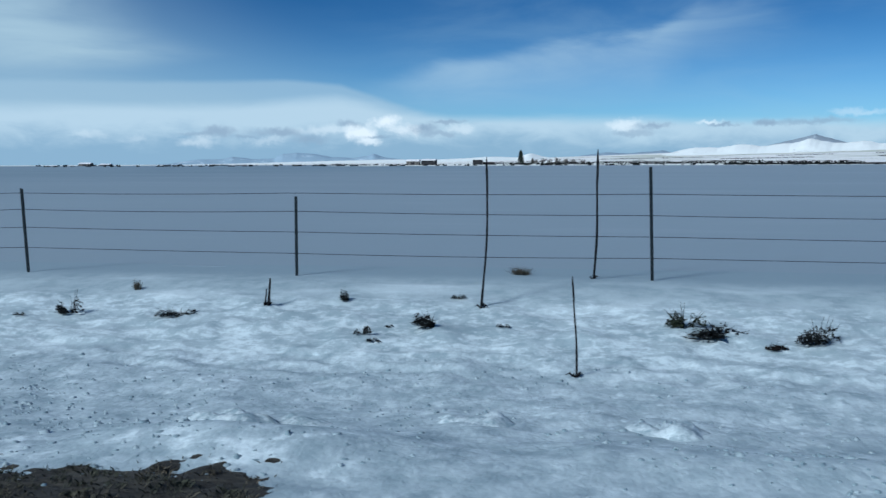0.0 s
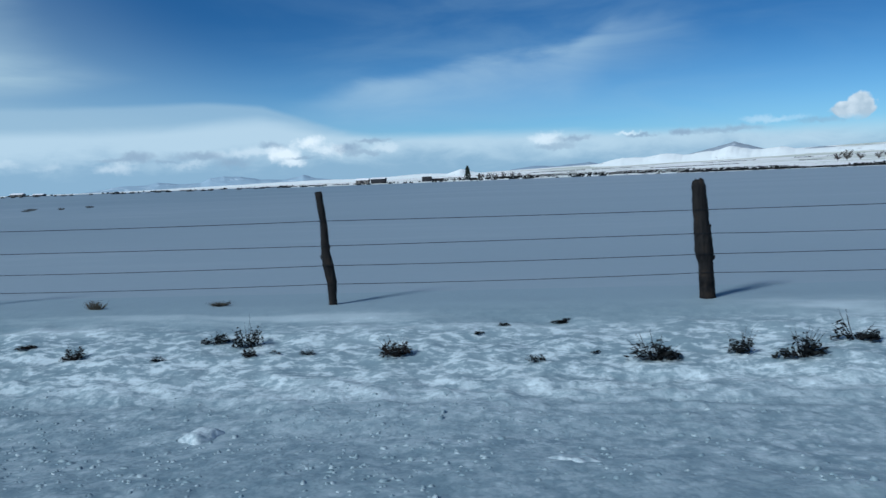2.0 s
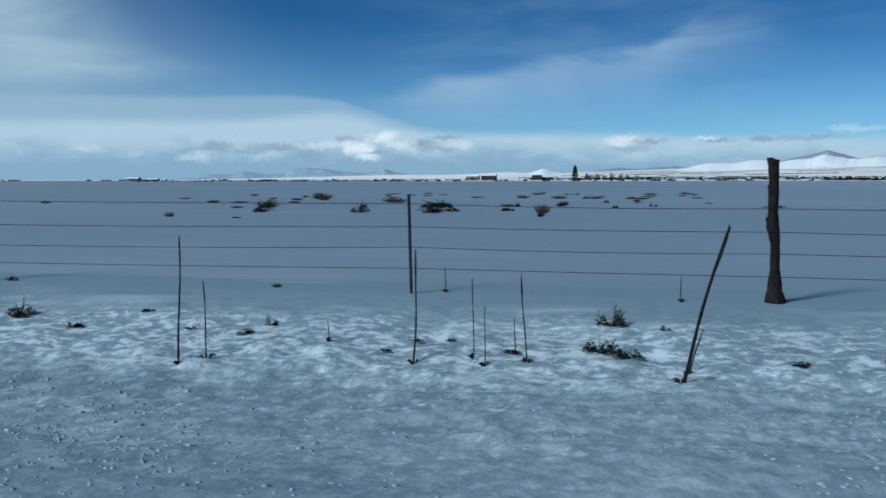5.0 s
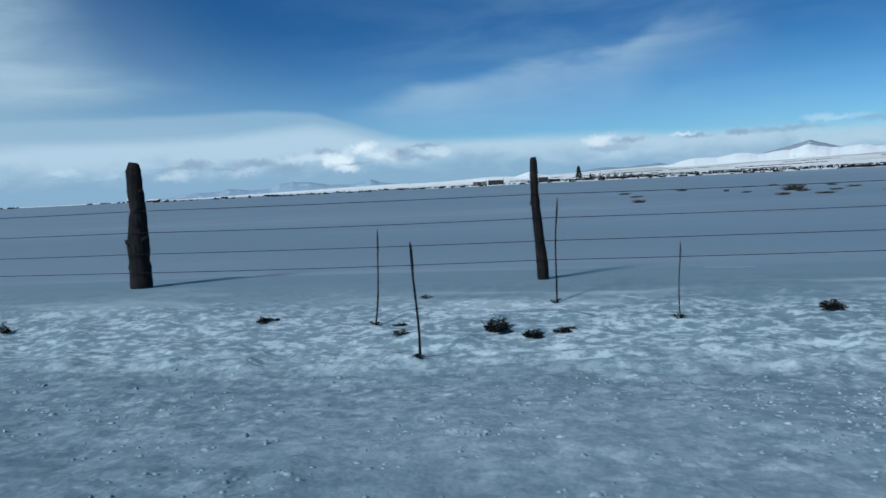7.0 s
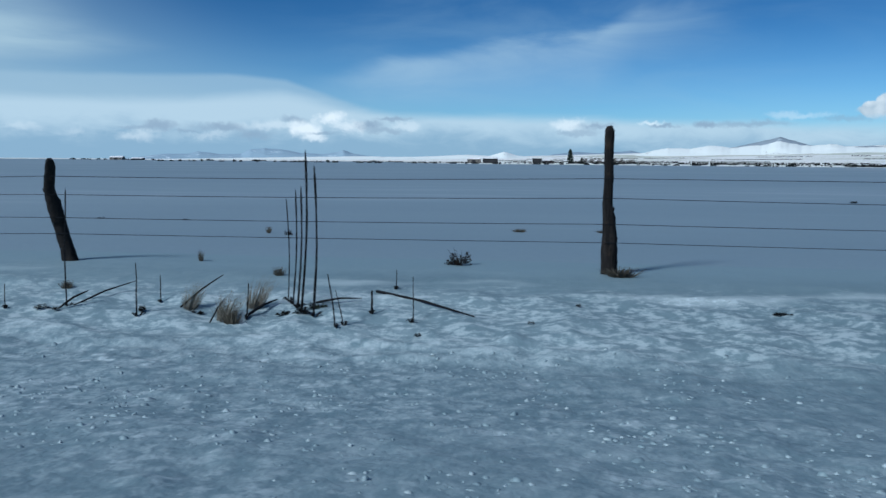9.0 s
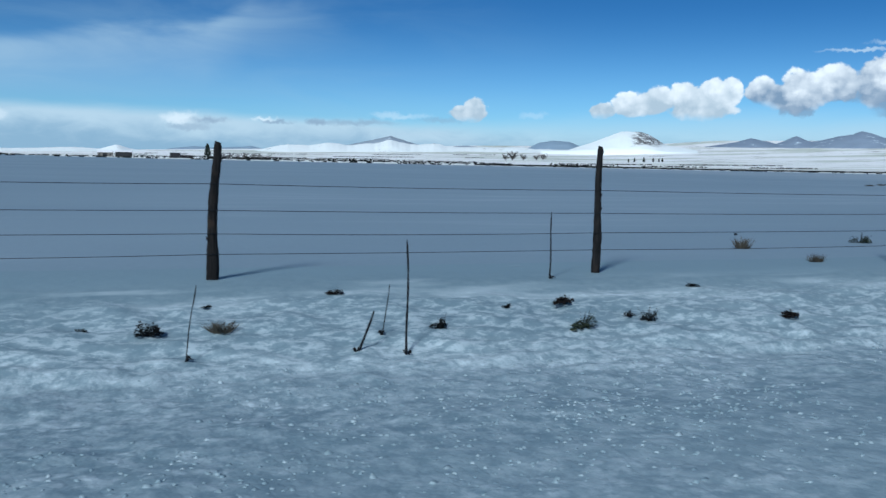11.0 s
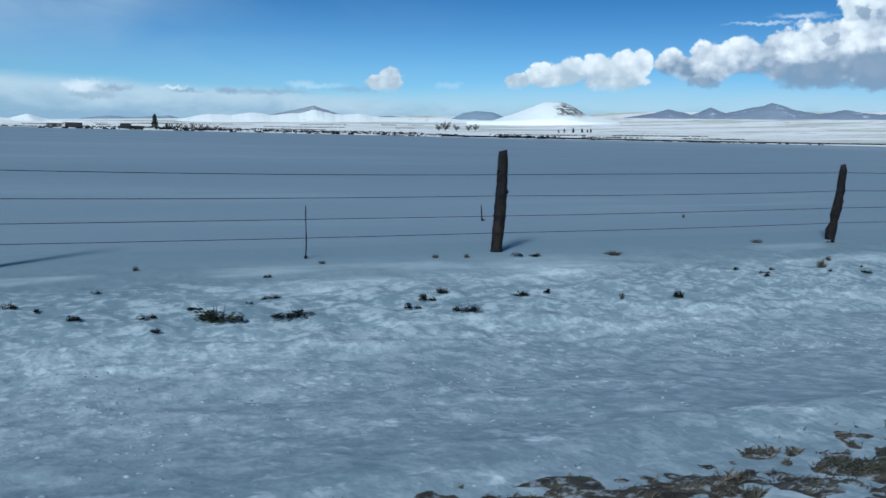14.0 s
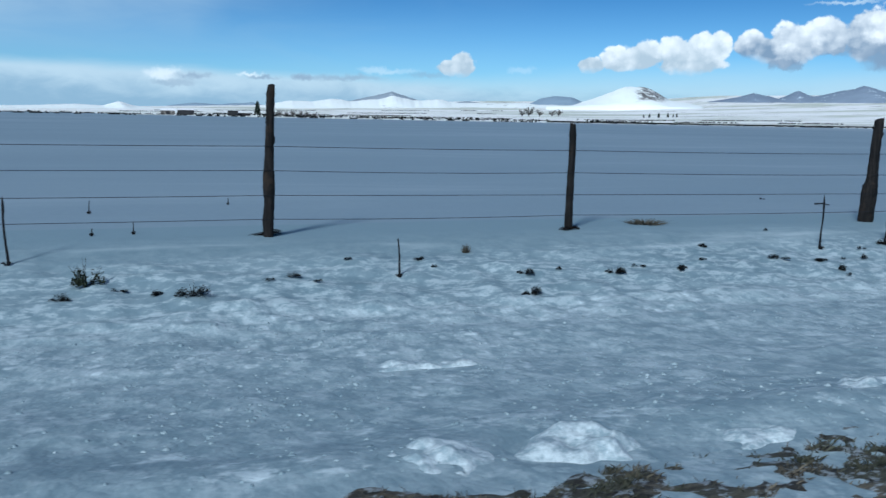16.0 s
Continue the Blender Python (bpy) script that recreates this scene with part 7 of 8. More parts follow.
bit(-191.73, 7.30, 0.05, 0.05)
bit(-191.89, 9.15, 0.09, 0.06)
bit(-191.95, 7.13, 0.07, 0.07)
tuft(-192.04, 7.70, 0.35, 0.16, "G")
bit(-192.34, 7.75, 0.05, 0.05)
stalk(-192.43, 9.32, 0.16, -0.01, 0.007)
tuft(-192.69, 7.50, 0.13, 0.07, "S")
stalk(-192.86, 9.17, 0.17, -0.00, 0.009)
tuft(-192.88, 7.16, 0.11, 0.06, "S")
tuft(-192.89, 9.03, 0.20, 0.07, "S")
bit(-193.29, 8.33, 0.06, 0.05)
bit(-193.38, 8.92, 0.10, 0.05)
tuft(-193.48, 7.87, 0.29, 0.06, "S")
stalk(-193.53, 9.49, 1.05, 0.01, 0.011)
bit(-193.82, 8.42, 0.08, 0.05)
stalk(-194.34, 9.41, 0.34, -0.02, 0.012)
tuft(-194.39, 7.76, 0.38, 0.15, "G")
bit(-194.61, 14.85, 0.10, 0.08)
tuft(-194.65, 9.50, 0.15, 0.13, "R")
bit(-195.32, 7.19, 0.06, 0.05)
tuft(-195.41, 7.73, 0.30, 0.10, "S")
tuft(-195.69, 6.98, 0.17, 0.05, "S")
tuft(-196.77, 7.66, 0.25, 0.08, "S")
tuft(-197.63, 9.09, 0.16, 0.10, "T")
bit(-197.63, 7.69, 0.07, 0.05)
tuft(-197.76, 7.83, 0.17, 0.07, "T")
tuft(-197.88, 7.72, 0.14, 0.05, "S")
bit(-197.90, 8.30, 0.05, 0.05)
bit(-198.05, 7.21, 0.04, 0.05)
tuft(-198.30, 8.83, 0.12, 0.05, "T")
tuft(-198.40, 7.38, 0.20, 0.05, "S")
bit(-198.59, 8.22, 0.08, 0.05)
tuft(-199.07, 9.20, 0.18, 0.06, "T")
bit(-199.24, 7.50, 0.04, 0.05)
bit(-199.31, 7.96, 0.08, 0.05)
tuft(-199.33, 9.02, 0.15, 0.06, "S")
bit(-199.48, 8.08, 0.10, 0.05)
bit(-199.57, 7.70, 0.07, 0.05)
tuft(-200.13, 9.62, 0.18, 0.07, "R")
tuft(-200.35, 7.63, 0.13, 0.06, "S")
bit(-200.66, 7.74, 0.07, 0.05)
bit(-200.66, 7.93, 0.04, 0.05)
bit(-201.25, 8.44, 0.05, 0.05)
bit(-201.69, 7.99, 0.07, 0.05)
tuft(-202.26, 8.42, 0.20, 0.17, "T")
tuft(-202.55, 7.59, 0.12, 0.11, "S")
tuft(-202.85, 7.69, 0.18, 0.09, "S")
bit(-203.03, 7.54, 0.06, 0.05)
bit(-203.06, 8.27, 0.08, 0.06)
bit(-203.22, 7.72, 0.11, 0.11)
tuft(-203.95, 9.09, 0.33, 0.20, "T")
tuft(-204.77, 7.27, 0.11, 0.06, "T")
tuft(-204.80, 7.81, 0.17, 0.05, "S")
bit(-204.91, 7.98, 0.06, 0.05)
bit(-205.11, 7.88, 0.09, 0.05)
bit(-205.23, 8.35, 0.07, 0.05)
tuft(-205.59, 13.00, 0.07, 0.07, "T")
tuft(-205.91, 7.44, 0.31, 0.20, "R")
tuft(-205.93, 9.27, 0.13, 0.05, "S")
bit(-206.70, 8.04, 0.05, 0.05)
tuft(-206.87, 7.84, 0.13, 0.05, "S")
tuft(-206.90, 8.41, 0.08, 0.06, "T")
tuft(-207.19, 9.44, 0.18, 0.05, "T")
tuft(-207.34, 8.12, 0.16, 0.12, "T")
bit(-207.37, 7.94, 0.06, 0.05)
bit(-208.13, 8.17, 0.05, 0.05)
bit(-208.41, 8.01, 0.11, 0.05)
bit(-208.52, 7.86, 0.07, 0.05)
bit(-208.77, 8.12, 0.07, 0.05)
stalk(-209.74, 13.16, 0.27, -0.04, 0.014)
tuft(-209.97, 8.99, 0.25, 0.05, "T")
tuft(-210.11, 7.48, 0.16, 0.10, "S")
tuft(-210.87, 7.52, 0.07, 0.08, "T")
tuft(-211.05, 9.04, 0.14, 0.06, "S")
bit(-211.31, 9.06, 0.10, 0.07)
tuft(-211.60, 7.83, 0.12, 0.05, "S")
tuft(-211.93, 9.18, 0.09, 0.05, "T")
tuft(-211.95, 7.81, 0.15, 0.06, "S")
tuft(-212.32, 9.22, 0.08, 0.05, "T")
tuft(-212.73, 7.48, 0.22, 0.07, "S")
tuft(-212.80, 7.95, 0.12, 0.08, "S")
tuft(-213.00, 7.83, 0.14, 0.08, "S")
bit(-213.23, 7.65, 0.11, 0.08)
bit(-213.71, 9.14, 0.06, 0.05)
stalk(-213.80, 9.53, 0.59, 0.01, 0.008)
bit(-214.40, 8.70, 0.07, 0.05)
tuft(-214.42, 7.68, 0.29, 0.06, "S")
tuft(-214.51, 8.11, 0.14, 0.05, "S")
bit(-214.76, 7.92, 0.05, 0.05)
tuft(-215.09, 7.67, 0.38, 0.14, "G")
bit(-215.25, 7.90, 0.10, 0.05)
bit(-215.63, 7.47, 0.07, 0.07)
tuft(-215.66, 9.14, 0.07, 0.05, "T")
bit(-215.67, 7.80, 0.10, 0.07)
bit(-216.06, 8.40, 0.07, 0.05)
tuft(-216.28, 7.77, 0.12, 0.06, "S")
bit(-216.57, 8.06, 0.06, 0.05)
tuft(-216.76, 8.10, 0.12, 0.07, "S")
stalk(-217.43, 10.22, 0.20, 0.01, 0.010)
tuft(-217.83, 7.78, 0.19, 0.08, "S")
bit(-219.39, 8.06, 0.05, 0.05)
stalk(-220.38, 9.30, 0.34, -0.01, 0.011)
tuft(-220.66, 9.55, 0.20, 0.05, "T")
tuft(-221.33, 7.77, 0.14, 0.05, "S")
tuft(-221.42, 9.56, 0.09, 0.05, "T")
tuft(-221.53, 8.30, 0.08, 0.05, "T")
tuft(-221.81, 8.00, 0.14, 0.10, "S")
stalk(-222.18, 9.45, 0.71, -0.02, 0.015)
tuft(-222.34, 7.68, 0.18, 0.08, "S")
tuft(-222.51, 7.86, 0.16, 0.13, "S")
bit(-222.94, 7.78, 0.08, 0.06)
tuft(-223.01, 8.14, 0.16, 0.11, "G")
bit(-223.15, 7.71, 0.07, 0.05)
bit(-223.20, 7.92, 0.10, 0.05)
bit(-223.90, 9.22, 0.08, 0.05)
tuft(-224.17, 7.90, 0.15, 0.06, "S")
bit(-224.28, 7.77, 0.10, 0.05)
tuft(-224.48, 8.06, 0.15, 0.05, "S")
stalk(-224.91, 9.54, 0.83, 0.01, 0.013)
tuft(-226.91, 9.44, 0.22, 0.05, "R")
bit(-226.92, 7.96, 0.08, 0.05)
stalk(-227.80, 9.79, 0.47, -0.03, 0.009)
bit(-228.14, 8.08, 0.05, 0.05)
bit(-228.43, 7.69, 0.11, 0.05)
bit(-229.50, 8.06, 0.09, 0.07)
tuft(-229.58, 9.33, 0.16, 0.05, "T")
bit(-229.72, 7.89, 0.03, 0.05)
bit(-229.99, 8.34, 0.11, 0.06)
stalk(-230.80, 9.99, 0.17, -0.00, 0.008)
bit(-231.09, 7.69, 0.05, 0.05)
tuft(-231.14, 8.20, 0.12, 0.09, "S")
bit(-231.28, 7.64, 0.04, 0.05)
bit(-231.61, 8.09, 0.05, 0.05)
tuft(-231.66, 11.55, 0.44, 0.05, "S")
tuft(-231.90, 7.52, 0.24, 0.07, "S")
bit(-231.91, 7.80, 0.10, 0.10)
bit(-232.12, 8.06, 0.05, 0.05)
tuft(-232.25, 7.67, 0.10, 0.07, "G")
stick(-232.36, 7.54, -232.19, 7.37, 0.02, 0.020)
tuft(-232.39, 11.65, 0.32, 0.05, "S")
stalk(-232.40, 9.52, 0.46, -0.02, 0.009)
tuft(-232.56, 7.99, 0.12, 0.09, "G")
tuft(-232.71, 9.21, 0.28, 0.05, "T")
bit(-233.32, 7.67, 0.09, 0.05)
stalk(-233.47, 7.79, 0.54, -0.01, 0.011)
bit(-233.60, 9.73, 0.05, 0.05)
tuft(-234.11, 8.12, 0.23, 0.12, "S")
tuft(-235.07, 8.02, 0.25, 0.05, "T")
bit(-235.40, 9.32, 0.07, 0.06)
tuft(-237.17, 9.00, 0.16, 0.11, "T")
tuft(-237.43, 7.90, 0.14, 0.05, "S")
bit(-237.61, 7.68, 0.07, 0.05)
stick(-237.68, 11.96, -237.54, 11.75, 0.00, 0.020)
stalk(-237.68, 8.39, 0.37, -0.02, 0.009)
stalk(-237.70, 8.15, 0.46, -0.01, 0.009)
bit(-238.06, 12.84, 0.08, 0.05)
tuft(-238.26, 8.08, 0.20, 0.05, "S")
tuft(-238.37, 9.18, 0.37, 0.06, "T")
stick(-238.45, 7.88, -238.04, 7.72, 0.02, 0.028)
tuft(-238.61, 9.08, 0.12, 0.05, "S")
bit(-238.61, 7.95, 0.08, 0.05)
tuft(-238.76, 8.28, 0.07, 0.05, "T")
tuft(-239.31, 8.09, 0.19, 0.09, "S")
bit(-239.58, 7.51, 0.07, 0.05)
bit(-239.67, 7.73, 0.06, 0.06)
stalk(-239.83, 8.36, 0.63, 0.02, 0.015)
tuft(-239.85, 8.34, 0.16, 0.09, "S")
bit(-239.86, 7.94, 0.10, 0.09)
bit(-240.41, 8.14, 0.07, 0.05)
bit(-240.61, 7.90, 0.09, 0.09)
stalk(-240.90, 8.30, 0.63, 0.00, 0.013)
bit(-240.88, 7.94, 0.04, 0.05)
bit(-241.15, 8.98, 0.08, 0.05)
tuft(-241.17, 7.61, 0.12, 0.09, "S")
tuft(-241.23, 7.94, 0.24, 0.05, "S")
bit(-241.26, 7.43, 0.07, 0.05)
tuft(-241.75, 8.00, 0.20, 0.05, "S")
tuft(-242.51, 8.45, 0.13, 0.05, "S")
tuft(-242.51, 9.67, 0.59, 0.07, "T")
bit(-242.77, 8.02, 0.08, 0.05)
tuft(-243.21, 7.81, 0.18, 0.09, "S")
bit(-243.63, 7.98, 0.11, 0.05)
tuft(-243.73, 9.38, 0.28, 0.06, "R")
tuft(-244.01, 7.82, 0.18, 0.07, "S")
bit(-244.57, 7.99, 0.09, 0.05)
tuft(-245.02, 7.87, 0.14, 0.06, "S")
tuft(-245.17, 7.39, 0.17, 0.08, "S")
tuft(-245.40, 8.58, 0.12, 0.09, "T")
bit(-245.90, 8.12, 0.05, 0.05)
tuft(-245.97, 8.38, 0.12, 0.05, "S")
stalk(-246.31, 7.98, 0.38, -0.02, 0.013)
bit(-246.72, 8.38, 0.07, 0.05)
bit(-247.13, 7.85, 0.07, 0.05)
tuft(-247.32, 9.68, 0.32, 0.05, "R")
bit(-247.34, 8.02, 0.10, 0.07)
stalk(-247.47, 13.10, 0.10, 0.00, 0.010)
bit(-247.58, 7.93, 0.06, 0.05)
tuft(-248.28, 7.67, 0.22, 0.09, "S")
tuft(-248.59, 7.79, 0.12, 0.07, "S")
stalk(-248.77, 9.96, 0.14, 0.00, 0.007)
bit(-248.89, 7.92, 0.10, 0.05)
tuft(-249.15, 8.04, 0.22, 0.20, "G")
stalk(-249.19, 9.90, 0.08, 0.00, 0.010)
stalk(-249.34, 12.16, 0.17, 0.01, 0.009)
tuft(-249.35, 7.79, 0.14, 0.07, "S")
stalk(-249.84, 8.62, 0.61, -0.02, 0.014)

# a patch of thin stubble and weeds far out in the field
rnd = random.Random(31)
for k in range(40):
    tuft(rnd.uniform(-103.0, -66.0), rnd.uniform(36.0, 78.0), rnd.uniform(0.35, 1.2), rnd.uniform(0.07, 0.18), rnd.choice("TTTTG"))

tagged(new("weed_scraps", mesh_of("weed_scraps", *merge(BITS), SAGE, False)), "scattered small dark weed scraps on the snow", "weed", kind="stuff")

# the curled top of one tall weed
hook = part("curled_tip", mesh_of("curled_tip", *tube([(0.0, 0, 0.0), (0.005, 0, 0.08), (-0.02, 0, 0.125), (-0.055, 0, 0.10), (-0.06, 0, 0.02), (-0.05, 0, -0.08)], [0.016, 0.018, 0.018, 0.016, 0.013, 0.006], 6, 2, 0.1), STALK, False), None)
nearest = min((o for o in scene.objects if o.name.startswith("dead_stalk")), key=lambda o: abs(o.location.x - (-190.03)) + abs(o.location.y - 7.09))
hook.parent = nearest
hook.location = (0.01, 0, 1.27)

# a scar of bare soil where a wheel or a blade cut the crust
pieces = []
rnd = random.Random(12)
for k in range(6200):
    x = rnd.uniform(-54.4, -46.8)
    y = float(np.interp(x, SCAR_X, SCAR_Y)) + 0.04 * math.sin(3.1 * x) + rnd.gauss(0, 0.06) + 0.03
    thin = float(np.interp(x, (-54.4, -52.0, -50.6, -49.2, -48.2), (1.4, 0.8, -0.8, -1.0, 1.6)))
    if math.sin(5.2 * x + 1) + 0.8 * math.sin(11.7 * x) + rnd.uniform(-0.5, 0.5) < thin:
        continue
    r, z = rnd.uniform(0.005, 0.015), surface_z(x, y)
    way = Vector((rnd.uniform(-1, 1), rnd.uniform(-0.4, 0.4), rnd.uniform(-0.1, 0.15))) * r * 2.4
    pieces.append(tube([Vector((x, y, z)) - way, Vector((x, y, z + r * 0.3)), Vector((x, y, z)) + way], [r * 0.4, r, r * 0.35], 5, k, 0.4))
tagged(new("soil_scar", mesh_of("soil_scar", *merge(pieces), SOIL, False)), "broken line of dark bare soil cut through the snow", "soil", kind="stuff")

# bare soil along the edge of the road, showing between patches of snow
EDGE_X = [-262.0, -249.0, -245.0, -240.0, -235.0, -230.0, -223.0, -218.0, -213.0, -205.0, -198.0, -192.0, -15.0, -13.2, -1.6, -0.3]
EDGE_Y = [2.92, 2.94, 3.16, 3.14, 2.96, 2.96, 2.96, 3.28, 3.14, 3.28, 2.9, 1.7, 1.7, 3.84, 3.84, 1.7]


def soil_rise(x, y):
    """How far the soil stands above the snow: below zero where it is covered."""
    inside = np.clip((np.interp(x, EDGE_X, EDGE_Y) - y) / 0.22, -3.0, np.where(x > -20, 0.9, np.where(x < -242, -0.08, 0.16)))
    return 0.014 * np.clip(inside + 0.50 * lattice(x, y, 0.75, 1.6, 0.2, 31) + 0.55 * lattice(x, y, 0.20, 1.5, 0.1, 32) + 0.85 * lattice(x, y, 0.075, 1.2, 0.0, 33), -2.6, 1.0)


def soil_z(x, y):
    return ground_z(x, y) + rough_z(x, y) + soil_rise(x, y)


for lo, hi, far in ((-262.0, -194.0, 3.75), (-15.0, -0.3, 4.1)):
    strip = wide_sheet("bare_soil", np.arange(lo, hi, 0.038), np.arange(2.03, far, 0.036), soil_z, BARE)
    tagged(new("bare_soil", strip), "bare brown soil with flattened grass along the road edge", "soil", kind="stuff")

# short dry grass standing on that soil, in tufts and singly
rng = np.random.default_rng(17)
verts, faces = [], []
for lo, hi, singles, tufts in ((-15.0, -0.4, 14000, 320), (-262.0, -192.0, 60000, 1900)):
    x, y = rng.uniform(lo, hi, singles), rng.uniform(2.1, 4.0, singles)
    h = rng.uniform(0.010, 0.034, singles)
    tx, ty = rng.uniform(lo, hi, tufts * 4), rng.uniform(2.4, 4.0, tufts * 4)
    near_edge = (soil_rise(tx, ty) > 0.002) & (ty > np.interp(tx, EDGE_X, EDGE_Y) - 0.55)
    tx, ty = tx[near_edge][:tufts], ty[near_edge][:tufts]
    blades = 46
    wide, tall = rng.uniform(0.02, 0.07, (len(tx), 1)), rng.uniform(0.016, 0.046, (len(tx), 1))
    bx, by = (tx[:, None] + wide * rng.normal(0, 1, (len(tx), blades))).ravel(), (ty[:, None] + 0.7 * wide * rng.normal(0, 1, (len(tx), blades))).ravel()
    bh = (tall * rng.uniform(0.4, 1.15, (len(tx), blades))).ravel()
    x, y, h = np.concatenate([x, bx]), np.concatenate([y, by]), np.concatenate([h, bh])
    grown = soil_rise(x, y) > -0.002
    x, y, h = x[grown], y[grown], h[grown]
    a, c = rng.uniform(0, 6.283, len(x)), np.stack([x, y, soil_z(x, y) - 0.008], -1)
    way, side = np.stack([np.cos(a), np.sin(a), 0 * a], -1), np.stack([-np.sin(a), np.cos(a), 0 * a], -1) * rng.uniform(0.002, 0.0045, (len(x), 1))
    lean, up = way * (h * rng.uniform(0.3, 1.5, len(x)))[:, None], np.stack([0 * h, 0 * h, h], -1)
    i = len(verts) + 4 * np.arange(len(x))
    verts += np.stack([c - side, c + side, c + 0.45 * lean + 0.7 * side + 0.7 * up, c + lean + up], 1).reshape(-1, 3).tolist()
    faces += np.stack([i, i + 1, i + 2, i, i + 2, i + 3], -1).reshape(-1, 3).tolist()
tagged(new("shoulder_grass", mesh_of("shoulder_grass", verts, faces, SHOULDER, False)), "flattened brown and tan grass along the road edge", "grass", kind="stuff")

# lumps of clean snow left along the edge of the road
def snow_lump(x, y, wide, deep):
    rnd = random.Random(int(abs(x) * 100))
    rings, spokes = 11, 44
    bulge = [(rnd.uniform(0, 6.283), rnd.uniform(0.05, 0.20) / (k + 1) ** 0.5) for k in range(6)]
    verts, faces = [], []
    for i in range(rings + 1):
        q = i / rings
        for j in range(spokes):
            a = 2 * math.pi * j / spokes
            reach = 1 + sum(s * math.sin((k + 2) * a + p) for k, (p, s) in enumerate(bulge))
            px, py = x + math.cos(a) * q * reach * wide * 1.25, y + math.sin(a) * q * reach * deep * 1.2
            at = np.array([px]), np.array([py])
            blocky = 0.85 + 0.9 * float(lattice(*at, 0.19, 1.0, 0.1, 41)[0]) + 0.6 * float(lattice(*at, 0.08, 1.0, 0.0, 42)[0])
            h = min(0.048, 0.22 * min(wide, deep)) * min(1.0, 2.2 * (1 - q)) ** 0.8 * max(-0.25, blocky) - 0.03 * q ** 3
            verts.append((px - x, py - y, surface_z(px, py) - surface_z(x, y) + h))
    for i in range(rings):
        for j in range(spokes):
            k = (j + 1) % spokes
            faces.append((i * spokes + j, (i + 1) * spokes + j, (i + 1) * spokes + k, i * spokes + k))
    ob = new("snow_lump", mesh_of("snow_lump", verts, faces, CLEAN))
    ob.location = (x, y, surface_z(x, y))
    tagged(ob, "low lump of clean white snow beside the road", "snow", group="snow lumps along the road")


for x, y, wide, deep in ((-2.21, 5.05, 0.45, 0.21), (-0.75, 5.30, 0.23, 0.18), (0.44, 5.35, 0.21, 0.19), (-8.78, 4.86, 0.27, 0.29), (-6.07, 4.73, 0.27, 0.25), (-7.52, 4.59, 0.17, 0.19), (-13.06, 4.94, 0.09, 0.21), (-21.63, 4.92, 0.14, 0.21), (-28.39, 5.13, 0.15, 0.11), (-31.05, 5.90, 0.15, 0.17), (-198.36, 3.88, 0.20, 0.19), (-197.54, 4.19, 0.18, 0.14), (-204.87, 4.18, 0.31, 0.28), (-204.07, 3.92, 0.27, 0.30), (-228.78, 3.96, 0.18, 0.25), (-228.97, 4.26, 0.16, 0.11), (-247.45, 3.40, 0.20, 0.22), (-246.73, 3.47, 0.25, 0.24), (-245.90, 3.30, 0.22, 0.12), (-246.82, 5.63, 0.37, 0.14), (-219.55, 3.90, 0.20, 0.20), (-218.95, 4.02, 0.22, 0.12), (-218.30, 4.00, 0.18, 0.11), (-217.55, 4.08, 0.16, 0.10), (-244.70, 3.76, 0.24, 0.15), (-244.22, 3.62, 0.10, 0.10)):
    snow_lump(x, y, wide, deep)

# crumbs and clods of thrown snow on the crust by the road, lying in loose swathes
rng = np.random.default_rng(21)
ICO = [(0, 0, 1)] + [(0.6 * math.cos(1.2566 * k), 0.6 * math.sin(1.2566 * k), 0.75) for k in range(5)] + [(1.05 * math.cos(1.2566 * k + 0.628), 1.05 * math.sin(1.2566 * k + 0.628), -0.25) for k in range(5)]
TRI = [(0, 1 + k, 1 + (k + 1) % 5) for k in range(5)] + [(1 + k, 6 + k, 1 + (k + 1) % 5) for k in range(5)] + [(1 + (k + 1) % 5, 6 + k, 6 + (k + 1) % 5) for k in range(5)]
ICO, TRI = np.array(ICO), np.array(TRI)
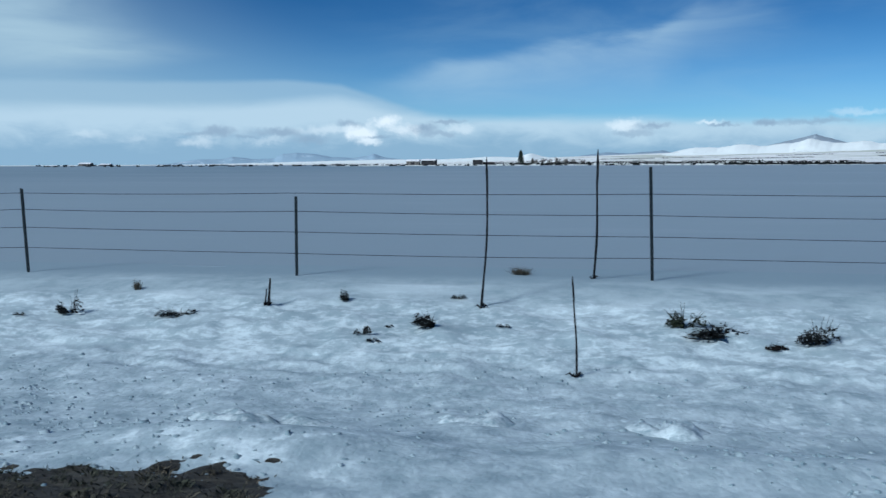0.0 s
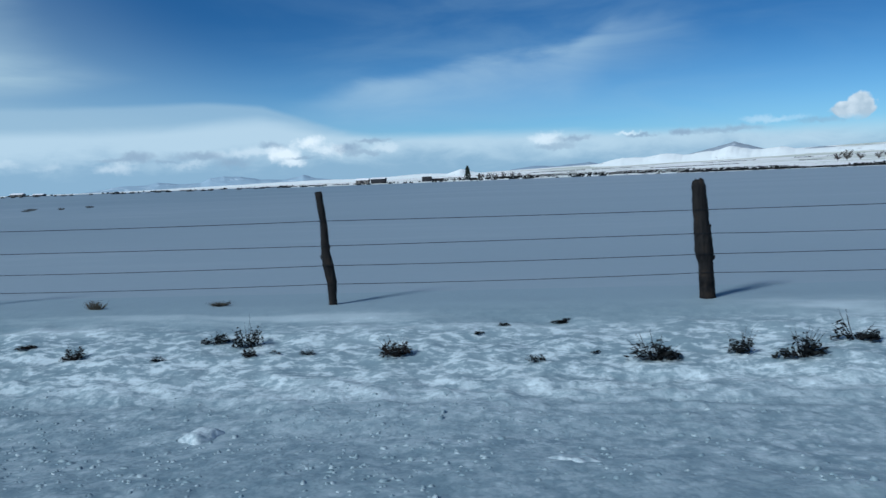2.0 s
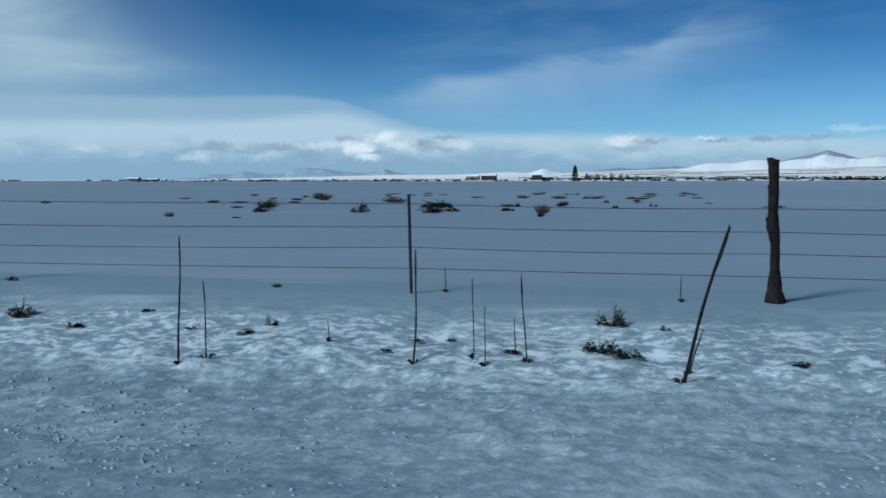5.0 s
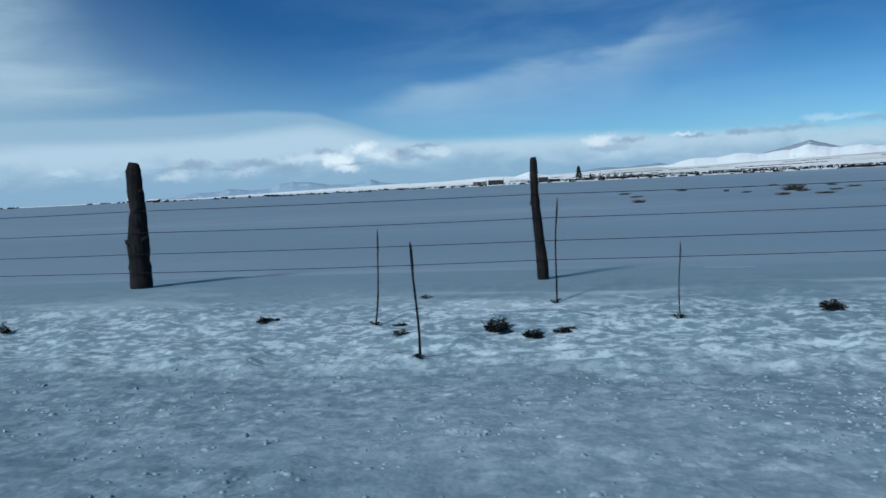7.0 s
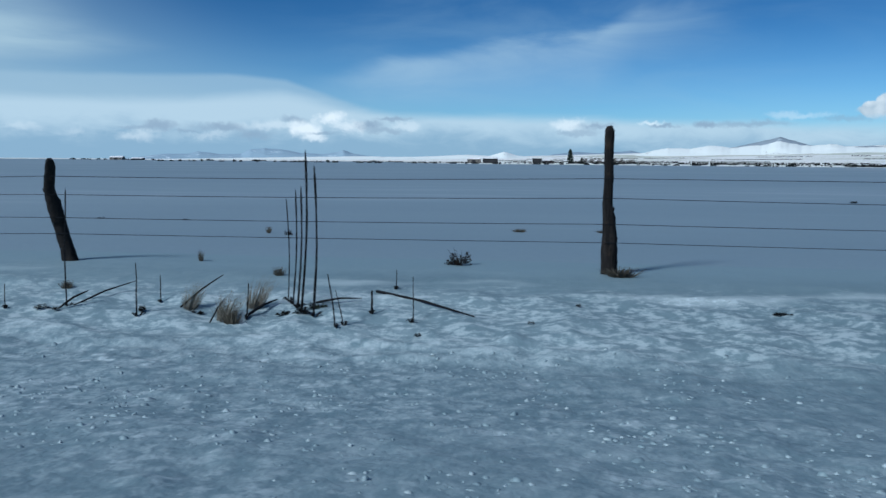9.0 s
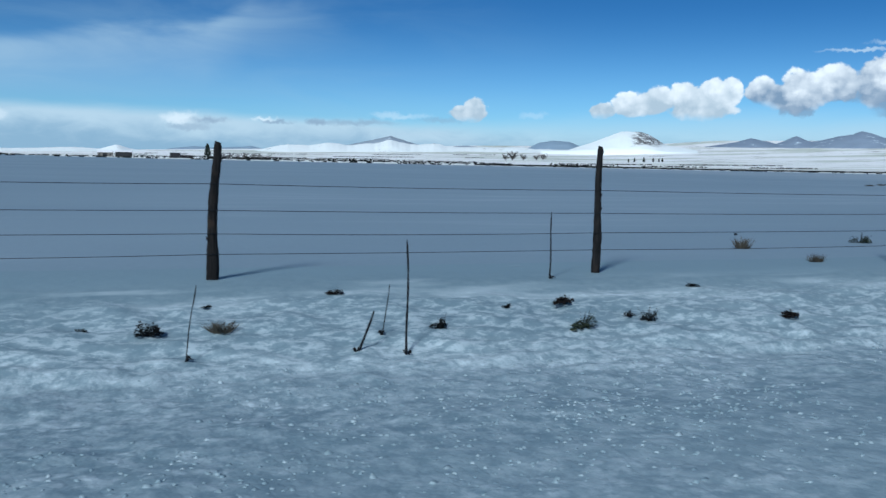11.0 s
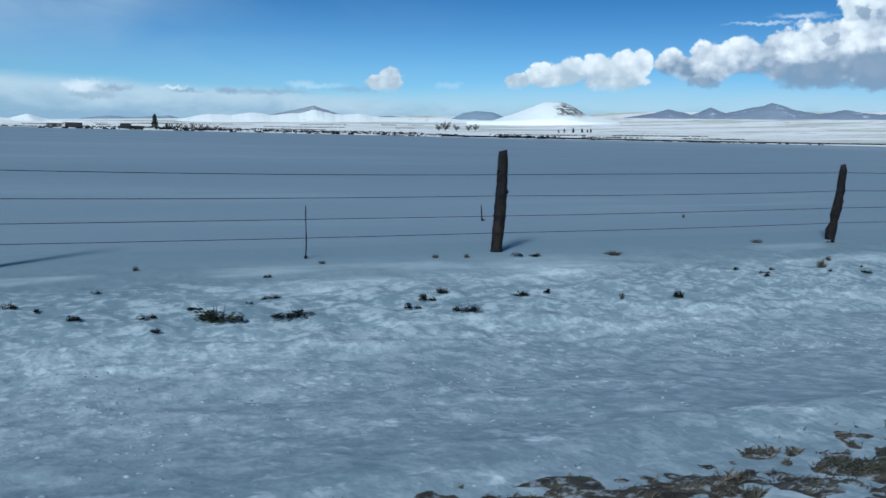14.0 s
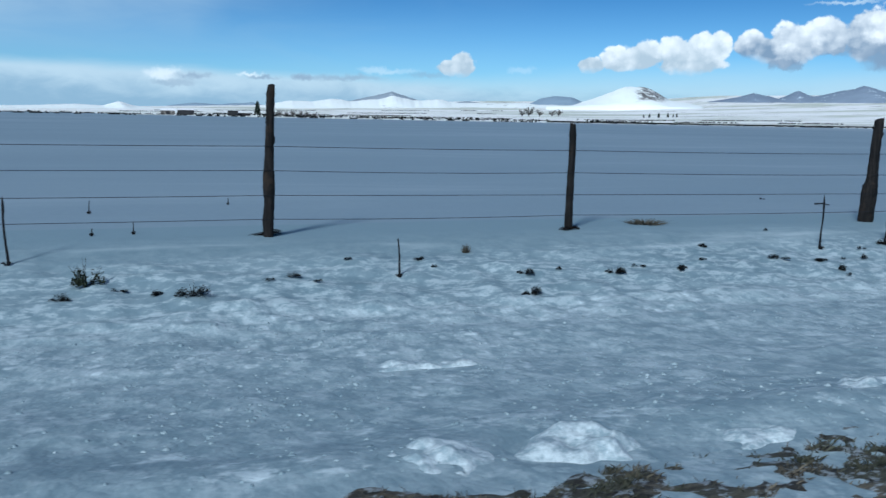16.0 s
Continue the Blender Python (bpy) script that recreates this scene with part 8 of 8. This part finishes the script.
want = 150000
cx = rng.uniform(VERGE_X[0] + 1, VERGE_X[1] - 1, want)
cy = 3.2 + 4.0 * rng.beta(1.25, 1.6, want)
thick = lattice(cx, cy, 1.9, 1.3, 0.3, 8) + 0.7 * lattice(cx, cy, 0.55, 1.0, 0.2, 9) + 0.4 * lattice(cx, cy, 0.21, 1.0, 0.0, 10)
keep = thick > rng.uniform(-0.6, 1.6, want)
cx, cy = cx[keep], cy[keep]
cz = ground_z(cx, cy) + rough_z(cx, cy)
size = 0.008 + 0.022 * rng.beta(1.2, 3.8, len(cx)) + 0.016 * (rng.random(len(cx)) < 0.008)
size = size * np.interp(cx, [-190.0, -150.0], [0.72, 1.0])
spin = rng.uniform(0, 6.283, len(cx))
shape = ICO[None] * rng.uniform(0.50, 1.45, (len(cx), 11, 1)) * size[:, None, None]
shape = shape * np.stack([rng.uniform(0.8, 1.6, len(cx)), rng.uniform(0.7, 1.2, len(cx)), rng.uniform(0.35, 0.85, len(cx))], -1)[:, None, :]
c, s_ = np.cos(spin)[:, None], np.sin(spin)[:, None]
shape = np.stack([shape[..., 0] * c - shape[..., 1] * s_, shape[..., 0] * s_ + shape[..., 1] * c, shape[..., 2]], -1)
verts = (shape + np.stack([cx, cy, cz], -1)[:, None, :]).reshape(-1, 3)
faces = (TRI[None] + 11 * np.arange(len(cx))[:, None, None]).reshape(-1, 3)
crumb_mesh = bpy.data.meshes.new("snow_crumbs")
crumb_mesh.vertices.add(len(verts))
crumb_mesh.vertices.foreach_set("co", verts.astype(np.float32).ravel())
crumb_mesh.loops.add(faces.size)
crumb_mesh.loops.foreach_set("vertex_index", faces.astype(np.int32).ravel())
crumb_mesh.polygons.add(len(faces))
crumb_mesh.polygons.foreach_set("loop_start", np.arange(0, faces.size, 3, dtype=np.int32))
crumb_mesh.materials.append(CRUMB)
crumb_mesh.update(calc_edges=True)
tagged(new("snow_crumbs", crumb_mesh), "loose crumbs of thrown snow and ice beside the road", "snow", kind="stuff")
